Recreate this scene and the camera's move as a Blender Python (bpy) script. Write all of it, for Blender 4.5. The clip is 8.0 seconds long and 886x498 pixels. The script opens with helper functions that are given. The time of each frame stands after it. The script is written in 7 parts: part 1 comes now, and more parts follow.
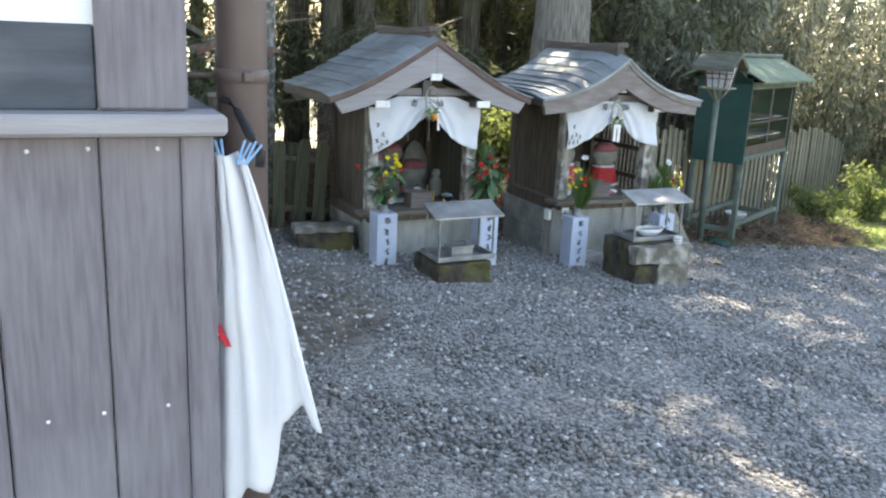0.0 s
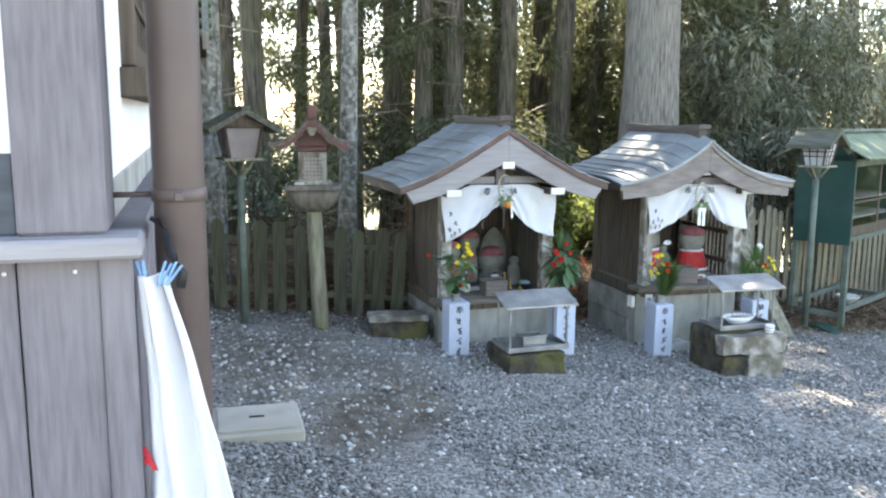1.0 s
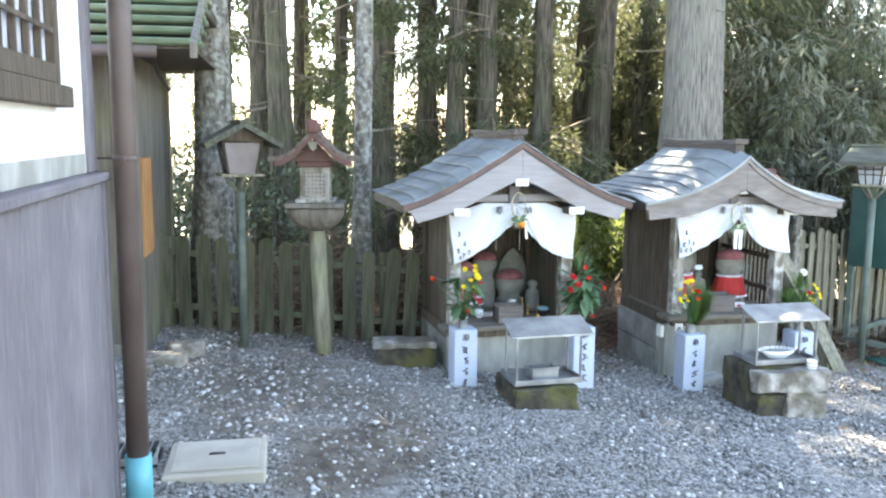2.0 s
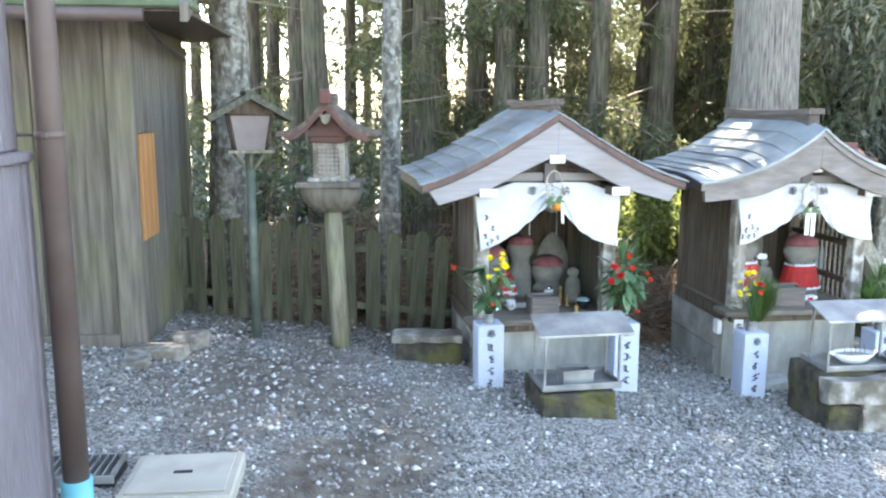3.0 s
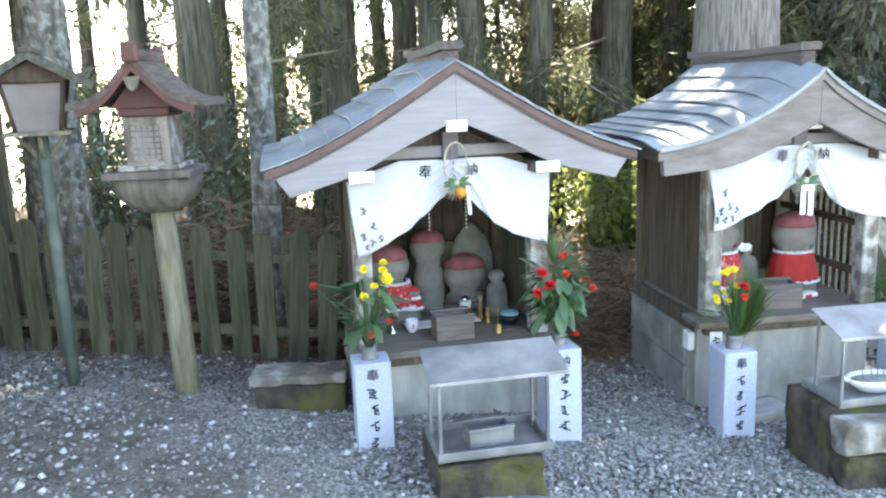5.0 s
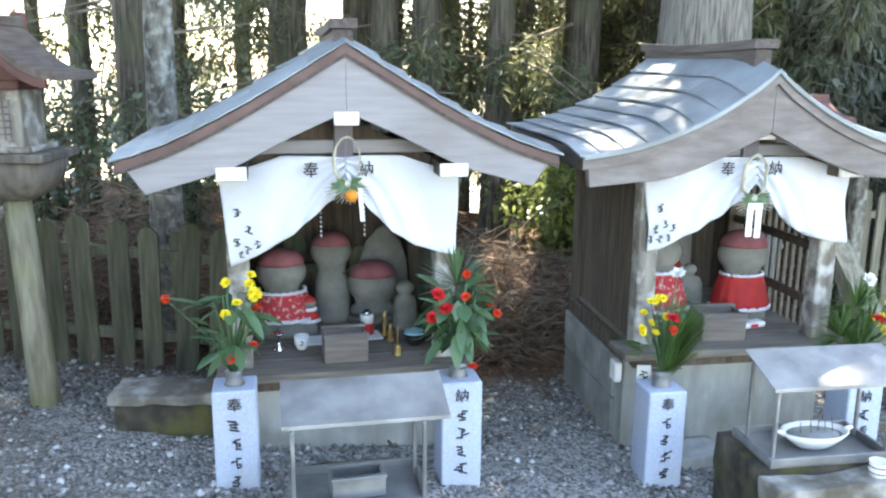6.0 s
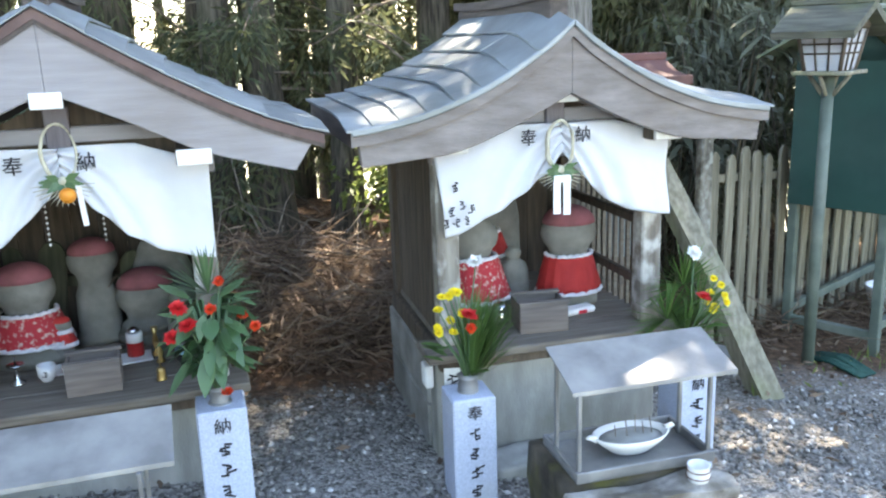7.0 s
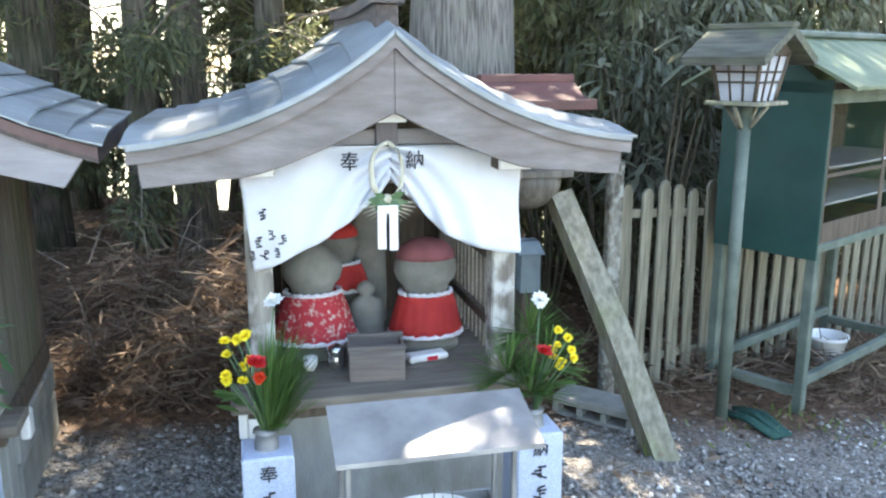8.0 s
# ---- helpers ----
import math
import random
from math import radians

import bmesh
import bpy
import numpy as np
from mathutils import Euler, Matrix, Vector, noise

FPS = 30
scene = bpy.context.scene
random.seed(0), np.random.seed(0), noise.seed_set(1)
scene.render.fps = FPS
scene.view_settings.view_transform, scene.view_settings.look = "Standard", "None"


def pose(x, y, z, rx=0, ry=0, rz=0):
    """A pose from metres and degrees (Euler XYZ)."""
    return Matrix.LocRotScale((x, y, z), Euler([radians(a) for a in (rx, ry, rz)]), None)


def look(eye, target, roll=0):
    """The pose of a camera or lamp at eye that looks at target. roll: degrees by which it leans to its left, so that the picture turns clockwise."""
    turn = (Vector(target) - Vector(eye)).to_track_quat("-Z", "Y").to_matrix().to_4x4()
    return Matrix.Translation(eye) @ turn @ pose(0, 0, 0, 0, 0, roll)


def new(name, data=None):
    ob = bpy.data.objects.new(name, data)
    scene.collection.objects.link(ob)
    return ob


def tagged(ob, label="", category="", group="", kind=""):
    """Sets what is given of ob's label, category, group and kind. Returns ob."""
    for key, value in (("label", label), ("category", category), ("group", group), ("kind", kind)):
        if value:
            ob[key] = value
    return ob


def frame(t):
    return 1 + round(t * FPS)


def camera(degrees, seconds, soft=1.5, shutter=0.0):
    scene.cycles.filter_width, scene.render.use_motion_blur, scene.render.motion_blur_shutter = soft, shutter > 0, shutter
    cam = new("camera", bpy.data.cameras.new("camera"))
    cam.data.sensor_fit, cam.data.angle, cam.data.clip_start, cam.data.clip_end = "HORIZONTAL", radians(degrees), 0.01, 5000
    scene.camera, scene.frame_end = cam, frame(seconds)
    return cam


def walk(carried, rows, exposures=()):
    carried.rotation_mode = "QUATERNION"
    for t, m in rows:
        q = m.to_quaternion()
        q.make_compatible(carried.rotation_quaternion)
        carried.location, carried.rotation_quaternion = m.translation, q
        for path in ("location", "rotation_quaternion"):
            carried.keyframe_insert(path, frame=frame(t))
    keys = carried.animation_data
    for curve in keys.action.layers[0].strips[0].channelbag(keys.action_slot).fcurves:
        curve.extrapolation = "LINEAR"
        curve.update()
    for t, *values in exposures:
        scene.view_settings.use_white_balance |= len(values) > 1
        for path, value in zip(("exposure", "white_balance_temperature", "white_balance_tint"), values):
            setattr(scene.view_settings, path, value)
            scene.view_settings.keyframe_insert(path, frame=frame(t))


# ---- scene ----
cam = camera(56.0, 8.0, soft=2.2)
PATH = [
    (0, (0.055, 0.018, 1.571), (0.044, 1.955, 1.073), 2.6),
    (0.5, (0.15, 0.087, 1.616), (-0.016, 2.038, 1.209), -1.4),
    (1, (0.345, 0.122, 1.625), (0.05, 2.075, 1.307), 0.5),
    (1.5, (0.498, 0.276, 1.6), (0.077, 2.213, 1.335), -1.3),
    (1.7, (0.561, 0.395, 1.587), (0.158, 2.337, 1.327), -0.0),
    (3, (0.781, 1.196, 1.58), (0.171, 3.07, 1.242), 0.1),
    (3.5, (0.804, 1.585, 1.52), (0.262, 3.487, 1.219), 1.1),
    (4, (0.821, 1.909, 1.477), (0.319, 3.812, 1.121), -1.0),
    (5.3, (0.85, 2.818, 1.454), (0.267, 4.686, 1.039), -2.1),
    (5.5, (0.93, 2.919, 1.446), (0.318, 4.773, 1.012), -1.3),
    (6, (1.067, 3.215, 1.486), (0.527, 5.089, 1.042), 0.4),
    (6.5, (1.211, 3.526, 1.449), (0.768, 5.422, 0.991), 1.4),
    (7, (1.455, 3.792, 1.407), (1.101, 5.7, 0.922), -2.1),
    (7.5, (1.753, 4.009, 1.408), (1.389, 5.916, 0.928), -0.1),
    (8, (2.0, 4.253, 1.371), (1.617, 6.166, 0.93), 0.1),
]
walk(cam, [(t, look(eye, target, roll)) for t, eye, target, roll in PATH],
     [(0.0, 2.50, 7900.0, 10.0), (1.5, 3.17, 7900.0, 10.0), (3.0, 3.49, 7750.0, 10.0), (5.5, 3.37, 7650.0, 10.0), (7.0, 3.10, 7600.0, 10.0), (8.0, 3.10, 7450.0, 10.0)])


# ---- world and light ----
W = bpy.data.worlds.new("sky")
scene.world = W
W.use_nodes = True
SUN_EL, SUN_AZ = 57.0, -4.0          # degrees; azimuth from +y towards +x
nt = W.node_tree
sky = nt.nodes.new("ShaderNodeTexSky")
sky.sky_type, sky.sun_disc = "NISHITA", False
sky.sun_elevation, sky.sun_rotation = radians(SUN_EL), radians(SUN_AZ)
sky.air_density, sky.dust_density = 1.0, 0.6
nt.links.new(sky.outputs["Color"], nt.nodes["Background"].inputs["Color"])
nt.nodes["Background"].inputs["Strength"].default_value = 0.15
sun_data = bpy.data.lights.new("sun", "SUN")
sun_data.energy, sun_data.angle, sun_data.color = 4.5, radians(0.5), (1.0, 0.95, 0.87)
sun_way = Vector((math.sin(radians(SUN_AZ)) * math.cos(radians(SUN_EL)), math.cos(radians(SUN_AZ)) * math.cos(radians(SUN_EL)), math.sin(radians(SUN_EL))))
new("sun", sun_data).matrix_world = look(sun_way * 40, (0, 0, 0))


# ---- materials ----
def material(name, color, rough=0.7, metal=0.0, color2=None, scale=8.0, stretch=(1, 1, 1), detail=6.0, bump=0.15, fine=60.0,
             stain=None, stain_scale=2.0, stain_amount=0.5, per_piece=0.0, spec=0.4, trans=0.0, low=0.35, high=0.7):
    """Noise-mixed surface: two grains, an optional stain, an optional shift per piece."""
    m = bpy.data.materials.new(name)
    m.use_nodes = True
    n, l = m.node_tree.nodes, m.node_tree.links
    b = n["Principled BSDF"]
    b.inputs["Roughness"].default_value, b.inputs["Metallic"].default_value = rough, metal
    b.inputs["Specular IOR Level"].default_value = spec
    co = n.new("ShaderNodeTexCoord")
    mp = n.new("ShaderNodeMapping")
    mp.inputs["Scale"].default_value = stretch
    l.new(co.outputs["Object"], mp.inputs["Vector"])
    a = n.new("ShaderNodeTexNoise")
    a.inputs["Scale"].default_value, a.inputs["Detail"].default_value = scale, detail
    l.new(mp.outputs["Vector"], a.inputs["Vector"])
    r = n.new("ShaderNodeValToRGB")
    c2 = color2 or tuple(c * 0.6 for c in color)
    r.color_ramp.elements[0].position, r.color_ramp.elements[1].position = low, high
    r.color_ramp.elements[0].color, r.color_ramp.elements[1].color = (*c2, 1), (*color, 1)
    l.new(a.outputs["Fac"], r.inputs["Fac"])
    out = r.outputs["Color"]
    if stain:
        s = n.new("ShaderNodeTexNoise")
        s.inputs["Scale"].default_value, s.inputs["Detail"].default_value = stain_scale, 8.0
        l.new(co.outputs["Object"], s.inputs["Vector"])
        sr = n.new("ShaderNodeValToRGB")
        sr.color_ramp.elements[0].position, sr.color_ramp.elements[1].position = 0.48, 0.66
        sr.color_ramp.elements[1].color = (stain_amount, stain_amount, stain_amount, 1)
        sr.color_ramp.elements[0].color = (0, 0, 0, 1)
        l.new(s.outputs["Fac"], sr.inputs["Fac"])
        mx = n.new("ShaderNodeMix")
        mx.data_type = "RGBA"
        l.new(sr.outputs["Color"], mx.inputs[0])
        l.new(out, mx.inputs[6])
        mx.inputs[7].default_value = (*stain, 1)
        out = mx.outputs[2]
    if per_piece:
        oi = n.new("ShaderNodeObjectInfo")
        mr = n.new("ShaderNodeMapRange")
        mr.inputs[3].default_value, mr.inputs[4].default_value = 1 - per_piece, 1 + per_piece
        l.new(oi.outputs["Random"], mr.inputs[0])
        vm = n.new("ShaderNodeVectorMath")
        vm.operation = "SCALE"
        l.new(out, vm.inputs[0])
        l.new(mr.outputs[0], vm.inputs["Scale"])
        out = vm.outputs[0]
    l.new(out, b.inputs["Base Color"])
    if trans:
        tr = n.new("ShaderNodeBsdfTranslucent")
        l.new(out, tr.inputs["Color"])
        ms = n.new("ShaderNodeMixShader")
        ms.inputs[0].default_value = trans
        l.new(b.outputs[0], ms.inputs[1])
        l.new(tr.outputs[0], ms.inputs[2])
        l.new(ms.outputs[0], n["Material Output"].inputs["Surface"])
    if bump:
        f = n.new("ShaderNodeTexNoise")
        f.inputs["Scale"].default_value, f.inputs["Detail"].default_value = fine, 5.0
        l.new(mp.outputs["Vector"], f.inputs["Vector"])
        bp = n.new("ShaderNodeBump")
        bp.inputs["Strength"].default_value, bp.inputs["Distance"].default_value = bump, 0.01
        l.new(f.outputs["Fac"], bp.inputs["Height"])
        l.new(bp.outputs["Normal"], b.inputs["Normal"])
    return m


def leaf_material(name, color, color2, trans=0.35, rough=0.5, spec=0.4):
    """Leaves: a shade per leaf island and some light shining through."""
    m = bpy.data.materials.new(name)
    m.use_nodes = True
    n, l = m.node_tree.nodes, m.node_tree.links
    b = n["Principled BSDF"]
    b.inputs["Roughness"].default_value = rough
    b.inputs["Specular IOR Level"].default_value = spec
    g = n.new("ShaderNodeNewGeometry")
    r = n.new("ShaderNodeValToRGB")
    r.color_ramp.elements[0].color, r.color_ramp.elements[1].color = (*color2, 1), (*color, 1)
    l.new(g.outputs["Random Per Island"], r.inputs["Fac"])
    l.new(r.outputs["Color"], b.inputs["Base Color"])
    tr = n.new("ShaderNodeBsdfTranslucent")
    l.new(r.outputs["Color"], tr.inputs["Color"])
    ms = n.new("ShaderNodeMixShader")
    ms.inputs[0].default_value = trans
    l.new(b.outputs[0], ms.inputs[1])
    l.new(tr.outputs[0], ms.inputs[2])
    l.new(ms.outputs[0], n["Material Output"].inputs["Surface"])
    return m


GRAIN = (9, 9, 0.8)
M_WOOD_GREY = material("weathered_grey_wood", (0.195, 0.178, 0.196), 0.75, color2=(0.135, 0.12, 0.134), scale=12, stretch=GRAIN, bump=0.25, fine=30, stain=(0.25, 0.235, 0.25), stain_amount=0.5, stain_scale=2.6)
M_BARGE_B = material("brown_grey_beam", (0.25, 0.225, 0.215), 0.75, color2=(0.165, 0.145, 0.135), scale=5, stretch=(1.5, 6, 6), bump=0.3, fine=25, stain=(0.14, 0.115, 0.10), stain_amount=0.55, stain_scale=4)
M_WOOD_GREY_X = material("weathered_grey_beam", (0.325, 0.312, 0.325), 0.75, color2=(0.262, 0.248, 0.258), scale=5, stretch=(0.8, 9, 9), bump=0.25, fine=30, stain=(0.18, 0.15, 0.13), stain_amount=0.4)
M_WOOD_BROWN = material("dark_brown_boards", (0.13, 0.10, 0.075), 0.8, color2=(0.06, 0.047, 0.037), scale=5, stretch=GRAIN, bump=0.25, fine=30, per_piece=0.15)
M_WOOD_POST = material("worn_post_wood", (0.31, 0.29, 0.25), 0.8, color2=(0.13, 0.108, 0.088), scale=4, stretch=(6, 6, 0.9), bump=0.35, fine=25, stain=(0.54, 0.53, 0.50), stain_scale=13, stain_amount=0.8)
M_WOOD_SHED = material("old_shed_boards", (0.20, 0.18, 0.155), 0.85, color2=(0.10, 0.088, 0.072), scale=4, stretch=(7, 7, 0.6), bump=0.3, fine=25, stain=(0.16, 0.17, 0.08), stain_scale=1.4, stain_amount=0.6, per_piece=0.12)
M_FENCE = material("mossy_fence_wood", (0.13, 0.128, 0.09), 0.85, color2=(0.055, 0.055, 0.037), scale=5, stretch=GRAIN, bump=0.3, fine=30, stain=(0.10, 0.125, 0.05), stain_scale=3, stain_amount=0.6, per_piece=0.25)
M_FENCE_PALE = material("pale_fence_wood", (0.25, 0.23, 0.175), 0.85, color2=(0.11, 0.10, 0.072), scale=5, stretch=GRAIN, bump=0.3, fine=30, per_piece=0.2)
M_SHINGLE = material("grey_copper_roofing", (0.29, 0.325, 0.345), 0.45, 0.25, color2=(0.20, 0.225, 0.24), scale=5, bump=0.1, fine=40, stain=(0.12, 0.13, 0.12), stain_scale=3, stain_amount=0.6, per_piece=0.13, spec=0.5)
M_ROOF_EDGE = material("red_brown_edging", (0.165, 0.105, 0.095), 0.6, color2=(0.10, 0.06, 0.056), scale=8)
M_RIDGE = material("ridge_wood", (0.115, 0.092, 0.085), 0.6, color2=(0.055, 0.044, 0.04), scale=6, stretch=(9, 0.8, 9))
M_WHITE_PAINT = material("white_painted_end", (0.80, 0.80, 0.79), 0.6, color2=(0.66, 0.66, 0.64), scale=14)
M_CLOTH = material("white_cotton", (0.80, 0.82, 0.86), 0.9, color2=(0.73, 0.75, 0.80), scale=5, bump=0.08, fine=400, trans=0.25, spec=0.1)
M_TOWEL = material("white_towelling", (0.88, 0.88, 0.90), 0.95, color2=(0.83, 0.83, 0.86), scale=6, bump=0.15, fine=500, trans=0.35, spec=0.05)
M_INK = material("black_ink", (0.03, 0.03, 0.035), 0.8, color2=(0.02, 0.02, 0.025), bump=0)
M_RED_INK = material("red_print", (0.55, 0.03, 0.05), 0.8, color2=(0.48, 0.03, 0.05), bump=0)
M_GRANITE = material("pale_granite", (0.49, 0.55, 0.68), 0.55, color2=(0.37, 0.42, 0.53), scale=170, detail=2, bump=0.05, fine=200, stain=(0.40, 0.41, 0.40), stain_scale=4, stain_amount=0.4)
M_CONCRETE = material("old_concrete", (0.43, 0.43, 0.41), 0.85, color2=(0.28, 0.28, 0.26), scale=5, stretch=(2.2, 2.2, 0.7), bump=0.25, fine=80, stain=(0.19, 0.19, 0.16), stain_scale=3.5, stain_amount=0.65)
M_BLOCK = material("concrete_block", (0.35, 0.35, 0.335), 0.9, color2=(0.20, 0.20, 0.185), scale=7, bump=0.3, fine=90, stain=(0.13, 0.13, 0.105), stain_scale=3, stain_amount=0.6, per_piece=0.12)
M_MOSS_STONE = material("mossy_stone", (0.095, 0.08, 0.06), 0.9, color2=(0.028, 0.024, 0.018), scale=11, bump=0.5, fine=40, stain=(0.085, 0.082, 0.018), stain_scale=6, stain_amount=0.9)
M_PALE_STONE = material("worn_pale_stone", (0.36, 0.34, 0.31), 0.85, color2=(0.13, 0.115, 0.095), scale=9, bump=0.5, fine=60, stain=(0.11, 0.095, 0.065), stain_scale=6, stain_amount=0.75, low=0.4, high=0.62)
M_STATUE = material("grey_statue_stone", (0.26, 0.25, 0.225), 0.85, color2=(0.16, 0.155, 0.135), scale=12, bump=0.2, fine=90, stain=(0.13, 0.14, 0.11), stain_scale=5)
M_RED_CLOTH = material("red_cloth", (0.50, 0.035, 0.03), 0.75, color2=(0.36, 0.02, 0.02), scale=12, bump=0.1, fine=300)
M_RED_PRINT = material("red_patterned_cloth", (0.55, 0.42, 0.36), 0.8, color2=(0.42, 0.03, 0.04), scale=60, detail=3, bump=0.08, fine=300, low=0.54, high=0.68)
M_PINK_CLOTH = material("faded_pink_knit", (0.35, 0.115, 0.135), 0.9, color2=(0.23, 0.085, 0.09), scale=14, bump=0.3, fine=200)
M_LACE = material("white_lace", (0.75, 0.74, 0.76), 0.9, color2=(0.60, 0.58, 0.64), scale=90, bump=0.2, fine=300)
M_STEEL = material("dull_zinc_sheet", (0.34, 0.345, 0.35), 0.50, 0.6, color2=(0.19, 0.19, 0.19), scale=5, bump=0.12, fine=50, stain=(0.42, 0.42, 0.40), stain_scale=5)
M_BROWN_PIPE = material("brown_pipe_paint", (0.115, 0.082, 0.075), 0.5, color2=(0.088, 0.063, 0.058), scale=3, bump=0.03, stain=(0.15, 0.125, 0.115), stain_scale=3, stain_amount=0.4)
M_TEAL = material("light_blue_pipe", (0.12, 0.40, 0.47), 0.5, color2=(0.09, 0.33, 0.39), scale=6, bump=0.02)
M_GREEN_PAINT = material("dark_green_paint", (0.017, 0.062, 0.052), 0.5, color2=(0.012, 0.045, 0.04), scale=4, bump=0.06, fine=30, stain=(0.04, 0.075, 0.065), stain_scale=3, stain_amount=0.4)
M_GREEN_POLE = material("pale_green_paint", (0.12, 0.15, 0.125), 0.6, color2=(0.07, 0.092, 0.078), scale=8, stain=(0.20, 0.22, 0.19), stain_scale=5, stain_amount=0.5, bump=0.1)
M_GREEN_ROOF = material("mossy_green_roofing", (0.16, 0.20, 0.13), 0.7, color2=(0.09, 0.125, 0.075), scale=5, stain=(0.20, 0.21, 0.13), stain_scale=3, stain_amount=0.7, bump=0.2)
M_PLASTER = material("white_plaster", (0.82, 0.82, 0.81), 0.85, color2=(0.76, 0.76, 0.76), scale=3, bump=0.06, fine=120)
M_BOX = material("old_box_wood", (0.20, 0.17, 0.15), 0.8, color2=(0.13, 0.108, 0.095), scale=7, stretch=(0.8, 9, 9), bump=0.2, fine=30)
M_SHELF = material("worn_shelf_wood", (0.19, 0.165, 0.135), 0.75, color2=(0.11, 0.092, 0.075), scale=6, stretch=(0.8, 9, 9), bump=0.2, fine=30, stain=(0.24, 0.22, 0.18), stain_scale=4, stain_amount=0.4)
M_SLATE = material("blue_grey_board", (0.085, 0.095, 0.115), 0.7, color2=(0.05, 0.057, 0.07), scale=5, stretch=(0.8, 9, 9), bump=0.15, stain=(0.14, 0.15, 0.16), stain_scale=7, stain_amount=0.4)
M_DARK = material("black_metal", (0.02, 0.02, 0.022), 0.5, color2=(0.015, 0.015, 0.016), bump=0.03)
M_PEG = material("blue_plastic", (0.22, 0.42, 0.68), 0.35, color2=(0.18, 0.36, 0.60), bump=0)
M_PAPER = material("old_paper", (0.50, 0.455, 0.45), 0.9, color2=(0.36, 0.31, 0.31), scale=4, stain=(0.36, 0.28, 0.27), stain_scale=5, stain_amount=0.6, trans=0.4, bump=0.05)
M_FROST = material("white_lamp_panel", (0.74, 0.76, 0.80), 0.5, color2=(0.62, 0.64, 0.69), scale=6, trans=0.45, bump=0.03)
M_SLAT = material("orange_wood_slat", (0.42, 0.22, 0.09), 0.7, color2=(0.30, 0.14, 0.055), scale=5, stretch=GRAIN, bump=0.1, per_piece=0.15)
M_RED_ROOF = material("red_brown_roof_paint", (0.15, 0.06, 0.052), 0.65, color2=(0.09, 0.043, 0.037), scale=6, bump=0.15, stain=(0.13, 0.075, 0.065), stain_scale=4, stain_amount=0.5)
M_RED_WORN = material("worn_brown_roof_boards", (0.15, 0.12, 0.10), 0.8, color2=(0.08, 0.055, 0.047), scale=6, stretch=(6, 1, 6), bump=0.25, stain=(0.15, 0.14, 0.11), stain_scale=5, stain_amount=0.7)
M_LAMP_ROOF = material("mossy_lamp_boards", (0.135, 0.135, 0.108), 0.85, color2=(0.06, 0.06, 0.047), scale=6, stretch=(1, 7, 7), bump=0.3, stain=(0.12, 0.135, 0.07), stain_scale=5, stain_amount=0.6)
M_LICHEN = material("lichen_wood", (0.30, 0.285, 0.22), 0.85, color2=(0.15, 0.135, 0.10), scale=6, stretch=(6, 6, 0.9), bump=0.3, stain=(0.20, 0.215, 0.10), stain_scale=4, stain_amount=0.6)
M_BARK = material("cedar_bark", (0.135, 0.112, 0.085), 0.95, color2=(0.035, 0.029, 0.022), scale=5.0, stretch=(8, 8, 0.9), bump=0.9, fine=14, stain=(0.085, 0.095, 0.05), stain_scale=2.2, stain_amount=0.65, low=0.36, high=0.64)
M_BARK_OLD = material("grey_old_bark", (0.225, 0.208, 0.185), 0.95, color2=(0.07, 0.062, 0.054), scale=9.0, stretch=(9, 9, 0.55), bump=0.9, fine=16, stain=(0.17, 0.17, 0.14), stain_scale=7, stain_amount=0.6, low=0.34, high=0.62)
M_BARK_PALE = material("lichen_bark", (0.215, 0.20, 0.17), 0.95, color2=(0.075, 0.068, 0.055), scale=5, stretch=(4, 4, 1.4), bump=0.9, fine=18, stain=(0.36, 0.375, 0.34), stain_scale=24, stain_amount=0.7, low=0.38, high=0.62)
M_TWIG = material("grey_brown_twig", (0.235, 0.19, 0.145), 0.9, color2=(0.11, 0.085, 0.062), scale=12, bump=0.2)
M_STEM = material("dark_stem", (0.10, 0.085, 0.06), 0.9, color2=(0.05, 0.042, 0.03), scale=12, bump=0.2)
M_DEAD = leaf_material("dead_fronds", (0.29, 0.215, 0.16), (0.085, 0.060, 0.046), 0.3, 0.8, 0.1)
M_NEEDLE = leaf_material("cedar_needles", (0.075, 0.10, 0.045), (0.025, 0.045, 0.022), 0.3, 0.6)
# brighter copy of M_NEEDLE, backlight put into the colour of the low boughs
M_NEEDLE_LOW = leaf_material("backlit_needles", (0.16, 0.165, 0.085), (0.055, 0.075, 0.038), 0.5, 0.6)
M_BROAD = leaf_material("broad_leaves", (0.125, 0.155, 0.085), (0.04, 0.065, 0.035), 0.3, 0.35, 0.6)
M_BAMBOO = leaf_material("grey_green_leaves", (0.27, 0.28, 0.205), (0.09, 0.10, 0.066), 0.4, 0.4, 0.5)
M_SUNNY = leaf_material("light_green_leaves", (0.24, 0.29, 0.09), (0.10, 0.14, 0.045), 0.55, 0.5)
M_POTLEAF = leaf_material("fresh_green_leaves", (0.13, 0.215, 0.10), (0.045, 0.11, 0.045), 0.25, 0.35, 0.5)
M_GRASSY = leaf_material("fine_green_leaves", (0.12, 0.22, 0.06), (0.06, 0.125, 0.03), 0.3, 0.5)


# ---- building blocks ----
def ground_z(x, y):
    """Height of the yard, which falls gently towards the wood and the cabinet."""
    z = 0.233 - 0.073 * min(max(x, -3.0), 4.5) - 0.046 * min(max(y, -2.0), 10.0)
    if y > 12:
        z -= 0.30 * (y - 12)
    return max(z, -7.0)


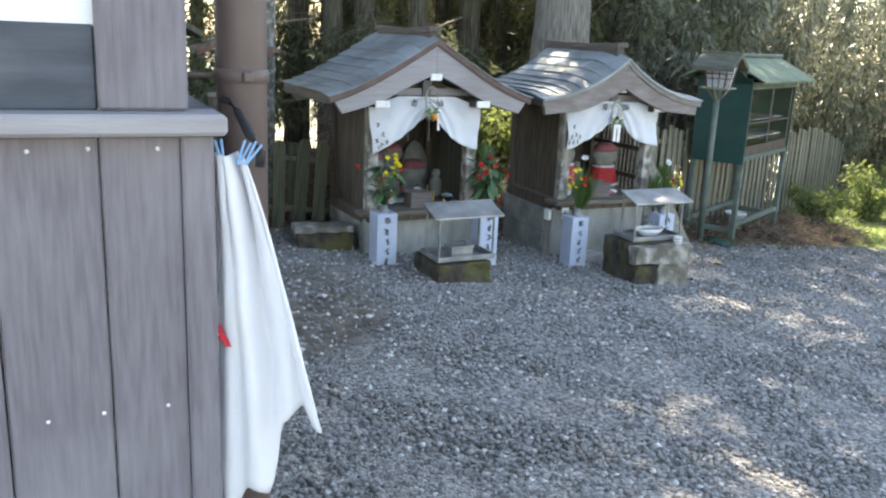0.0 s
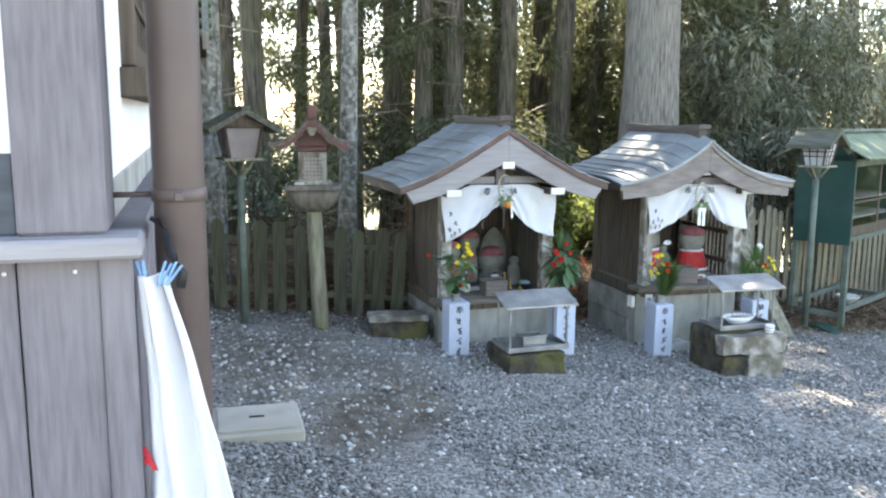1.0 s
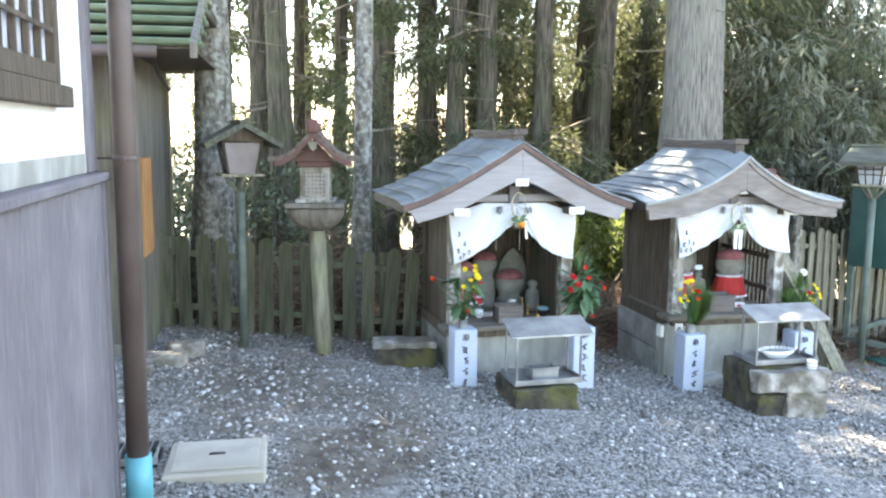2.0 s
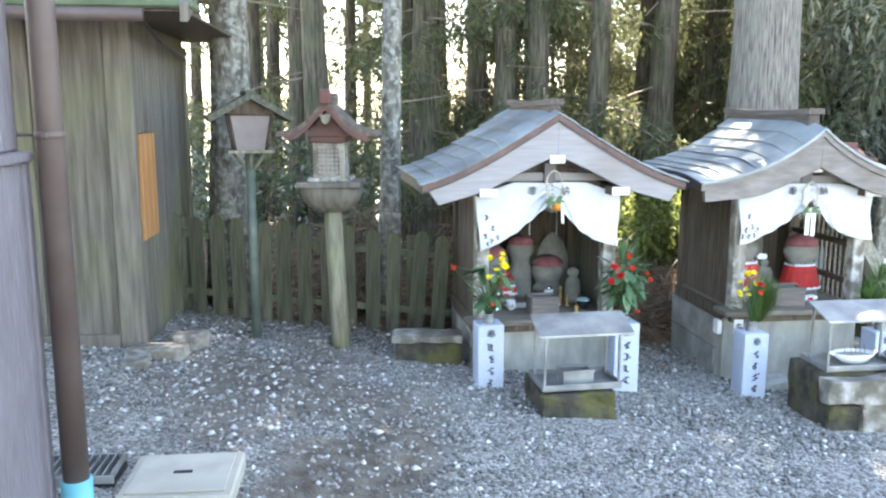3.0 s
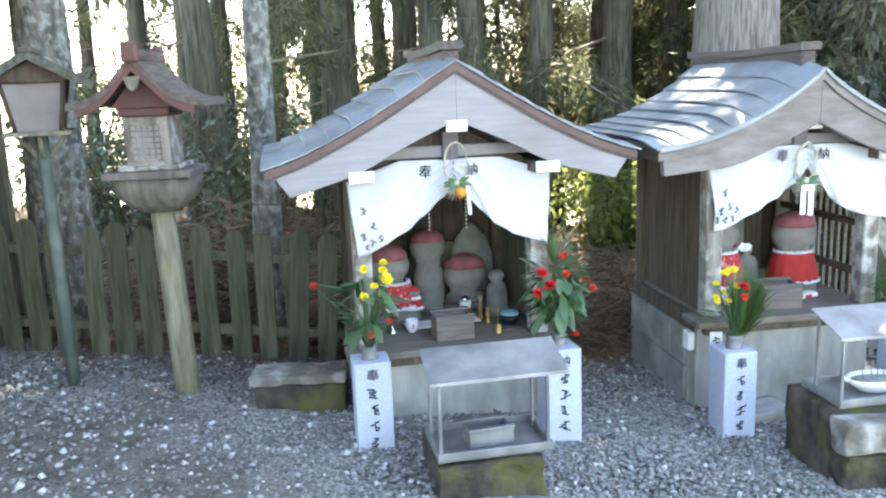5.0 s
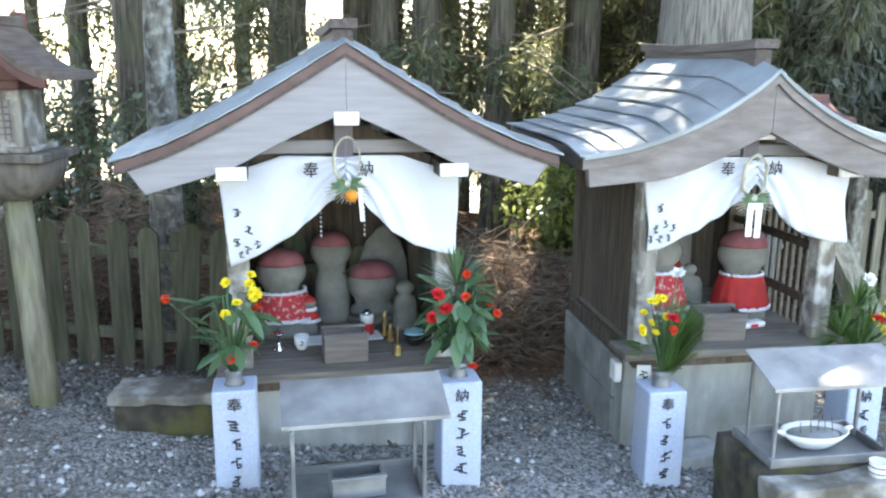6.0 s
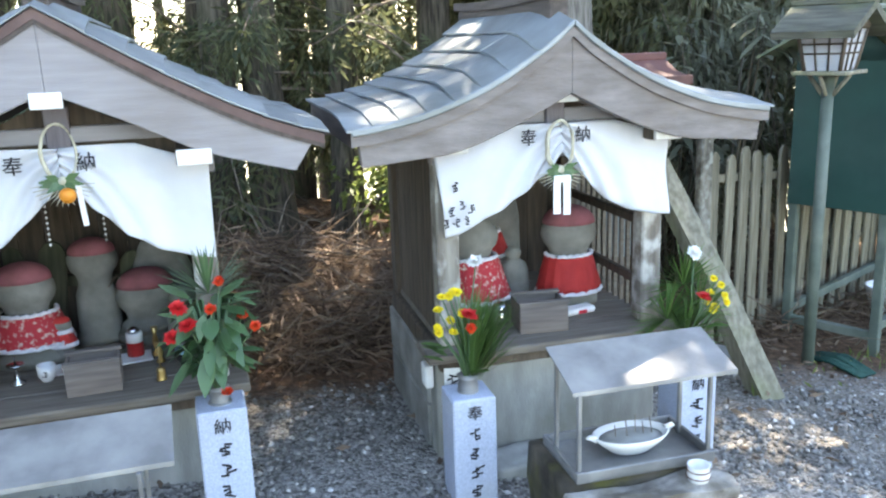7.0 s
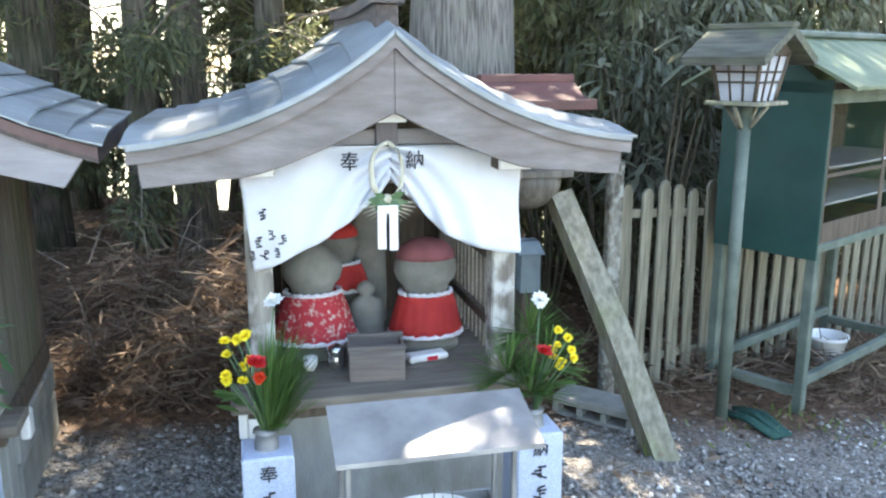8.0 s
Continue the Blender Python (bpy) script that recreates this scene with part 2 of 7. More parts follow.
def mesh_of(name, verts, faces, mat, smooth=False):
    me = bpy.data.meshes.new(name)
    me.from_pydata([tuple(v) for v in verts], [], faces)
    me.materials.append(mat)
    if smooth:
        me.polygons.foreach_set("use_smooth", [True] * len(me.polygons))
    me.update()
    return me


def finish(bm, name, mat, smooth=False):
    me = bpy.data.meshes.new(name)
    bmesh.ops.recalc_face_normals(bm, faces=bm.faces)
    bm.to_mesh(me)
    bm.free()
    me.materials.append(mat)
    if smooth:
        me.polygons.foreach_set("use_smooth", [True] * len(me.polygons))
    return me


def part(name, me, parent, label="", m=None):
    """Links a mesh as one part under a thing or part."""
    ob = new(name, me)
    ob.parent = parent
    if m is not None:
        ob.matrix_basis = m
    if label:
        ob["label"] = label
    return ob


def thing(name, m, label, category, group="", kind="", me=None):
    ob = new(name, me)
    ob.matrix_basis = m
    return tagged(ob, label, category, group, kind)


def box(lo, hi, mat, bevel=0.004, name="box", taper=None):
    """A bevelled box between two corners; taper scales its top."""
    bm = bmesh.new()
    lo, hi = Vector(lo), Vector(hi)
    bmesh.ops.create_cube(bm, size=1)
    c, s = (lo + hi) / 2, hi - lo
    for v in bm.verts:
        k = taper if taper and v.co.z > 0 else (1, 1)
        v.co = Vector((c.x + v.co.x * s.x * k[0], c.y + v.co.y * s.y * k[1], c.z + v.co.z * s.z))
    if bevel:
        bmesh.ops.bevel(bm, geom=bm.edges[:], offset=min(bevel, 0.3 * min(s)), segments=1, affect="EDGES")
    return finish(bm, name, mat)


def rough_stone(lo, hi, mat, seed, amount=0.014, cuts=5, name="stone", smooth=True):
    """A worn block: a divided box pushed about by noise, corners knocked off."""
    bm = bmesh.new()
    bmesh.ops.create_cube(bm, size=1)
    bmesh.ops.subdivide_edges(bm, edges=bm.edges[:], cuts=cuts, use_grid_fill=True)
    lo, hi = Vector(lo), Vector(hi)
    c, s = (lo + hi) / 2, hi - lo
    for v in bm.verts:
        q = Vector(v.co) * 2
        k = sum(1 for a in q if abs(a) > 0.98)
        p = Vector((c.x + v.co.x * s.x, c.y + v.co.y * s.y, c.z + v.co.z * s.z))
        if k >= 2:
            p = p.lerp(c, 0.018 * (k - 1))
        d = noise.noise_vector(p * 9 + Vector((seed, 0, 0))) * amount + noise.noise_vector(p * 30 + Vector((0, seed, 0))) * amount * 0.35
        v.co = p + d
    return finish(bm, name, mat, smooth)


def prism(outline, y0, y1, mat, name="prism", bevel=0.0):
    """An outline in x, z carried from y0 to y1."""
    bm = bmesh.new()
    f = bm.faces.new([bm.verts.new((x, y0, z)) for x, z in outline])
    r = bmesh.ops.extrude_face_region(bm, geom=[f])
    bmesh.ops.translate(bm, vec=(0, y1 - y0, 0), verts=[v for v in r["geom"] if isinstance(v, bmesh.types.BMVert)])
    if bevel:
        bmesh.ops.bevel(bm, geom=bm.edges[:], offset=bevel, segments=1, affect="EDGES")
    return finish(bm, name, mat)


def lathe(profile, mat, seg=20, name="lathe", squash=(1, 1)):
    """A profile of (radius, z) turned about z."""
    v, f = [], []
    for r, z in profile:
        for i in range(seg):
            a = 2 * math.pi * i / seg
            v.append((r * math.cos(a) * squash[0], r * math.sin(a) * squash[1], z))
    for k in range(len(profile) - 1):
        for i in range(seg):
            j = (i + 1) % seg
            f.append((k * seg + i, k * seg + j, (k + 1) * seg + j, (k + 1) * seg + i))
    f.append(tuple(range(seg - 1, -1, -1)))
    f.append(tuple((len(profile) - 1) * seg + i for i in range(seg)))
    return mesh_of(name, v, f, mat, True)


def tube_data(points, radii, seg=8, rough=0.0):
    """Vertices and faces of a tapered tube along points."""
    v, f = [], []
    pts = [Vector(p) for p in points]
    for k, p in enumerate(pts):
        d = (pts[min(k + 1, len(pts) - 1)] - pts[max(k - 1, 0)]).normalized()
        a = d.orthogonal().normalized() if abs(d.z) < 0.9 else Vector((1, 0, 0))
        b = d.cross(a).normalized()
        a = b.cross(d).normalized()
        for i in range(seg):
            t = 2 * math.pi * i / seg
            r = radii[k] * (1 + rough * (random.random() - 0.5))
            v.append(p + a * (r * math.cos(t)) + b * (r * math.sin(t)))
    for k in range(len(pts) - 1):
        for i in range(seg):
            j = (i + 1) % seg
            f.append((k * seg + i, k * seg + j, (k + 1) * seg + j, (k + 1) * seg + i))
    f.append(tuple(range(seg - 1, -1, -1)))
    f.append(tuple((len(pts) - 1) * seg + i for i in range(seg)))
    return v, f


def tube(points, radii, mat, seg=8, name="tube", rough=0.0):
    v, f = tube_data(points, radii, seg, rough)
    return mesh_of(name, v, f, mat, True)


def joined(pieces, mat, name, smooth=False):
    """Several (vertices, faces) as one mesh."""
    v, f = [], []
    for pv, pf in pieces:
        o = len(v)
        v += [tuple(p) for p in pv]
        f += [tuple(i + o for i in q) for q in pf]
    return mesh_of(name, v, f, mat, smooth)


def text_mesh(body, size, mat, name="letter", bold=0.0):
    """Built-in font lettering as a thin mesh in the x, z plane facing -y, centred."""
    cu = bpy.data.curves.new(name, "FONT")
    cu.body, cu.size, cu.extrude, cu.offset = body, size, 0.0008, bold
    cu.align_x, cu.align_y = "CENTER", "CENTER"
    ob = bpy.data.objects.new(name, cu)
    me = bpy.data.meshes.new_from_object(ob)
    bpy.data.objects.remove(ob)
    me.transform(Matrix.Rotation(radians(90), 4, "X"))
    me.materials.clear()
    me.materials.append(mat)
    return me


def smoothstep(a, b, x):
    t = min(max((x - a) / (b - a), 0), 1)
    return t * t * (3 - 2 * t)


# ---- ground ----
def spread_axis(lo, hi, fine_lo, fine_hi, step, grow=1.25):
    xs, x, s = [], fine_lo, step
    while x < fine_hi:
        xs.append(x)
        x += step
    while x < hi:
        xs.append(x)
        s *= grow
        x += s
    xs.append(hi)
    x, s = fine_lo, step
    while x > lo:
        s *= grow
        x -= s
        xs.insert(0, max(x, lo))
    return xs


def litter_amount(x, y):
    """1 where fallen leaves cover the soil, 0 on the open gravel."""
    n = noise.noise((x * 1.3, y * 1.3, 0)) * 0.25 + noise.noise((x * 4, y * 4, 3)) * 0.1
    if x < -0.9:
        edge = 6.0 + 0.30 * (x + 2.75)
    elif x < 2.2:
        edge = 7.15 + 0.50 * (x - 0.5)
    else:
        edge = 7.95 + 0.52 * (x - 2.5)
    return smoothstep(-0.25, 0.25, y - edge + n)


def bare_patch(x, y):
    """Dark soil with little gravel between the hall and the fence."""
    n = 0.5 * noise.noise((x * 2.5, y * 2.5, 9))
    a = smoothstep(0.55, 1.0, 1.35 - math.hypot((x + 0.55) / 0.75, (y - 4.2) / 1.0) + n)
    b = 0.8 * smoothstep(0.45, 1.1, 1.45 - math.hypot((x + 1.35) / 1.3, (y - 4.95) / 1.0) + 1.2 * n)
    return max(a, b)


def bare_edge(x, y):
    """Trodden brown soil showing through the thin gravel before the cabinet."""
    return 0.55 * smoothstep(1.2, 2.2, x + 0.3 * noise.noise((x * 3, y * 3, 6))) * smoothstep(5.9, 7.4, y - 0.3 * (x - 2.0) + 0.6 * noise.noise((x * 2, y * 2, 7)))


gx, gy = spread_axis(-300, 300, -3.5, 6.0, 0.09), spread_axis(-60, 600, 0.5, 11.0, 0.09)
gv, gf, zone = [], [], []
for y in gy:
    for x in gx:
        near = 1.0 if -6 < x < 9 and -3 < y < 14 else 0.2
        gv.append((x, y, ground_z(x, y) + near * (0.012 * noise.noise((x * 2.2, y * 2.2, 0)) + 0.008 * noise.noise((x * 7, y * 7, 5)))))
        dirt = bare_patch(x, y)
        dirt = max(dirt, bare_edge(x, y))
        grass = smoothstep(0, 0.6, x - 4.15 + 0.5 * noise.noise((x, y, 2))) * smoothstep(8.6, 9.3, y + 0.5 * noise.noise((x, y, 8)))
        far = smoothstep(14, 18, math.hypot(x, y))
        # weight of the pale far colour that stands in for white glare
        far_glare = smoothstep(24, 32, math.hypot(x, y))
        zone.append((max(litter_amount(x, y), far), dirt * (1 - litter_amount(x, y)), grass * (1 - far), far_glare))
nx = len(gx)
for j in range(len(gy) - 1):
    for i in range(nx - 1):
        gf.append((j * nx + i, j * nx + i + 1, (j + 1) * nx + i + 1, (j + 1) * nx + i))


def ground_material():
    m = bpy.data.materials.new("gravel_and_soil")
    m.use_nodes = True
    n, l = m.node_tree.nodes, m.node_tree.links
    b = n["Principled BSDF"]
    b.inputs["Roughness"].default_value = 0.9
    b.inputs["Specular IOR Level"].default_value = 0.25
    co = n.new("ShaderNodeTexCoord")

    def voro(scale):
        v = n.new("ShaderNodeTexVoronoi")
        v.inputs["Scale"].default_value = scale
        l.new(co.outputs["Object"], v.inputs["Vector"])
        return v

    def noisy(scale, c0, c1, p0=0.35, p1=0.65):
        t = n.new("ShaderNodeTexNoise")
        t.inputs["Scale"].default_value, t.inputs["Detail"].default_value = scale, 8
        l.new(co.outputs["Object"], t.inputs["Vector"])
        r = n.new("ShaderNodeValToRGB")
        r.color_ramp.elements[0].position, r.color_ramp.elements[1].position = p0, p1
        r.color_ramp.elements[0].color, r.color_ramp.elements[1].color = (*c0, 1), (*c1, 1)
        l.new(t.outputs["Fac"], r.inputs["Fac"])
        return t, r

    v = voro(75)
    sep = n.new("ShaderNodeSeparateColor")
    l.new(v.outputs["Color"], sep.inputs[0])
    gr = n.new("ShaderNodeValToRGB")
    gr.color_ramp.elements[0].color, gr.color_ramp.elements[1].color = (0.075, 0.07, 0.064, 1), (0.40, 0.385, 0.36, 1)
    l.new(sep.outputs[0], gr.inputs["Fac"])
    soil_t, soil = noisy(9, (0.085, 0.07, 0.055), (0.19, 0.165, 0.135))
    lit_t, litter = noisy(24, (0.045, 0.028, 0.018), (0.17, 0.10, 0.06), 0.3, 0.7)
    gra_t, grass = noisy(14, (0.07, 0.12, 0.03), (0.20, 0.27, 0.07))
    at = n.new("ShaderNodeAttribute")
    at.attribute_name = "zone"
    z = n.new("ShaderNodeSeparateColor")
    l.new(at.outputs["Color"], z.inputs[0])
    out = gr.outputs["Color"]
    for k, src in ((1, soil), (0, litter), (2, grass)):
        mx = n.new("ShaderNodeMix")
        mx.data_type = "RGBA"
        l.new(z.outputs[k], mx.inputs[0])
        l.new(out, mx.inputs[6])
        l.new(src.outputs["Color"], mx.inputs[7])
        out = mx.outputs[2]
    # distant ground coloured pale to give the white glare between the trunks
    glare_t, glare_ramp = noisy(0.15, (0.30, 0.29, 0.20), (0.46, 0.44, 0.33))
    mx = n.new("ShaderNodeMix")
    mx.data_type = "RGBA"
    l.new(at.outputs["Alpha"], mx.inputs[0])
    l.new(out, mx.inputs[6])
    l.new(glare_ramp.outputs["Color"], mx.inputs[7])
    l.new(mx.outputs[2], b.inputs["Base Color"])
    bp = n.new("ShaderNodeBump")
    bp.inputs["Strength"].default_value, bp.inputs["Distance"].default_value = 0.9, 0.012
    l.new(v.outputs["Distance"], bp.inputs["Height"])
    bp.invert = True
    l.new(bp.outputs["Normal"], b.inputs["Normal"])
    return m


M_GROUND = ground_material()
gm = mesh_of("ground", gv, gf, M_GROUND, True)
za = gm.color_attributes.new("zone", "FLOAT_COLOR", "POINT")
za.data.foreach_set("color", [c for q in zone for c in q])
thing("ground", Matrix(), "grey gravel yard running into brown leaf litter", "ground", kind="structure", me=gm)


def stone_material(name, c0, c1, rough=0.85):
    m = bpy.data.materials.new(name)
    m.use_nodes = True
    n, l = m.node_tree.nodes, m.node_tree.links
    g = n.new("ShaderNodeNewGeometry")
    r = n.new("ShaderNodeValToRGB")
    r.color_ramp.elements[0].color, r.color_ramp.elements[1].color = (*c0, 1), (*c1, 1)
    e = r.color_ramp.elements.new(0.93)
    e.color = tuple(c0[k] * 0.35 + c1[k] * 0.45 for k in range(3)) + (1,)
    l.new(g.outputs["Random Per Island"], r.inputs["Fac"])
    l.new(r.outputs["Color"], n["Principled BSDF"].inputs["Base Color"])
    n["Principled BSDF"].inputs["Roughness"].default_value = rough
    return m


OCTA_V = np.array([(1, 0, 0), (-1, 0, 0), (0, 1, 0), (0, -1, 0), (0, 0, 1), (0, 0, -1)], float)
OCTA_F = np.array([(0, 2, 4), (2, 1, 4), (1, 3, 4), (3, 0, 4), (2, 0, 5), (1, 2, 5), (3, 1, 5), (0, 3, 5)])


def raw_mesh(name, v, f, mat):
    """A mesh from arrays of vertices and equal-sided faces."""
    me = bpy.data.meshes.new(name)
    k = f.shape[1]
    me.vertices.add(len(v))
    me.vertices.foreach_set("co", v.astype(np.float32).ravel())
    me.loops.add(f.size)
    me.loops.foreach_set("vertex_index", f.astype(np.int32).ravel())
    me.polygons.add(len(f))
    me.polygons.foreach_set("loop_start", np.arange(0, f.size, k, dtype=np.int32))
    me.polygons.foreach_set("loop_total", np.full(len(f), k, dtype=np.int32))
    me.materials.append(mat)
    me.update(calc_edges=True)
    return me


def stones(points, sizes, name, mat, rng):
    """Small eight-sided stones at the points."""
    n = len(points)
    s = sizes[:, None, None] * rng.uniform(0.6, 1.25, (n, 6, 1)) * OCTA_V[None] * np.array([1, 1, 0.7])
    a, t = rng.uniform(0, 6.28, n), rng.uniform(-0.5, 0.5, n)
    ca, sa, ct, st = np.cos(a), np.sin(a), np.cos(t), np.sin(t)
    R = np.zeros((n, 3, 3))
    R[:, 0, 0], R[:, 0, 1], R[:, 0, 2] = ca, -sa * ct, sa * st
    R[:, 1, 0], R[:, 1, 1], R[:, 1, 2] = sa, ca * ct, -ca * st
    R[:, 2, 1], R[:, 2, 2] = st, ct
    v = np.einsum("nij,nkj->nki", R, s) + points[:, None, :]
    f = (OCTA_F[None] + 6 * np.arange(n)[:, None, None]).reshape(-1, 3)
    return raw_mesh(name, v.reshape(-1, 3), f, mat)


rng = np.random.default_rng(5)


def scatter(count, x0, x1, y0, y1, keep):
    got = []
    while len(got) < count:
        x, y = rng.uniform(x0, x1), rng.uniform(y0, y1)
        if rng.random() < keep(x, y):
            got.append((x, y, ground_z(x, y)))
    return np.array(got)


def open_gravel(x, y):
    d = bare_patch(x, y)
    return (1 - litter_amount(x, y)) * (1 - 0.72 * d) * (1 - 0.6 * bare_edge(x, y)) * (0.0 if x > 4.4 and y > 9.0 else 1.0)


M_GRAVEL = stone_material("gravel_stone", (0.10, 0.094, 0.086), (0.60, 0.58, 0.55))
M_WHITE_STONE = stone_material("white_stone", (0.45, 0.45, 0.44), (0.72, 0.72, 0.70))
gp = scatter(80000, -3.2, 5.5, 1.6, 9.5, open_gravel)
thing("gravel", Matrix(), "grey crushed stone gravel covering the yard", "gravel", kind="stuff", me=stones(gp + np.array([0, 0, 0.002]), rng.uniform(0.007, 0.020, len(gp)), "gravel", M_GRAVEL, rng))
wp = scatter(560, -3.0, 4.5, 2.5, 8.5, lambda x, y: (1 - litter_amount(x, y)) * (1.0 if x < -0.2 else 0.18))
thing("pebbles", Matrix(), "pale white pebbles lying among grey gravel", "pebbles", kind="stuff", me=stones(wp + np.array([0, 0, 0.006]), rng.uniform(0.007, 0.030, len(wp)) ** 1.15 * 1.5, "pebbles", M_WHITE_STONE, rng))


# ---- the hall whose corner the walk passes ----
HALL = pose(-0.325, 1.292, 0, 0, 0, 25.3)     # local x along its front to the outside, y along its side wall


def board_run(x0, x1, y0, y1, z0, z1, count, axis, mat, parent, name="board", gap=0.003, proud=0.004):
    """Upright boards side by side along x or y."""
    for i in range(count):
        p = proud * ((i * 7) % 3) / 2
        if axis == "x":
            w = (x1 - x0) / count
            lo, hi = (x0 + i * w + gap / 2, y0 - p, z0), (x0 + (i + 1) * w - gap / 2, y1, z1)
        else:
            w = (y1 - y0) / count
            lo, hi = (x0, y0 + i * w + gap / 2, z0), (x1 + p, y0 + (i + 1) * w - gap / 2, z1)
        part(name, box(lo, hi, mat, 0.003), parent)


hall = thing("hall", HALL, "timber hall with weathered grey boards and white plaster", "building")
HL, ZT = 2.16, 1.405
core = part("wall_core", box((-3.0, 0.03, -0.1), (-0.03, HL, 3.4), M_PLASTER, 0), hall, "white plaster wall")
board_run(-0.152, -0.034, 0.0, 0.03, 0.10, ZT, 1, "x", M_WOOD_GREY, hall)
board_run(-2.10, -0.152, 0.0, 0.03, 0.10, ZT, 13, "x", M_WOOD_GREY, hall)
board_run(-0.03, 0.0, 0.036, HL - 0.02, 0.06, ZT, 14, "y", M_WOOD_GREY, hall)
part("corner_batten", box((-0.036, -0.012, 0.05), (0.012, 0.036, ZT + 0.003), M_WOOD_GREY, 0.004), hall)
part("corner_batten", box((-0.03, HL - 0.03, 0.05), (0.014, HL + 0.015, ZT + 0.003), M_WOOD_GREY, 0.004), hall)
part("ledge", box((-3.0, -0.045, ZT + 0.004), (0.028, 0.06, ZT + 0.036), M_WOOD_GREY_X, 0.006), hall, "weathered grey sill board")
part("ledge", box((-0.05, 0.062, ZT + 0.004), (0.028, HL + 0.02, ZT + 0.036), M_WOOD_GREY, 0.006), hall, "weathered grey sill board")
part("post", box((-0.148, 0.0, ZT + 0.036), (-0.022, 0.145, 3.4), M_WOOD_GREY, 0.006), hall, "weathered grey corner post")
part("post", box((-0.16, HL - 0.12, ZT + 0.036), (-0.014, HL + 0.004, 3.4), M_WOOD_GREY, 0.006), hall)
part("skirting", box((-3.0, 0.018, ZT + 0.036), (-0.149, 0.05, ZT + 0.158), M_SLATE, 0.003), hall, "dark blue-grey board")
part("skirting", box((-0.05, 0.146, ZT + 0.036), (-0.026, HL - 0.122, ZT + 0.105), M_CONCRETE, 0.003), hall, "pale grey board")
for z in (0.97, ZT - 0.018):
    for i in range(8):
        part("nail", lathe([(0.0, -0.002), (0.0034, -0.001), (0.0034, 0.001), (0.0, 0.002)], M_WHITE_PAINT, 6), hall, m=pose(-0.07 - i * 0.085 + 0.012 * math.sin(i * 5), -0.006, z + 0.006 * math.sin(i * 3), 90))
# lattice window in the side wall
win = part("window", box((-0.04, 0.55, 1.72), (0.0, 0.60, 2.95), M_WOOD_BROWN, 0.003), hall, "dark wooden lattice window")
part("frame", box((-0.04, 1.55, 1.72), (0.0, 1.60, 2.95), M_WOOD_BROWN, 0.003), win)
part("frame", box((-0.04, 0.60, 1.72), (0.0, 1.55, 1.775), M_WOOD_BROWN, 0.003), win)
part("sill", box((-0.04, 0.50, 1.655), (0.022, 1.65, 1.716), M_WOOD_BROWN, 0.003), win)
part("pane", box((-0.037, 0.60, 1.775), (-0.028, 1.55, 2.95), M_FROST, 0), win, "pale paper pane")
for i in range(7):
    y = 0.70 + i * 0.12
    part("lattice_bar", box((-0.026, y, 1.775), (-0.010, y + 0.018, 2.95), M_WOOD_BROWN, 0.002), win)
for i in range(9):
    z = 1.86 + i * 0.12
    part("lattice_bar", box((-0.009, 0.60, z), (-0.003, 1.55, z + 0.016), M_WOOD_BROWN, 0.002), win)
part("roof", box((-3.6, -0.8, 3.4), (0.75, HL + 0.8, 3.5), M_WOOD_BROWN, 0.01), hall, "dark eaves")


def downpipe(y, bottom, name_label, teal=False):
    p = thing("downpipe", HALL @ pose(0.082, y, 0), name_label, "pipe", "downpipes of the hall")
    part("pipe", tube([(0, 0, bottom), (0, 0, 3.3)], [0.042, 0.042], M_BROWN_PIPE, 20), p)
    for z in (1.49, 2.6):
        part("clamp", lathe([(0.043, z - 0.011), (0.0455, z - 0.010), (0.0455, z + 0.010), (0.043, z + 0.011)], M_BROWN_PIPE, 20), p)
        part("stay", tube([(-0.11, 0.0, z), (-0.04, 0, z)], [0.005, 0.005], M_BROWN_PIPE, 6), p)
        part("bolt", box((-0.008, -0.058, z - 0.008), (0.008, -0.044, z + 0.008), M_BROWN_PIPE, 0.002), p)
    if teal:
        part("foot_sleeve", tube([(0, 0, bottom - 0.2), (0, 0, bottom + 0.02)], [0.05, 0.05], M_TEAL, 20), p, "light blue plastic sleeve")
    return p


downpipe(0.125, 0.10, "brown painted metal downpipe by the hall corner")
downpipe(2.17, 0.34, "brown downpipe with a light blue plastic foot", True)

# ---- shed ----
SHED = pose(-2.365, 5.18, 0, 0, 0, 24.0)
shed = thing("shed", SHED, "old unpainted board shed with a mossy tiled roof", "shed")
part("wall_core", box((-2.6, 0.03, -0.1), (-0.03, 1.51, 2.05), M_WOOD_BROWN, 0), shed)
board_run(-2.6, -0.13, 0.0, 0.03, 0.20, 2.05, 6, "x", M_WOOD_SHED, shed)
part("door_post", box((-0.62, -0.022, 0.20), (-0.54, -0.005, 2.05), M_WOOD_SHED, 0.005), shed)
part("lintel", box((-2.6, -0.022, 1.86), (-0.625, -0.005, 1.94), M_WOOD_SHED, 0.005), shed)
board_run(-0.03, 0.0, 0.035, 1.51, 0.12, 2.05, 9, "y", M_WOOD_SHED, shed)
part("post", box((-0.13, -0.03, 0.12), (0.012, 0.035, 2.06), M_WOOD_SHED, 0.006), shed)
part("post", box((-0.05, 1.48, 0.05), (0.02, 1.54, 2.0), M_LICHEN, 0.006), shed)
part("sill", box((-2.6, -0.040, 0.16), (-0.132, -0.006, 0.26), M_WOOD_SHED, 0.006), shed)
for i in range(9):
    part("slat", box((0.006, 0.05 + i * 0.040, 0.80), (0.026, 0.074 + i * 0.040, 1.42), M_SLAT, 0.003), shed)
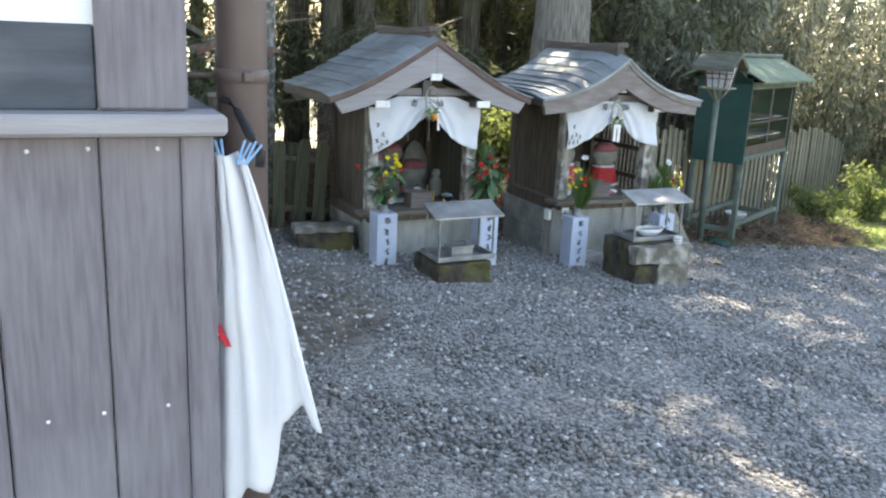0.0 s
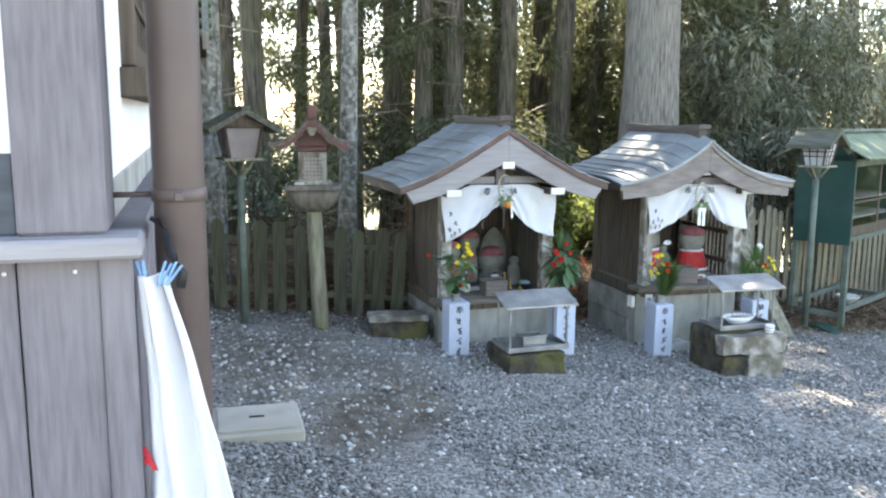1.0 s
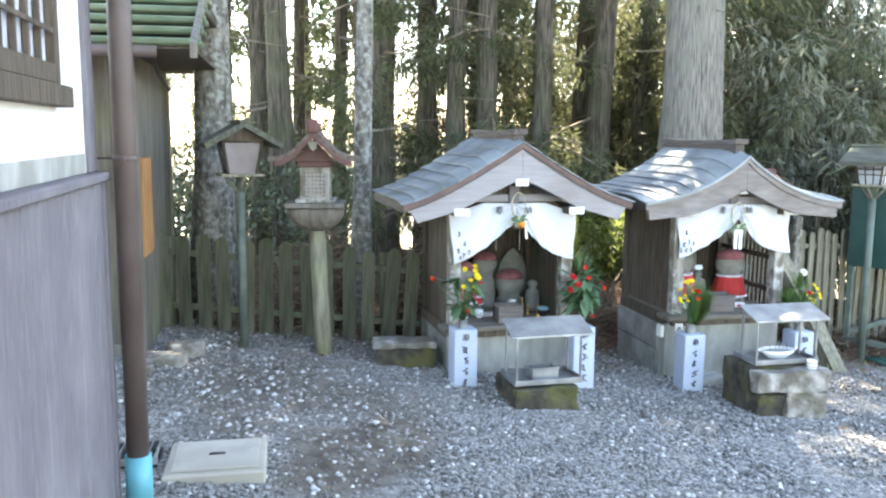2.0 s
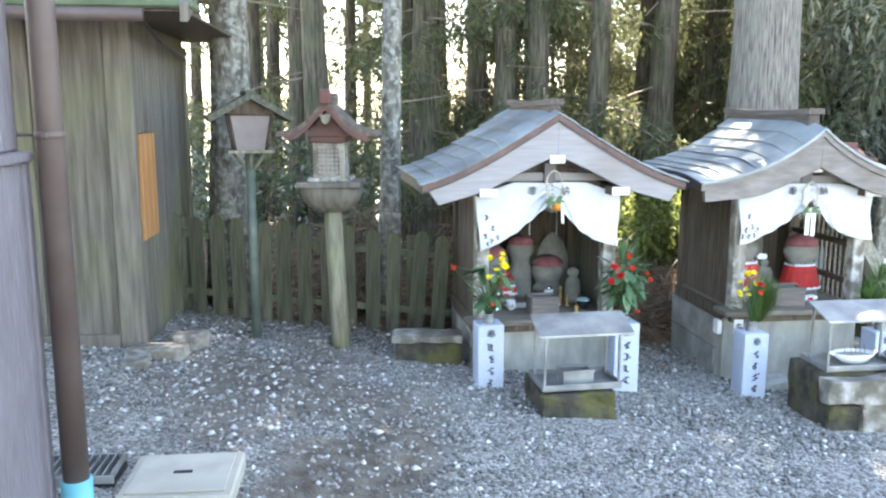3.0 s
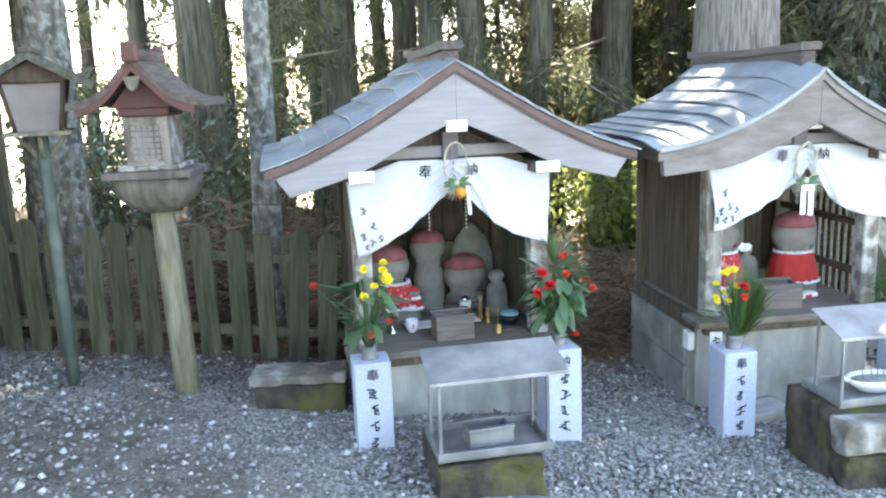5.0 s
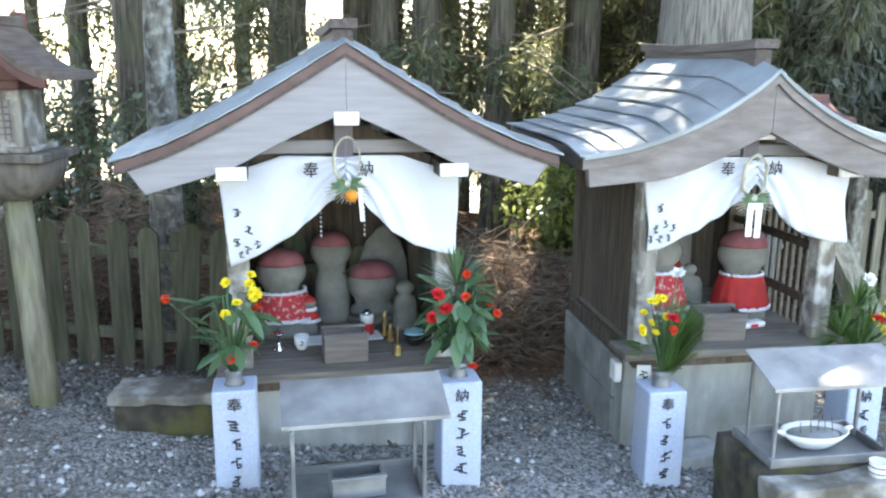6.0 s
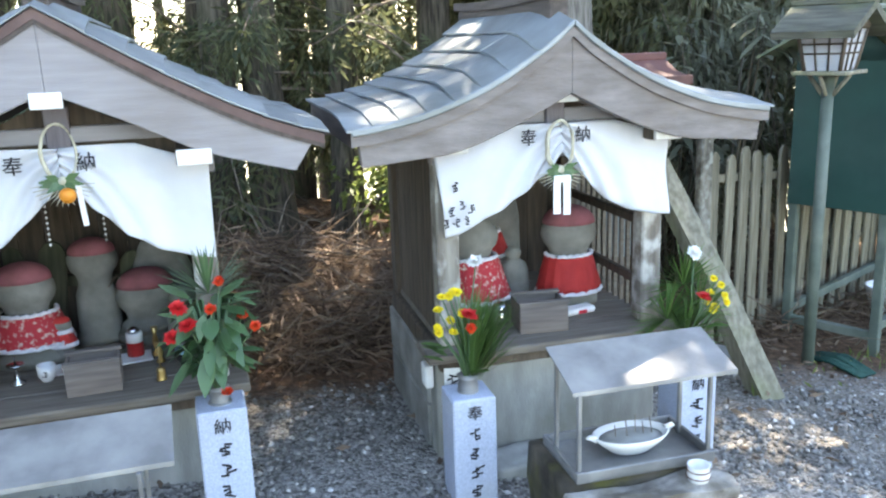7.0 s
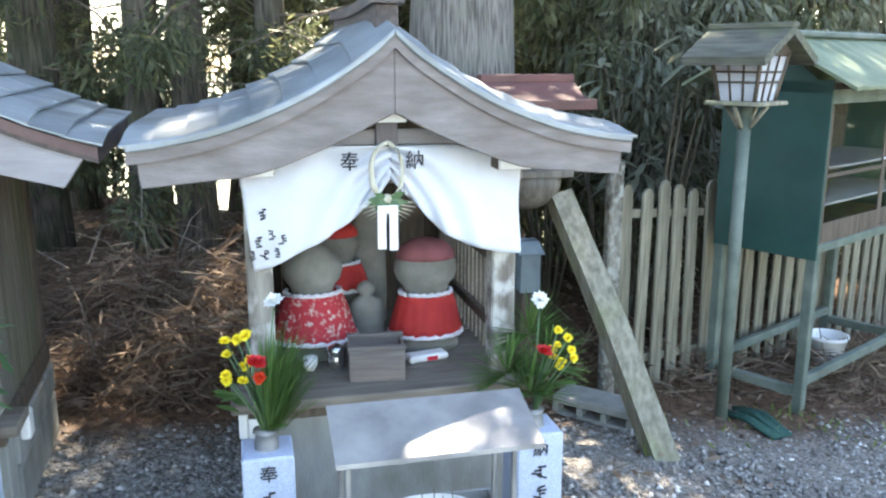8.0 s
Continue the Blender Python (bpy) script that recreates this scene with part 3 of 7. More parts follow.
for z in (0.9, 1.3):
    part("slat_rail", box((0.001, 0.04, z), (0.006, 0.42, z + 0.03), M_SLAT, 0.001), shed)
for i in range(5):
    part("tile_course", box((-3.0, -0.42 + i * 0.19, 2.07 + i * 0.085), (0.44, -0.20 + i * 0.19, 2.115 + i * 0.085), M_GREEN_ROOF, 0.012), shed, m=None)
part("verge_board", prism([(-0.45, 2.00), (0.42, 2.40), (0.42, 2.52), (-0.45, 2.09)], 0.0, 0.04, M_WOOD_SHED), shed, m=pose(0.42, 0, 0, 0, 0, 90))
part("soffit", box((-3.0, -0.40, 2.052), (0.40, 1.75, 2.068), M_WOOD_BROWN, 0.004), shed)
part("roof_back", box((-3.0, 0.55, 2.36), (0.42, 1.9, 2.44), M_WOOD_BROWN, 0.01), shed)
part("gable", prism([(0.03, 2.05), (1.51, 2.05), (0.77, 2.42)], 0.0, 0.03, M_WOOD_SHED), shed, m=pose(-0.001, 0, 0, 0, 0, 90))
part("gutter", tube([(-2.9, -0.46, 2.05), (0.20, -0.46, 2.03)], [0.035, 0.035], M_BROWN_PIPE, 10), shed, "brown gutter")
part("gutter_pipe", tube([(0.12, -0.46, 2.03), (0.16, -0.30, 2.01), (0.10, 0.35, 1.96), (0.06, 1.25, 1.90)], [0.014] * 4, M_DARK, 8), shed)
for k, (x, y, s, h) in enumerate([(0.10, -0.12, 0.16, 0.05), (0.24, 0.06, 0.11, 0.09), (0.02, -0.30, 0.12, 0.04)]):
    w = SHED @ Vector((x, y, 0))
    thing("step_stone", pose(w.x, w.y, ground_z(w.x, w.y) - 0.02, 0, 0, 20 + 50 * k), "flat grey foundation stone beside the shed", "stone", "stones by the shed",
          me=rough_stone((-s, -s * 0.6, -0.02), (s, s * 0.6, h + 0.02), M_PALE_STONE, k, name="step_stone"))


# ---- shrines ----
def profile_z(pts, x):
    x = abs(x)
    for (x0, z0), (x1, z1) in zip(pts, pts[1:]):
        if x <= x1:
            return z0 + (z1 - z0) * (x - x0) / (x1 - x0)
    return pts[-1][1]


def smooth_profile(pts, n=14):
    """A finer curve through the points (Catmull-Rom)."""
    out = []
    p = [(-pts[1][0], pts[1][1] + 0.0)] + list(pts) + [(2 * pts[-1][0] - pts[-2][0], 2 * pts[-1][1] - pts[-2][1])]
    p[0] = (2 * pts[0][0] - pts[1][0], 2 * pts[0][1] - pts[1][1])
    for k in range(1, len(p) - 2):
        for s in range(4):
            t = s / 4
            q = []
            for c in (0, 1):
                a, b, cc, d = p[k - 1][c], p[k][c], p[k + 1][c], p[k + 2][c]
                q.append(0.5 * (2 * b + (cc - a) * t + (2 * a - 5 * b + 4 * cc - d) * t * t + (3 * b - a - 3 * cc + d) * t ** 3))
            out.append(tuple(q))
    out.append(pts[-1])
    return out


def roof_sheet(pts, sign, thick, y0, y1, mat):
    """The deck of one slope under its plates."""
    v, f = [], []
    for x, z in pts:
        for y in (y0, y1):
            v += [(sign * x, y, z), (sign * x, y, z - thick)]
    for i in range(len(pts) - 1):
        a, b = 4 * i, 4 * i + 4
        f += [(a, b, b + 2, a + 2), (a + 1, a + 3, b + 3, b + 1), (a, a + 1, b + 1, b), (a + 2, b + 2, b + 3, a + 3)]
    e = 4 * (len(pts) - 1)
    f += [(0, 2, 3, 1), (e, e + 1, e + 3, e + 2)]
    bm = bmesh.new()
    vs = [bm.verts.new(p) for p in v]
    for q in f:
        bm.faces.new([vs[i] for i in q])
    return finish(bm, "deck", mat)


def lifted(top, rise, front):
    """Height of a roof by x and y: its gable profile, swept up from the front verge to the ridge."""
    xe = top[-1][0]
    return lambda x, y: profile_z(top, x) + rise * math.sin(min(max((y + 0.03) / front, 0), 1) * math.pi / 2) * (1 - 0.62 * abs(x) / xe)


def slab(columns, thick, name, mat):
    """A bent sheet: columns of (upper, lower) points along y, closed with an underside."""
    v, f = [], []
    for up, low in columns:
        for p, t in ((up, thick[0]), (low, thick[1])):
            v += [p, (p[0], p[1], p[2] - t)]
    for k in range(len(columns) - 1):
        a, b = 4 * k, 4 * k + 4
        f += [(a, a + 2, b + 2, b), (a + 1, b + 1, b + 3, a + 3), (a + 2, a + 3, b + 3, b + 2), (a, b, b + 1, a + 1)]
    e = 4 * (len(columns) - 1)
    f += [(0, 1, 3, 2), (e, e + 2, e + 3, e + 1)]
    bm = bmesh.new()
    vs = [bm.verts.new(p) for p in v]
    for q in f:
        bm.faces.new([vs[i] for i in q])
    return finish(bm, name, mat)


def plate(surf, x0, x1, y0, y1, skew, lift, mat):
    """One roofing plate on the roof's surface, its lower edge raised and thick, its joints a little slanted."""
    n = 4 if y0 < 0.2 else 1
    cols = []
    for k in range(n + 1):
        q = k / n
        ya, yb = y0 + (y1 - y0) * q, y0 + skew[0] + (y1 + skew[1] - y0 - skew[0]) * q
        cols.append(((x0, ya, surf(x0, ya) + 0.003), (x1, yb, surf(x1, yb) + lift * (0.45 + 0.55 * smoothstep(-0.03, 0.12, yb)))))
    return slab(cols, (0.003, 0.007), "shingle", mat)


def shrine(m, z0, roof, barge_top, barge_low, depth, courses, ridge_z, ridge_y, red_edge, label, ridge_mat, rise, front):
    """A small gabled shrine. Heights are absolute; z0 is the ground at its foot."""
    s = thing("shrine", m @ pose(0, 0, z0), label, "shrine", "roadside shrines")
    up = lambda pts: [(x, z - z0) for x, z in pts]
    top, bt, bl = smooth_profile(up(roof)), smooth_profile(up(barge_top)), smooth_profile(up(barge_low))
    surf = lifted(top, rise, front)
    rr = random.Random(int(100 * depth))
    xe = top[-1][0]
    roofp = part("roof", roof_sheet([(x, z - 0.012) for x, z in top], 1, 0.035, -0.03, depth, M_RIDGE), s, "curved gable roof of grey metal plates")
    part("deck", roof_sheet([(x, z - 0.012) for x, z in top], -1, 0.035, -0.03, depth, M_RIDGE), roofp)
    for sg in (1, -1):
        # eaves filler under the swept-up plates, and the roof's plates course by course
        cols = [((sg * (xe - 0.06), y, surf(xe - 0.06, y)), (sg * xe, y, surf(xe, y))) for y in (-0.028, 0.03, 0.09, 0.16, 0.5, depth)]
        part("eaves_board", slab(cols, (0.012 + 0.4 * rise, 0.012 + 0.4 * rise), "eaves_board", M_RIDGE), roofp)
        cuts = [xe * (i / courses) ** 0.93 for i in range(courses + 1)]
        for i in range(courses):
            xa, xb = cuts[i], min(cuts[i + 1] + 0.016, xe + 0.014)
            n = 3 + i % 2
            w = (depth + 0.085) / n
            edges = [-0.046] + [-0.035 + k * w + rr.uniform(-0.05, 0.05) for k in range(1, n)] + [depth + 0.05]
            for k in range(n):
                sk = (0.0 if k == 0 else 0.018, 0.0 if k == n - 1 else 0.018)
                part("shingle", plate(surf, sg * xa, sg * xb, edges[k] + 0.0012, edges[k + 1] - 0.0012, sk, 0.0185 + rr.uniform(-0.002, 0.003), M_SHINGLE), roofp)
        # edge strip and bargeboards on both gables
        if not red_edge:
            roll = [(sg * x, z + 0.010) for x, z in top] + [(sg * x, z - 0.0125) for x, z in reversed(top)]
            part("verge_roll", prism(roll, -0.046, -0.0355, M_SHINGLE, bevel=0.004), roofp)
        strip = [(sg * x, z + (-0.004 if red_edge else -0.012)) for x, z in top] + [(sg * x, z - (0.034 if red_edge else 0.046)) for x, z in reversed(top)]
        part("edge_strip", prism(strip, -0.0355, -0.029, M_ROOF_EDGE if red_edge else M_BARGE_B), roofp)
        outline = [(sg * x, z) for x, z in bt] + [(sg * x, z) for x, z in reversed(bl)]
        part("bargeboard", prism(outline, -0.022, 0.018, M_WOOD_GREY_X if red_edge else M_BARGE_B, bevel=0.003), s, "weathered grey bargeboard")
        part("bargeboard", prism(outline, depth - 0.06, depth - 0.02, M_WOOD_GREY_X), s)
    rz = ridge_z - z0
    part("ridge_cap", box((-0.035, ridge_y[0], top[0][1] - 0.02), (0.035, ridge_y[1], rz - 0.032), ridge_mat, 0.005), roofp, "dark wooden ridge beam")
    # the cap board lifts a little towards both ends
    ym, yl = (ridge_y[0] + ridge_y[1]) / 2, (ridge_y[1] - ridge_y[0]) / 2 + 0.02
    cols = []
    for k in range(9):
        q = -1 + k / 4
        z = rz - 0.012 + 0.014 * q * q
        cols.append(((-0.05, ym + yl * q, z), (0.05, ym + yl * q, z)))
    part("ridge_cap", slab(cols, (0.034, 0.034), "ridge_cap", ridge_mat), roofp)
    return s


def shrine_body(s, z0, z_floor, z_beam, depth, apex_low, lattice=False, end_y=-0.03):
    """Posts, beams, boarded walls, floor and base under the roof; x half width 0.44."""
    zf, zb = z_floor - z0, z_beam - z0
    for x in (-0.402, 0.388):
        part("post", box((x - 0.04, 0.125, zf), (x + 0.04, 0.205, zb + 0.02), M_WOOD_POST, 0.006), s, "flaking pale front post")
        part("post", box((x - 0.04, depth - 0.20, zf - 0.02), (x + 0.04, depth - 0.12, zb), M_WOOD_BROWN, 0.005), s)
        # purlins with white painted ends
        part("purlin", box((x - 0.055, end_y + 0.02, zb - 0.005), (x + 0.055, depth - 0.08, zb + 0.045), M_WOOD_BROWN, 0.004), s)
        part("beam_end", box((x - 0.052, end_y, zb - 0.004), (x + 0.052, end_y + 0.0195, zb + 0.044), M_WHITE_PAINT, 0.003), s, "white painted beam end")
    part("ridge_beam", box((-0.045, end_y + 0.02, apex_low - z0 - 0.05), (0.045, depth - 0.08, apex_low - z0), M_WOOD_BROWN, 0.004), s)
    part("beam_end", box((-0.044, end_y, apex_low - z0 - 0.048), (0.044, end_y + 0.0195, apex_low - z0 - 0.001), M_WHITE_PAINT, 0.003), s, "white painted beam end")
    part("lintel", box((-0.45, 0.13, zb - 0.05), (0.45, 0.19, zb + 0.01), M_WOOD_GREY_X, 0.004), s)
    part("tie_beam", box((-0.40, 0.135, zb + 0.07), (0.40, 0.165, zb + 0.12), M_WOOD_GREY_X, 0.004), s)
    part("strut", box((-0.035, 0.12, zb + 0.01), (0.035, 0.16, apex_low - z0 - 0.05), M_WOOD_GREY, 0.004), s)
    gable = [(-0.42, zb + 0.01), (0.42, zb + 0.01), (0.0, apex_low - z0 - 0.02)]
    part("gable_panel", prism(gable, 0.17, 0.19, M_WOOD_BROWN), s)
    n = 7
    for x, sg in ((-0.42, -1), (0.405, 1)):
        lat = lattice and sg > 0
        for i in range(n if not lat else 0):
            w = (depth - 0.35) / n
            # right wall's paler shed boards put that side's light into the colour
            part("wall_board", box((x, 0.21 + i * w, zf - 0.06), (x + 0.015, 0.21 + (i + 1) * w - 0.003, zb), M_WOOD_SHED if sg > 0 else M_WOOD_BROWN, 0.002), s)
        if lat:
            for i in range(11):
                y = 0.24 + i * 0.055
                part("lattice_slat", box((x - 0.005, y, zf), (x + 0.012, y + 0.016, zb), M_SHELF, 0.002), s)
            for z in (0.12, 0.36, 0.60):
                part("lattice_rail", box((x - 0.03, 0.21, zf + z), (x - 0.006, depth - 0.2, zf + z + 0.035), M_WOOD_BROWN, 0.003), s)
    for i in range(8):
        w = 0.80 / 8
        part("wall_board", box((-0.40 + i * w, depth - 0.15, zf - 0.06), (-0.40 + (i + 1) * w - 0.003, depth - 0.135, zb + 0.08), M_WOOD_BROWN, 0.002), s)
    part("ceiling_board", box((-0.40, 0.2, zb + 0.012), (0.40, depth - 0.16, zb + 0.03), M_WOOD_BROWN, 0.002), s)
    part("sill_beam", box((-0.452, 0.21, zf - 0.10), (-0.40, depth - 0.12, zf - 0.02), M_WOOD_BROWN, 0.006), s)
    part("sill_beam", box((0.385, 0.21, zf - 0.10), (0.437, depth - 0.12, zf - 0.02), M_WOOD_BROWN, 0.006), s)


A_FRAME, B_FRAME = pose(-0.089, 5.976, 0, 0, 0, 27.4), pose(1.374, 6.64, 0, 0, 0, 25.0)
ZA, ZB = -0.02, -0.16
A_ROOF = [(0, 1.540), (0.18, 1.430), (0.39, 1.308), (0.60, 1.205), (0.785, 1.140)]
A_TOP = [(0, 1.499), (0.18, 1.395), (0.385, 1.274), (0.60, 1.172), (0.752, 1.116)]
A_LOW = [(0, 1.303), (0.20, 1.213), (0.40, 1.112), (0.56, 1.062), (0.69, 1.026)]
shrine_a = shrine(A_FRAME, ZA, A_ROOF, A_TOP, A_LOW, 1.04, 8, 1.622, (0.05, 1.0), True, "small wooden roadside shrine with a curved grey metal roof", M_RIDGE, 0.034, 0.22)
shrine_body(shrine_a, ZA, 0.317, 1.072, 1.04, 1.305)
B_ROOF = [(0, 1.452), (0.09, 1.378), (0.28, 1.265), (0.485, 1.185), (0.65, 1.150), (0.745, 1.138)]
B_TOP = [(0, 1.408), (0.09, 1.337), (0.28, 1.228), (0.485, 1.158), (0.62, 1.127), (0.722, 1.112)]
B_LOW = [(0, 1.222), (0.19, 1.130), (0.39, 1.056), (0.55, 1.038), (0.712, 1.024)]
shrine_b = shrine(B_FRAME, ZB, B_ROOF, B_TOP, B_LOW, 1.10, 8, 1.568, (0.09, 1.19), False, "small wooden shrine with an upswept grey metal roof", M_RIDGE, 0.066, 0.34)
shrine_body(shrine_b, ZB, 0.335, 1.045, 1.10, 1.240, True, 0.022)


# ---- floors, bases and curtains of the shrines ----
def base_of(s, z0, z_floor, x0, x1, y_front, y_back):
    zf = z_floor - z0
    for i in range(5):
        w = (y_back - 0.04) / 5
        part("floor_plank", box((x0 - (0.05 if i == 0 else -0.035), 0.04 + i * w, zf - 0.032), (x1 + (0.045 if i == 0 else -0.035), 0.04 + (i + 1) * w - 0.004, zf), M_SHELF, 0.005), s)
    part("joist", box((x0, 0.075, zf - 0.075), (x1, 0.12, zf - 0.034), M_WOOD_BROWN, 0.004), s)
    part("front_footing", box((x0 + 0.01, y_front, -0.12), (x1 - 0.01, y_front + 0.10, zf - 0.076), M_CONCRETE, 0.006), s, "stained grey concrete footing")
    for sg, xa in ((-1, x0), (1, x1 - 0.10)):
        for row in range(2):
            za, zb = (-0.06, (zf - 0.1) * 0.5) if row == 0 else ((zf - 0.1) * 0.5 + 0.006, zf - 0.102)
            n = 2
            w = (y_back - y_front - 0.11) / n
            for k in range(-1, n):
                off = 0.5 * w if row else 0.0
                ya, yb = y_front + 0.106 + k * w + off, y_front + 0.106 + (k + 1) * w + off - 0.006
                ya, yb = max(ya, y_front + 0.106), min(yb, y_back)
                if yb - ya > 0.05:
                    part("block", box((xa, ya, za), (xa + 0.10, yb, zb), M_BLOCK, 0.006), s, "grey concrete block")


base_of(shrine_a, ZA, 0.317, -0.45, 0.445, 0.13, 0.92)
base_of(shrine_b, ZB, 0.335, -0.46, 0.46, 0.19, 1.0)


def lerp_list(pts, u):
    for (u0, a), (u1, b) in zip(pts, pts[1:]):
        if u <= u1:
            return a + (b - a) * (u - u0) / (u1 - u0)
    return pts[-1][1]


def curtain_side(tops, bottoms, x_of, y, seed):
    """One half of a parted curtain: heights by 0..1 from the outer edge to the parting."""
    nu, nv = 40, 22
    v, f = [], []
    for j in range(nv + 1):
        for i in range(nu + 1):
            u, w = i / nu, j / nv
            zt, zb = lerp_list(tops, u), lerp_list(bottoms, u)
            z = zt + (zb - zt) * w
            gather = u ** 3
            fold = 0.019 * math.sin(8 * u + 5 * w * (1 - u) + seed) * (0.25 + w) * (1 - 0.5 * u) + 0.015 * math.sin(22 * w * u ** 1.5 + 4 * u + seed) * (0.2 + 0.8 * u)
            fold += 0.005 * noise.noise((u * 4 + seed, w * 4, seed)) + 0.002 * noise.noise((u * 13 + seed, w * 13, seed))
            v.append((x_of(u, w), y - 0.012 * w + fold - 0.03 * gather, z))
    for j in range(nv):
        for i in range(nu):
            a = j * (nu + 1) + i
            f.append((a, a + 1, a + nu + 2, a + nu + 1))
    return mesh_of("curtain_half", v, f, M_CLOTH, True)


def brush_mark(w, h, seed, mat=M_INK):
    """An unreadable brushed sign: a few short bars."""
    r = random.Random(seed)
    pcs = []
    for k in range(4):
        x, z, l = r.uniform(-0.3, 0.3) * w, (k / 3 - 0.5) * h * 0.8, r.uniform(0.4, 0.9) * w
        t = h * 0.09
        a = r.uniform(-0.4, 0.4)
        q = [(x - l / 2, z - t - a * l / 2), (x + l / 2, z - t + a * l / 2), (x + l / 2, z + t + a * l / 2), (x - l / 2, z + t - a * l / 2)]
        pcs.append(([(px, 0, pz) for px, pz in q], [(0, 1, 2, 3)]))
    q = [(-w * 0.06, -h / 2), (w * 0.06, -h / 2), (w * 0.06, h / 2), (-w * 0.06, h / 2)]
    pcs.append(([(px, -0.0004, pz) for px, pz in q], [(0, 1, 2, 3)]))
    return joined(pcs, mat, "brush_mark")


def curtain(m, spec, marks):
    c = thing("curtain", m, "white cotton shrine curtain parted and tied, with black lettering", "curtain", "shrine curtains")
    for sg, tops, bottoms, xo, seed in spec:
        x_of = (lambda u, w, sg=sg, xo=xo: sg * (xo * (1 - u) - (0.030 * w if sg < 0 else 0.006 * w) * (1 - u)))
        h = part("curtain_half", curtain_side(tops, bottoms, x_of, 0.10, seed), c)
        sm = h.modifiers.new("cloth", "SOLIDIFY")
        sm.thickness = 0.0025
    for x, z, w, hh, seed in marks:
        part("brush_mark", brush_mark(w, hh, seed), c, "black brushed mark", m=pose(x, 0.068 if abs(x) > 0.2 else 0.058, z))
    return c


curtain(A_FRAME, [(-1, [(0, 1.064), (0.5, 1.140), (0.85, 1.138), (1, 1.135)], [(0, 0.738), (0.12, 0.752), (0.35, 0.800), (0.55, 0.850), (0.75, 0.925), (0.9, 0.985), (1, 1.045)], 0.455, 1.0),
                  (1, [(0, 1.062), (0.5, 1.134), (0.85, 1.138), (1, 1.135)], [(0, 0.748), (0.15, 0.760), (0.4, 0.800), (0.6, 0.855), (0.8, 0.945), (0.9, 0.990), (1, 1.045)], 0.430, 4.0)],
        [(-0.39, 0.94, 0.022, 0.03, 1), (-0.355, 0.875, 0.022, 0.03, 2), (-0.395, 0.83, 0.024, 0.03, 3), (-0.36, 0.80, 0.022, 0.03, 4), (-0.325, 0.82, 0.02, 0.028, 5), (-0.385, 0.785, 0.02, 0.025, 6)])
curtain(B_FRAME, [(-1, [(0, 1.040), (0.5, 1.120), (0.85, 1.120), (1, 1.118)], [(0, 0.742), (0.12, 0.750), (0.35, 0.795), (0.55, 0.840), (0.75, 0.905), (0.9, 0.965), (1, 1.020)], 0.448, 2.0),
                  (1, [(0, 1.056), (0.5, 1.115), (0.85, 1.120), (1, 1.118)], [(0, 0.765), (0.15, 0.768), (0.4, 0.795), (0.6, 0.840), (0.8, 0.930), (0.9, 0.975), (1, 1.020)], 0.430, 6.0)],
        [(-0.385, 0.925, 0.024, 0.034, 11), (-0.40, 0.84, 0.024, 0.034, 12), (-0.36, 0.86, 0.022, 0.03, 13), (-0.33, 0.845, 0.022, 0.03, 14), (-0.385, 0.80, 0.022, 0.03, 15), (-0.345, 0.805, 0.022, 0.03, 16), (-0.42, 0.80, 0.02, 0.03, 17)])
for fr, zz in ((A_FRAME, 1.088), (B_FRAME, 1.072)):
    for ch, x in (("奉", -0.125), ("納", 0.075)):
        thing("lettering", fr @ pose(x, 0.055, zz, 0, 0, 0), "black dedication character brushed on white cotton", "lettering", "curtain lettering", me=text_mesh(ch, 0.060, M_INK, bold=0.0005))


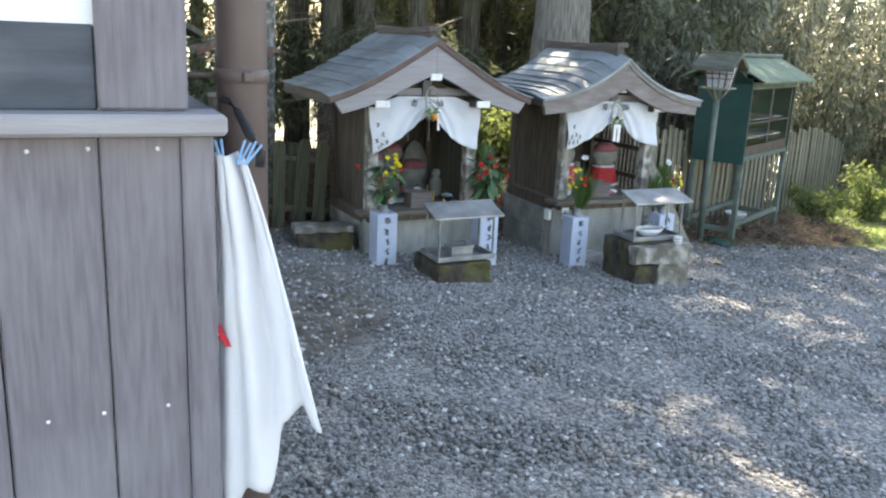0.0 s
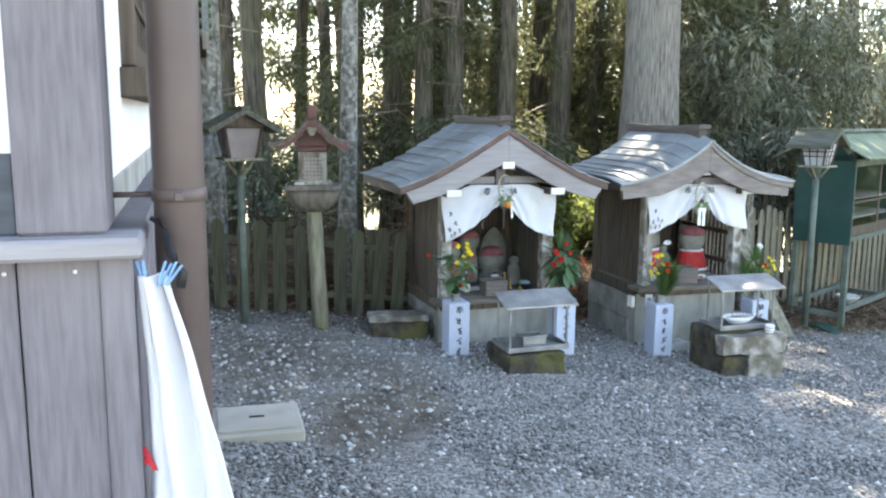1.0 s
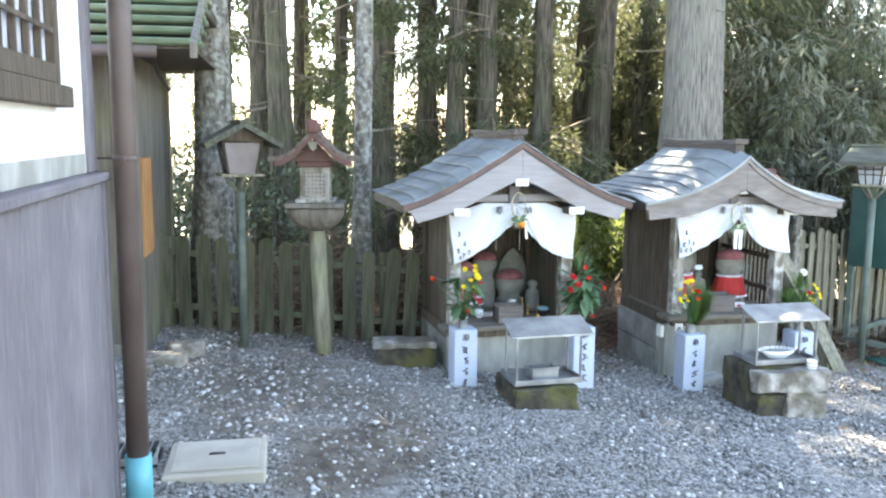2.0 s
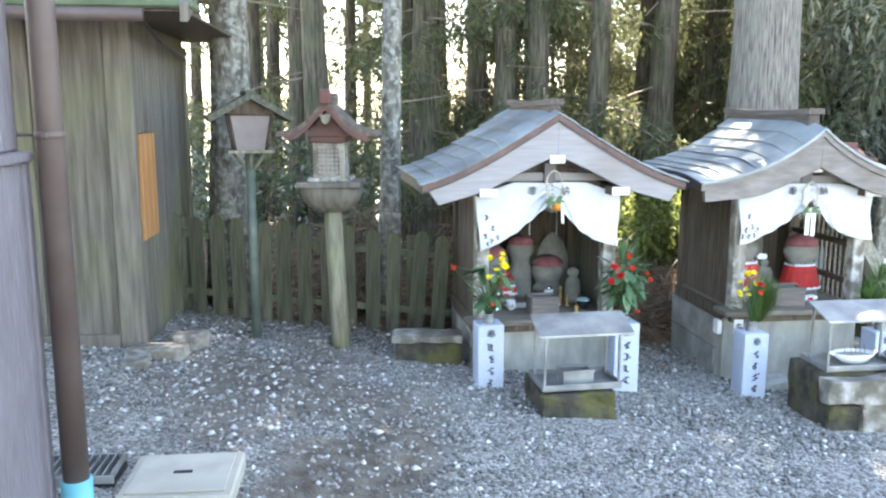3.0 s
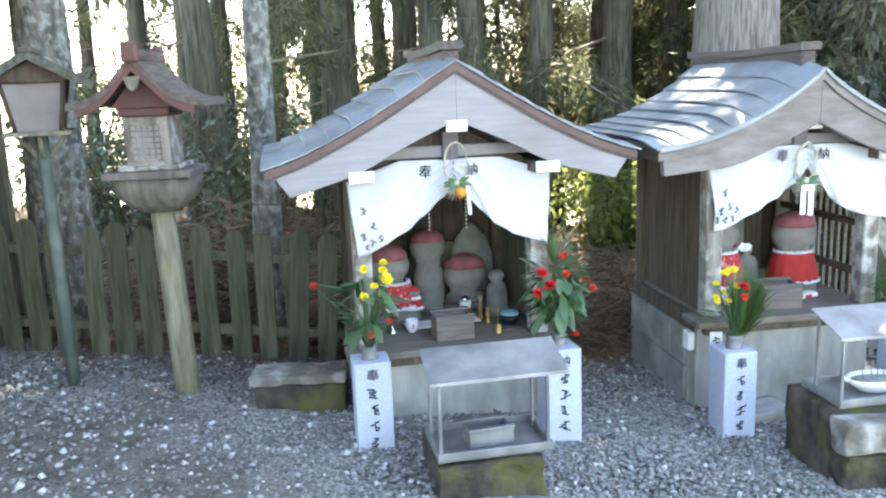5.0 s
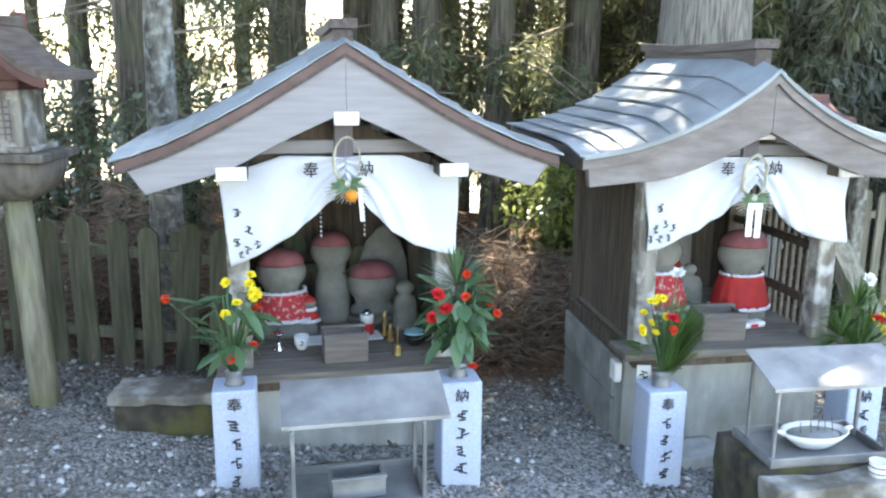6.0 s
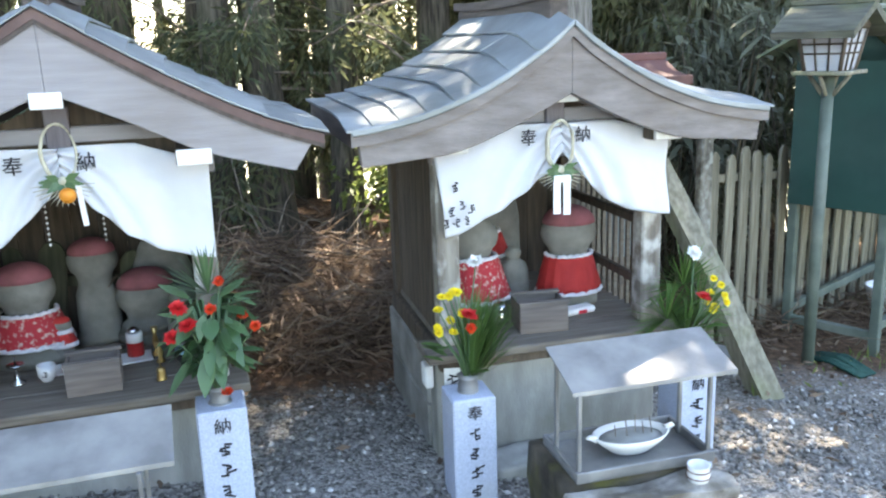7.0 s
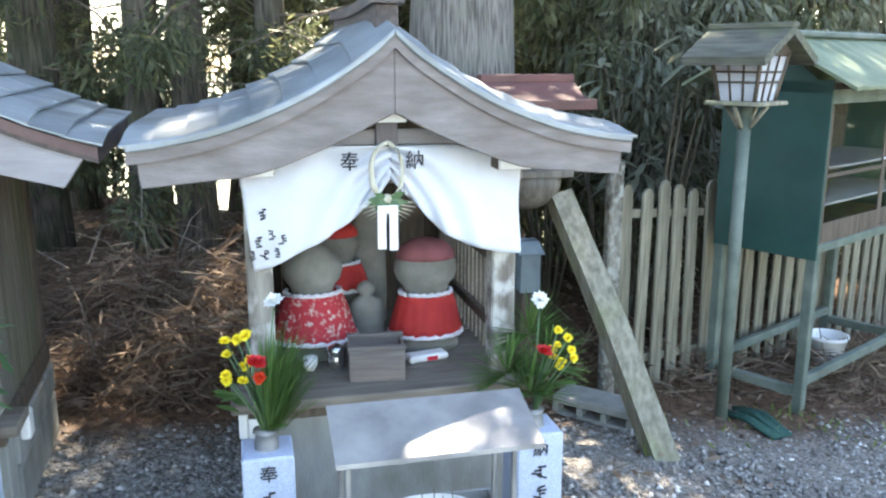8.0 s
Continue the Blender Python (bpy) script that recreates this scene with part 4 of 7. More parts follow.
# ---- straw rings with paper, orange and greens ----
def straw_ring(m, paper, label, orange):
    s = thing("straw_ring", m, label, "decoration", "new year straw rings")
    straw = material("straw", (0.58, 0.56, 0.46), 0.8, color2=(0.42, 0.39, 0.29), scale=40, bump=0.3, fine=120)
    n = 26
    pts = [(0.048 * math.sin(t), 0.004 * math.sin(5 * t), 0.085 * math.cos(t)) for t in [2 * math.pi * k / n for k in range(n + 1)]]
    part("ring", tube(pts, [(0.005 if orange else 0.0075) + 0.0015 * math.sin(6 * k) for k in range(n + 1)], straw, 7, rough=0.3), s)
    pcs = []
    r = random.Random(3)
    for k in range(16):
        a = math.pi * (1.0 + 0.9 * (k / 15 - 0.5))
        pcs.append(tube_data([(0, 0, -0.085), (0.05 * math.sin(a) * 0.8, -0.01, -0.085 + 0.05 * math.cos(a)), (0.09 * math.sin(a), -0.012, -0.085 + 0.075 * math.cos(a))], [0.003, 0.0025, 0.001], 5))
    part("straw_tassel", joined(pcs, straw, "tassel"), s)
    pcs = []
    for k in range(14):
        a = r.uniform(-2.4, 2.4) + math.pi
        d = Vector((math.sin(a), -0.3, math.cos(a) * 0.5)) * r.uniform(0.05, 0.08)
        c = Vector((0, -0.006, -0.085))
        sd = d.cross(Vector((0, 1, 0))).normalized() * 0.012
        pcs.append(([c, c + d * 0.5 + sd, c + d, c + d * 0.5 - sd], [(0, 1, 2, 3)]))
    part("green_sprig", joined(pcs, M_POTLEAF, "sprig"), s)
    part("knot", lathe([(0.004, -0.1), (0.014, -0.092), (0.016, -0.08), (0.008, -0.07)], straw, 10), s)
    if orange:
        peel = material("orange_peel", (0.70, 0.27, 0.03), 0.5, color2=(0.62, 0.20, 0.02), scale=30, bump=0.1, fine=200)
        part("orange", lathe([(0.0, -0.024), (0.014, -0.020), (0.023, -0.008), (0.025, 0.003), (0.019, 0.016), (0.008, 0.022), (0.0, 0.021)], peel, 16), s, "small orange fruit", m=pose(0.012, -0.028, -0.125))
        part("paper_strip", box((0.028, -0.02, -0.225), (0.044, -0.018, -0.10), M_WHITE_PAINT, 0.0), s, "white paper strip", m=pose(0, 0, 0, 0, -4, 0))
    if paper:
        part("paper_strip", box((-0.034, -0.022, -0.235), (-0.008, -0.019, -0.12), M_WHITE_PAINT, 0.0), s, "white folded paper strip")
        part("paper_strip", box((0.002, -0.024, -0.24), (0.028, -0.021, -0.12), M_WHITE_PAINT, 0.0), s)
        part("paper_head", box((-0.034, -0.026, -0.125), (0.028, -0.0245, -0.10), M_WHITE_PAINT, 0.0), s)
    return s


straw_ring(A_FRAME @ pose(0.005, 0.045, 1.125), False, "straw ring with a small orange and green sprigs", True)
straw_ring(B_FRAME @ pose(-0.014, 0.045, 1.045), True, "straw ring with white folded paper and green sprigs", False)


# ---- granite flower posts ----
def granite_post(m, h, chars, label):
    p = thing("granite_post", m, label, "stone post", "granite flower posts")
    part("shaft", box((-0.075, -0.075, -0.05), (0.075, 0.075, h), M_GRANITE, 0.005), p)
    part("vase_socket", lathe([(0.030, h - 0.01), (0.036, h), (0.036, h + 0.004), (0.028, h + 0.005)], M_STEEL, 18), p, "steel vase rim")
    part("lettering", text_mesh(chars, 0.054, M_INK, bold=0.0003), p, "black carved character", m=pose(0, -0.0775, h - 0.052))
    for k in range(4):
        part("name_bar", brush_mark(0.040, 0.042, 40 + k + int(h * 100)), p, "black carved mark", m=pose(0, -0.0775, h - 0.126 - k * 0.070))
    return p


POSTS = [(A_FRAME, -0.42, -0.137, 0.366, "奉"), (A_FRAME, 0.385, -0.142, 0.343, "納"), (B_FRAME, -0.408, -0.09, 0.252, "奉"), (B_FRAME, 0.425, -0.09, 0.236, "納")]
post_tops = []
for fr, x, y, top, ch in POSTS:
    w = fr @ Vector((x, y, 0))
    gz = ground_z(w.x, w.y)
    granite_post(Matrix.Translation((w.x, w.y, gz)) @ fr.to_3x3().to_4x4(), top - gz, ch, "pale granite flower post with black carved characters")
    post_tops.append((w.x, w.y, top))


# ---- bouquets ----
def leaf_blade(base, tip, width, droop=0.0, cup=0.0):
    """A pointed leaf of six faces from base to tip."""
    base, tip = Vector(base), Vector(tip)
    d = tip - base
    side = d.cross(Vector((0, 0, 1)))
    side = side.normalized() if side.length > 1e-5 else Vector((1, 0, 0))
    v = []
    for t, w in ((0, 0.08), (0.25, 0.8), (0.55, 1.0), (0.8, 0.6), (1, 0.02)):
        c = base + d * t - Vector((0, 0, droop * t * t))
        v += [c + side * (width * w / 2), c - Vector((0, 0, cup * w)), c - side * (width * w / 2)]
    f = []
    for k in range(4):
        a = 3 * k
        f += [(a, a + 1, a + 4, a + 3), (a + 1, a + 2, a + 5, a + 4)]
    return v, f


def bloom(r, mat, petals=12, seed=0):
    """A small rounded flower head of many petals."""
    rr = random.Random(seed)
    pcs = []
    for ring, (el, k) in enumerate(((0.1, 1.0), (0.6, 0.85), (1.05, 0.6))):
        for i in range(petals - ring * 2):
            a = 2 * math.pi * i / (petals - ring * 2) + ring * 0.3 + rr.uniform(-0.1, 0.1)
            d = Vector((math.cos(a) * math.cos(el), math.sin(a) * math.cos(el), math.sin(el))) * r * k * rr.uniform(0.85, 1.1)
            s = Vector((-math.sin(a), math.cos(a), 0)) * r * 0.26
            pcs.append(([(0, 0, -0.2 * r), d * 0.6 + s, d, d * 0.6 - s], [(0, 1, 2, 3)]))
    return joined(pcs, mat, "bloom")


M_RED_FLOWER = material("red_petals", (0.60, 0.02, 0.02), 0.6, color2=(0.42, 0.01, 0.015), scale=30, bump=0)
M_YELLOW_FLOWER = material("yellow_petals", (0.85, 0.72, 0.05), 0.6, color2=(0.75, 0.56, 0.02), scale=30, bump=0)
M_WHITE_FLOWER = material("white_petals", (0.80, 0.80, 0.77), 0.6, color2=(0.70, 0.70, 0.66), scale=30, bump=0)
M_BERRY = material("orange_red_berries", (0.62, 0.06, 0.015), 0.4, color2=(0.5, 0.03, 0.01), scale=20, bump=0)


def bouquet(at, seed, kind, label, turn, size=1.0):
    r = random.Random(seed)
    b = thing("flower_vase", pose(*at, 0, 0, turn) @ Matrix.Scale(size, 4), label, "flowers", "flowers on the granite posts")
    part("vase", lathe([(0.018, -0.012), (0.027, 0.004), (0.027, 0.02), (0.024, 0.035), (0.030, 0.045)], M_STEEL, 16), b, "small steel vase")
    stems, leaves = [], []
    heads = []

    def stem(x, y, z, bend=0.3):
        p = [(0, 0, 0.02), (x * bend, y * bend, z * 0.5), (x, y, z)]
        stems.append(tube_data(p, [0.003, 0.0025, 0.0018], 5))
        return Vector(p[2])

    if kind in ("broad", "broadred"):
        n = 38 if kind == "broad" else 104
        for k in range(n):
            a = 2 * math.pi * k / n * 2.6 + r.uniform(-0.3, 0.3)
            z0 = r.uniform(0.13 if kind == "broadred" else 0.11, 0.30)
            q = Vector((math.cos(a), math.sin(a), 0))
            c = q * r.uniform(0.02, 0.075) + Vector((0, 0, z0))
            t = c + q * r.uniform(0.055, 0.10) + Vector((0, 0, r.uniform(-0.08, 0.06)))
            stems.append(tube_data([(0, 0, 0.02), c * 0.6 + Vector((0, 0, 0.02)), c], [0.003, 0.0025, 0.002], 5))
            leaves.append(leaf_blade(c, t, r.uniform(0.030, 0.050), 0.02, 0.006))
        if kind == "broad":
            for k in range(9):
                heads.append((stem(0.035 + r.uniform(-0.05, 0.05), r.uniform(-0.08, 0.0), r.uniform(0.20, 0.36)), 0.019 if k else 0.030, M_YELLOW_FLOWER))
            for x, y, z in ((-0.19, -0.03, 0.30), (0.07, -0.09, 0.16), (0.0, -0.1, 0.12), (0.085, -0.06, 0.27)):
                heads.append((stem(x, y, z), 0.017, M_BERRY))
            leaves.append(leaf_blade((-0.05, 0, 0.26), (-0.20, -0.05, 0.33), 0.05, 0.02, 0.003))
        else:
            for x, y, z in ((-0.08, -0.06, 0.30), (-0.10, -0.08, 0.23), (-0.06, -0.09, 0.26)):
                heads.append((stem(x, y, z), 0.027, M_RED_FLOWER))
            for x, y, z in ((0.0, -0.10, 0.30), (0.08, -0.09, 0.27), (0.11, -0.07, 0.23), (0.02, -0.13, 0.08), (0.03, 0.02, 0.34)):
                heads.append((stem(x, y, z), 0.018, M_BERRY))
            for k in range(60):
                a = -0.2 + 3.5 * (k % 30) / 29 + r.uniform(-0.1, 0.1)
                c = Vector((0.0, 0.05, 0.30))
                t = c + Vector((math.cos(a), 0.25 * math.sin(3 * a), math.sin(a))) * r.uniform(0.10, 0.16)
                leaves.append(leaf_blade(c, t, 0.008, 0.0, 0.001))
    if kind in ("grassy", "spiky"):
        for k in range(620 if kind == "grassy" else 420):
            a = r.uniform(0, 6.28)
            q = Vector((math.cos(a), math.sin(a), 0))
            if kind == "grassy":
                c = q * r.uniform(0.0, 0.02) + Vector((0.015, -0.01, r.uniform(0.03, 0.12)))
                t = c + q * r.uniform(0.01, 0.085) + Vector((0.035, 0, r.uniform(0.10, 0.20)))
                leaves.append(leaf_blade(c, t, 0.0032, r.uniform(0.0, 0.05), 0.0))
            else:
                hub = ((0.0, 0.04, 0.24), (-0.075, 0.0, 0.15), (0.045, 0.03, 0.15), (-0.02, -0.02, 0.10))[k % 4]
                w = r.uniform(-0.5, 3.6)
                c = Vector(hub)
                t = c + Vector((math.cos(w), r.uniform(-0.35, 0.2), math.sin(w))) * r.uniform(0.09, 0.15)
                leaves.append(leaf_blade(c, t, 0.006, 0.008, 0.001))
        side = -1 if kind == "grassy" else 1
        for k in range(10):
            heads.append((stem(side * r.uniform(0.02, 0.085), r.uniform(-0.07, 0.0), r.uniform(0.17, 0.29)), 0.0145, M_YELLOW_FLOWER))
        heads.append((stem(side * 0.015 - (0.02 if side > 0 else 0), -0.08, 0.235), 0.026, M_RED_FLOWER))
        if kind == "grassy":
            heads.append((stem(-0.01, -0.08, 0.20), 0.016, M_BERRY))
        heads.append((stem(side * -0.01 + 0.02, 0.0, 0.345), 0.026, M_WHITE_FLOWER))
        for k in range(8):
            a = r.uniform(0, 6.28)
            q = Vector((math.cos(a), math.sin(a), 0))
            c = q * 0.03 + Vector((side * 0.03, 0, r.uniform(0.05, 0.2)))
            leaves.append(leaf_blade(c, c + q * 0.06 + Vector((0, 0, 0.02)), 0.022, 0.01, 0.002))
    part("stalk", joined(stems, M_POTLEAF, "stalk", True), b)
    part("greenery", joined(leaves, M_GRASSY if kind in ("grassy", "spiky") else M_POTLEAF, "leaves", True), b)
    for k, (p, rad, mat) in enumerate(heads):
        part("flower", bloom(rad, mat, 12, k), b, m=Matrix.Translation(p) @ pose(0, 0, 0, 35 + 20 * math.sin(k * 3), 15 * math.cos(k * 5), 0))
    return b


bouquet(post_tops[0], 21, "broad", "yellow flowers and broad green leaves in a steel vase", 27, 1.1)
bouquet(post_tops[1], 22, "broadred", "red flowers with broad leaves and a palm frond", 27, 1.12)
bouquet(post_tops[2], 23, "grassy", "yellow and red flowers with fine grassy greenery", 25, 1.3)
bouquet(post_tops[3], 24, "spiky", "yellow, red and white flowers with spiky greenery", 25, 1.2)


# ---- incense tables ----
def incense_table(fr, base, tray, awn, label, base_mat, front_mat):
    """base and tray: x0, x1, y0, y1, z1; awn: x0, x1, back y and z, front y and z."""
    cx, cy = (base[0] + base[1]) / 2, (base[2] + base[3]) / 2
    w = fr @ Vector((cx, cy, 0))
    gz = ground_z(w.x, w.y)
    t = thing("incense_table", Matrix.Translation((w.x, w.y, gz)) @ fr.to_3x3().to_4x4(), label, "incense table", "incense tables")
    L = lambda x, y, z: (x - cx, y - cy, z - gz)
    bx0, bx1, by0, by1, bz = base
    ym, zs = by0 + 0.12, gz + (bz - gz) * 0.52
    part("plinth", rough_stone(L(bx0 + 0.01, ym, gz - 0.06), L(bx1, by1, bz - 0.006), base_mat, 3 + bx0, 0.012), t, "mossy stone plinth")
    if base_mat is front_mat:
        part("plinth_stone", rough_stone(L(bx0, by0, gz - 0.06), L(bx1 + 0.008, ym - 0.004, bz - 0.010), base_mat, 8 + bx0, 0.016, 11, "plinth_stone", False), t)
    else:
        xm = bx0 + (bx1 - bx0) * 0.42
        part("plinth_stone", rough_stone(L(bx0 + 0.02, by0 + 0.03, gz - 0.06), L(xm - 0.006, ym - 0.004, zs), base_mat, 8 + bx0, 0.022, 10, "plinth_stone", False), t)
        part("plinth_stone", rough_stone(L(xm + 0.004, by0 + 0.012, gz - 0.06), L(bx1 + 0.012, ym - 0.004, zs + 0.002), front_mat, 5 + bx0, 0.020, 10, "plinth_stone", False), t)
        part("plinth_slab", rough_stone(L(bx0 - 0.004, by0 - 0.004, zs + 0.008), L(bx1 + 0.014, ym - 0.005, bz - 0.014), front_mat, 6 + bx0, 0.018, 12, "plinth_slab", False), t, "broken slab with a pale worn edge")
    x0, x1, y0, y1, z0 = tray
    part("tray_floor", box(L(x0, y0, z0), L(x1, y1, z0 + 0.008), M_STEEL, 0.001), t, "dull metal tray")
    for lo, hi in (((x0, y0, z0), (x1, y0 + 0.012, z0 + 0.034)), ((x0, y1 - 0.012, z0), (x1, y1, z0 + 0.034)), ((x0, y0 + 0.013, z0), (x0 + 0.012, y1 - 0.013, z0 + 0.034)), ((x1 - 0.012, y0 + 0.013, z0), (x1, y1 - 0.013, z0 + 0.034))):
        part("tray_rim", box(L(*lo), L(*hi), M_STEEL, 0.002), t)
    ax0, ax1, yb, zb, yf, zf = awn
    for x in (x0 + 0.008, x1 - 0.020):
        for y in (y0 + 0.012, y1 - 0.026):
            zt = zf + (zb - zf) * (y - yf) / (yb - yf) - 0.004
            y = min(y, yb - 0.018)
            zt = zf + (zb - zf) * (y - yf) / (yb - yf) - 0.004
            part("leg", box(L(x, y, z0 + 0.006), L(x + 0.012, y + 0.014, zt), M_STEEL, 0.002), t)
    v = [L(ax0, yb, zb), L(ax1, yb, zb), L(ax1, yf, zf), L(ax0, yf, zf), L(ax0, yf - 0.002, zf - 0.012), L(ax1, yf - 0.002, zf - 0.012), L(ax0, yb, zb - 0.004), L(ax1, yb, zb - 0.004), L(ax1, yf + 0.002, zf - 0.005), L(ax0, yf + 0.002, zf - 0.005)]
    f = [(3, 2, 1, 0), (4, 5, 2, 3), (6, 7, 8, 9), (0, 1, 7, 6), (9, 8, 5, 4), (0, 6, 9, 3), (1, 2, 8, 7)]
    bm = bmesh.new()
    vs = [bm.verts.new(p) for p in v]
    for q in f:
        bm.faces.new([vs[i] for i in q])
    part("awning", finish(bm, "awning", M_STEEL), t, "sloping dull zinc sheet awning")
    return t


incense_table(A_FRAME, (-0.255, 0.135, -0.69, -0.29, 0.118), (-0.245, 0.185, -0.66, -0.38, 0.120), (-0.262, 0.256, -0.435, 0.482, -0.63, 0.412), "zinc incense table with an awning on a mossy stone plinth", M_MOSS_STONE, M_MOSS_STONE)
incense_table(B_FRAME, (-0.285, 0.20, -0.735, -0.30, 0.155), (-0.245, 0.20, -0.625, -0.36, 0.158), (-0.262, 0.256, -0.43, 0.512, -0.635, 0.448), "zinc incense table with an awning on worn stone blocks", M_MOSS_STONE, M_PALE_STONE)

# offering box with a sloped lip, on each shelf and on the first table
def offering_box(m, sx, sy, h, mat, label, cat="box"):
    b = thing("offering_box", m, label, cat, "wooden offering boxes")
    t = 0.010
    part("front_board", box((-sx / 2, -sy / 2, 0), (sx / 2, -sy / 2 + t, h), mat, 0.002), b)
    part("back_board", box((-sx / 2, sy / 2 - t, 0), (sx / 2, sy / 2, h), mat, 0.002), b)
    part("side_board", box((-sx / 2, -sy / 2 + t, 0), (-sx / 2 + t, sy / 2 - t, h), mat, 0.002), b)
    part("side_board", box((sx / 2 - t, -sy / 2 + t, 0), (sx / 2, sy / 2 - t, h), mat, 0.002), b)
    part("bottom_board", box((-sx / 2 + t, -sy / 2 + t, 0.003), (sx / 2 - t, sy / 2 - t, 0.012), mat, 0.001), b)
    part("rail", box((-sx / 2 - 0.004, -sy / 2 - 0.004, h), (sx / 2 + 0.004, -sy / 2 + 0.018, h + 0.012), mat, 0.002), b)
    part("rail", box((-sx / 2 - 0.004, sy / 2 - 0.018, h), (sx / 2 + 0.004, sy / 2 + 0.004, h + 0.012), mat, 0.002), b)
    return b


FA, FB = 0.3175, 0.3355
offering_box(A_FRAME @ pose(-0.005, 0.20, FA, 0, 0, 2), 0.172, 0.13, 0.105, M_BOX, "grey wooden offering box on the shrine shelf")
offering_box(B_FRAME @ pose(-0.03, 0.215, FB, 0, 0, -6), 0.185, 0.15, 0.110, M_BOX, "grey wooden offering box on the shrine shelf")
offering_box(A_FRAME @ pose(-0.03, -0.53, 0.129, 0, 0, 3), 0.17, 0.11, 0.062, M_STEEL, "small grey metal incense box on the tray")


# ---- statues: plain turned stones, with cloth bibs and caps ----
def statue(m, h, head_r, body_r, label, pointed=False, sq=(1.0, 0.75)):
    hb = h - 1.75 * head_r
    if pointed:
        prof = [(body_r, 0), (body_r * 1.05, h * 0.25), (body_r, h * 0.6), (body_r * 0.72, h * 0.82), (body_r * 0.3, h * 0.95), (0.004, h)]
        sq = (1.0, 0.35)
    else:
        prof = [(body_r * 1.15, 0), (body_r * 1.15, 0.03), (body_r, 0.04), (body_r * 1.02, hb * 0.45), (body_r * 0.96, hb * 0.78), (body_r * 0.78, hb * 0.93), (min(head_r * 0.72, body_r * 0.8), hb)]
        for k in range(1, 9):
            a = -1.1 + (math.pi / 2 + 1.1) * k / 8
            prof.append((head_r * math.cos(a) * (1.08 if a < 0.5 else 1.0) + 0.001, hb + head_r * 0.88 + head_r * 0.88 * math.sin(a)))
    return thing("statue", m, label, "statue", "stone guardian figures", me=lathe(prof, M_STATUE, 20, "statue", sq))


def bib(m, r_top, r_low, h, mat, label, lace=True):
    """A gathered cloth bib round the front of a figure."""
    n, rows = 36, 8
    v, f = [], []
    for j in range(rows + 1):
        w = j / rows
        for i in range(n + 1):
            a = radians(-205 + 230 * i / n)
            r = r_top + (r_low - r_top) * (w ** 0.8) + 0.006 * w * math.sin(i * 1.9) + 0.003 * math.sin(i * 3.1 + w * 2)
            v.append((r * math.cos(a), 0.8 * r * math.sin(a), -h * w + 0.005 * w * math.sin(i * 1.3)))
    for j in range(rows):
        for i in range(n):
            a = j * (n + 1) + i
            f.append((a, a + 1, a + n + 2, a + n + 1))
    b = thing("bib", m, label, "cloth bib", "cloth bibs", me=mesh_of("bib", v, f, mat, True))
    md = b.modifiers.new("cloth", "SOLIDIFY")
    md.thickness = 0.004
    if lace:
        ring = lambda r, z, t: tube([(r * math.cos(a), 0.8 * r * math.sin(a), z + 0.002 * math.sin(20 * a)) for a in [radians(-205 + 230 * k / 40) for k in range(41)]], [t + 0.0015 * math.sin(2.2 * k) for k in range(41)], M_LACE, 6)
        part("lace_edge", ring(r_top + 0.004, 0.0, 0.008), b, "white lace neck edge")
        part("lace_edge", ring(r_low + 0.003, -h, 0.009), b, "white lace hem")
    return b


def cap(m, r, mat, label, drop=0.35):
    prof = []
    for k in range(8):
        a = -drop + (math.pi / 2 + drop) * k / 7
        prof.append((r * math.cos(a) + 0.001, r * math.sin(a) * 0.66))
    return thing("cap", m, label, "cloth cap", "cloth caps", me=lathe(prof, mat, 20, "cap", (1.0, 0.84)))


def figure(fr, x, y, zf, h, hr, br, bibmat, capmat, label, bib_h=0.13, flare=1.22):
    m = fr @ pose(x, y, zf)
    statue(m, h, hr, br, label)
    hb = h - 1.75 * hr
    if bibmat:
        bib(fr @ pose(x, y, zf + hb + 0.005), max(hr * 0.70, br * 0.84), br * flare, bib_h, bibmat, "red cloth bib with white lace on a stone figure")
    if capmat:
        cap(fr @ pose(x, y, zf + hb + hr * 1.24), hr * 1.0, capmat, "faded red knitted cap on a stone figure", 0.0)


figure(A_FRAME, -0.245, 0.56, FA, 0.36, 0.099, 0.115, M_RED_PRINT, M_PINK_CLOTH, "round-headed stone figure in cap and bib", 0.115)
figure(A_FRAME, -0.02, 0.70, FA, 0.40, 0.086, 0.078, None, M_PINK_CLOTH, "tall grey stone figure with a pink cap")
figure(A_FRAME, 0.16, 0.66, FA, 0.27, 0.105, 0.105, None, M_PINK_CLOTH, "squat grey stone figure with a pink cap")
statue(A_FRAME @ pose(0.225, 0.78, FA), 0.42, 0.05, 0.112, "pointed grey stone tablet with a carved relief", True)
figure(A_FRAME, -0.135, 0.52, FA, 0.165, 0.033, 0.034, M_RED_CLOTH, M_RED_CLOTH, "tiny stone figure in a red cap", 0.05)
figure(A_FRAME, 0.285, 0.50, FA, 0.225, 0.036, 0.052, None, None, "small bare stone figure")
figure(B_FRAME, -0.215, 0.47, FB, 0.405, 0.101, 0.112, M_RED_PRINT, None, "round-headed stone figure in a red bib", 0.165, 1.34)
figure(B_FRAME, 0.195, 0.46, FB, 0.395, 0.108, 0.108, M_RED_CLOTH, M_PINK_CLOTH, "round-headed stone figure in cap and bib", 0.150)
figure(B_FRAME, -0.10, 0.74, FB, 0.42, 0.088, 0.10, M_RED_CLOTH, M_RED_CLOTH, "stone figure in a red cap standing behind", 0.10)
figure(B_FRAME, -0.01, 0.56, FB, 0.235, 0.032, 0.066, None, None, "small bare stone figure")
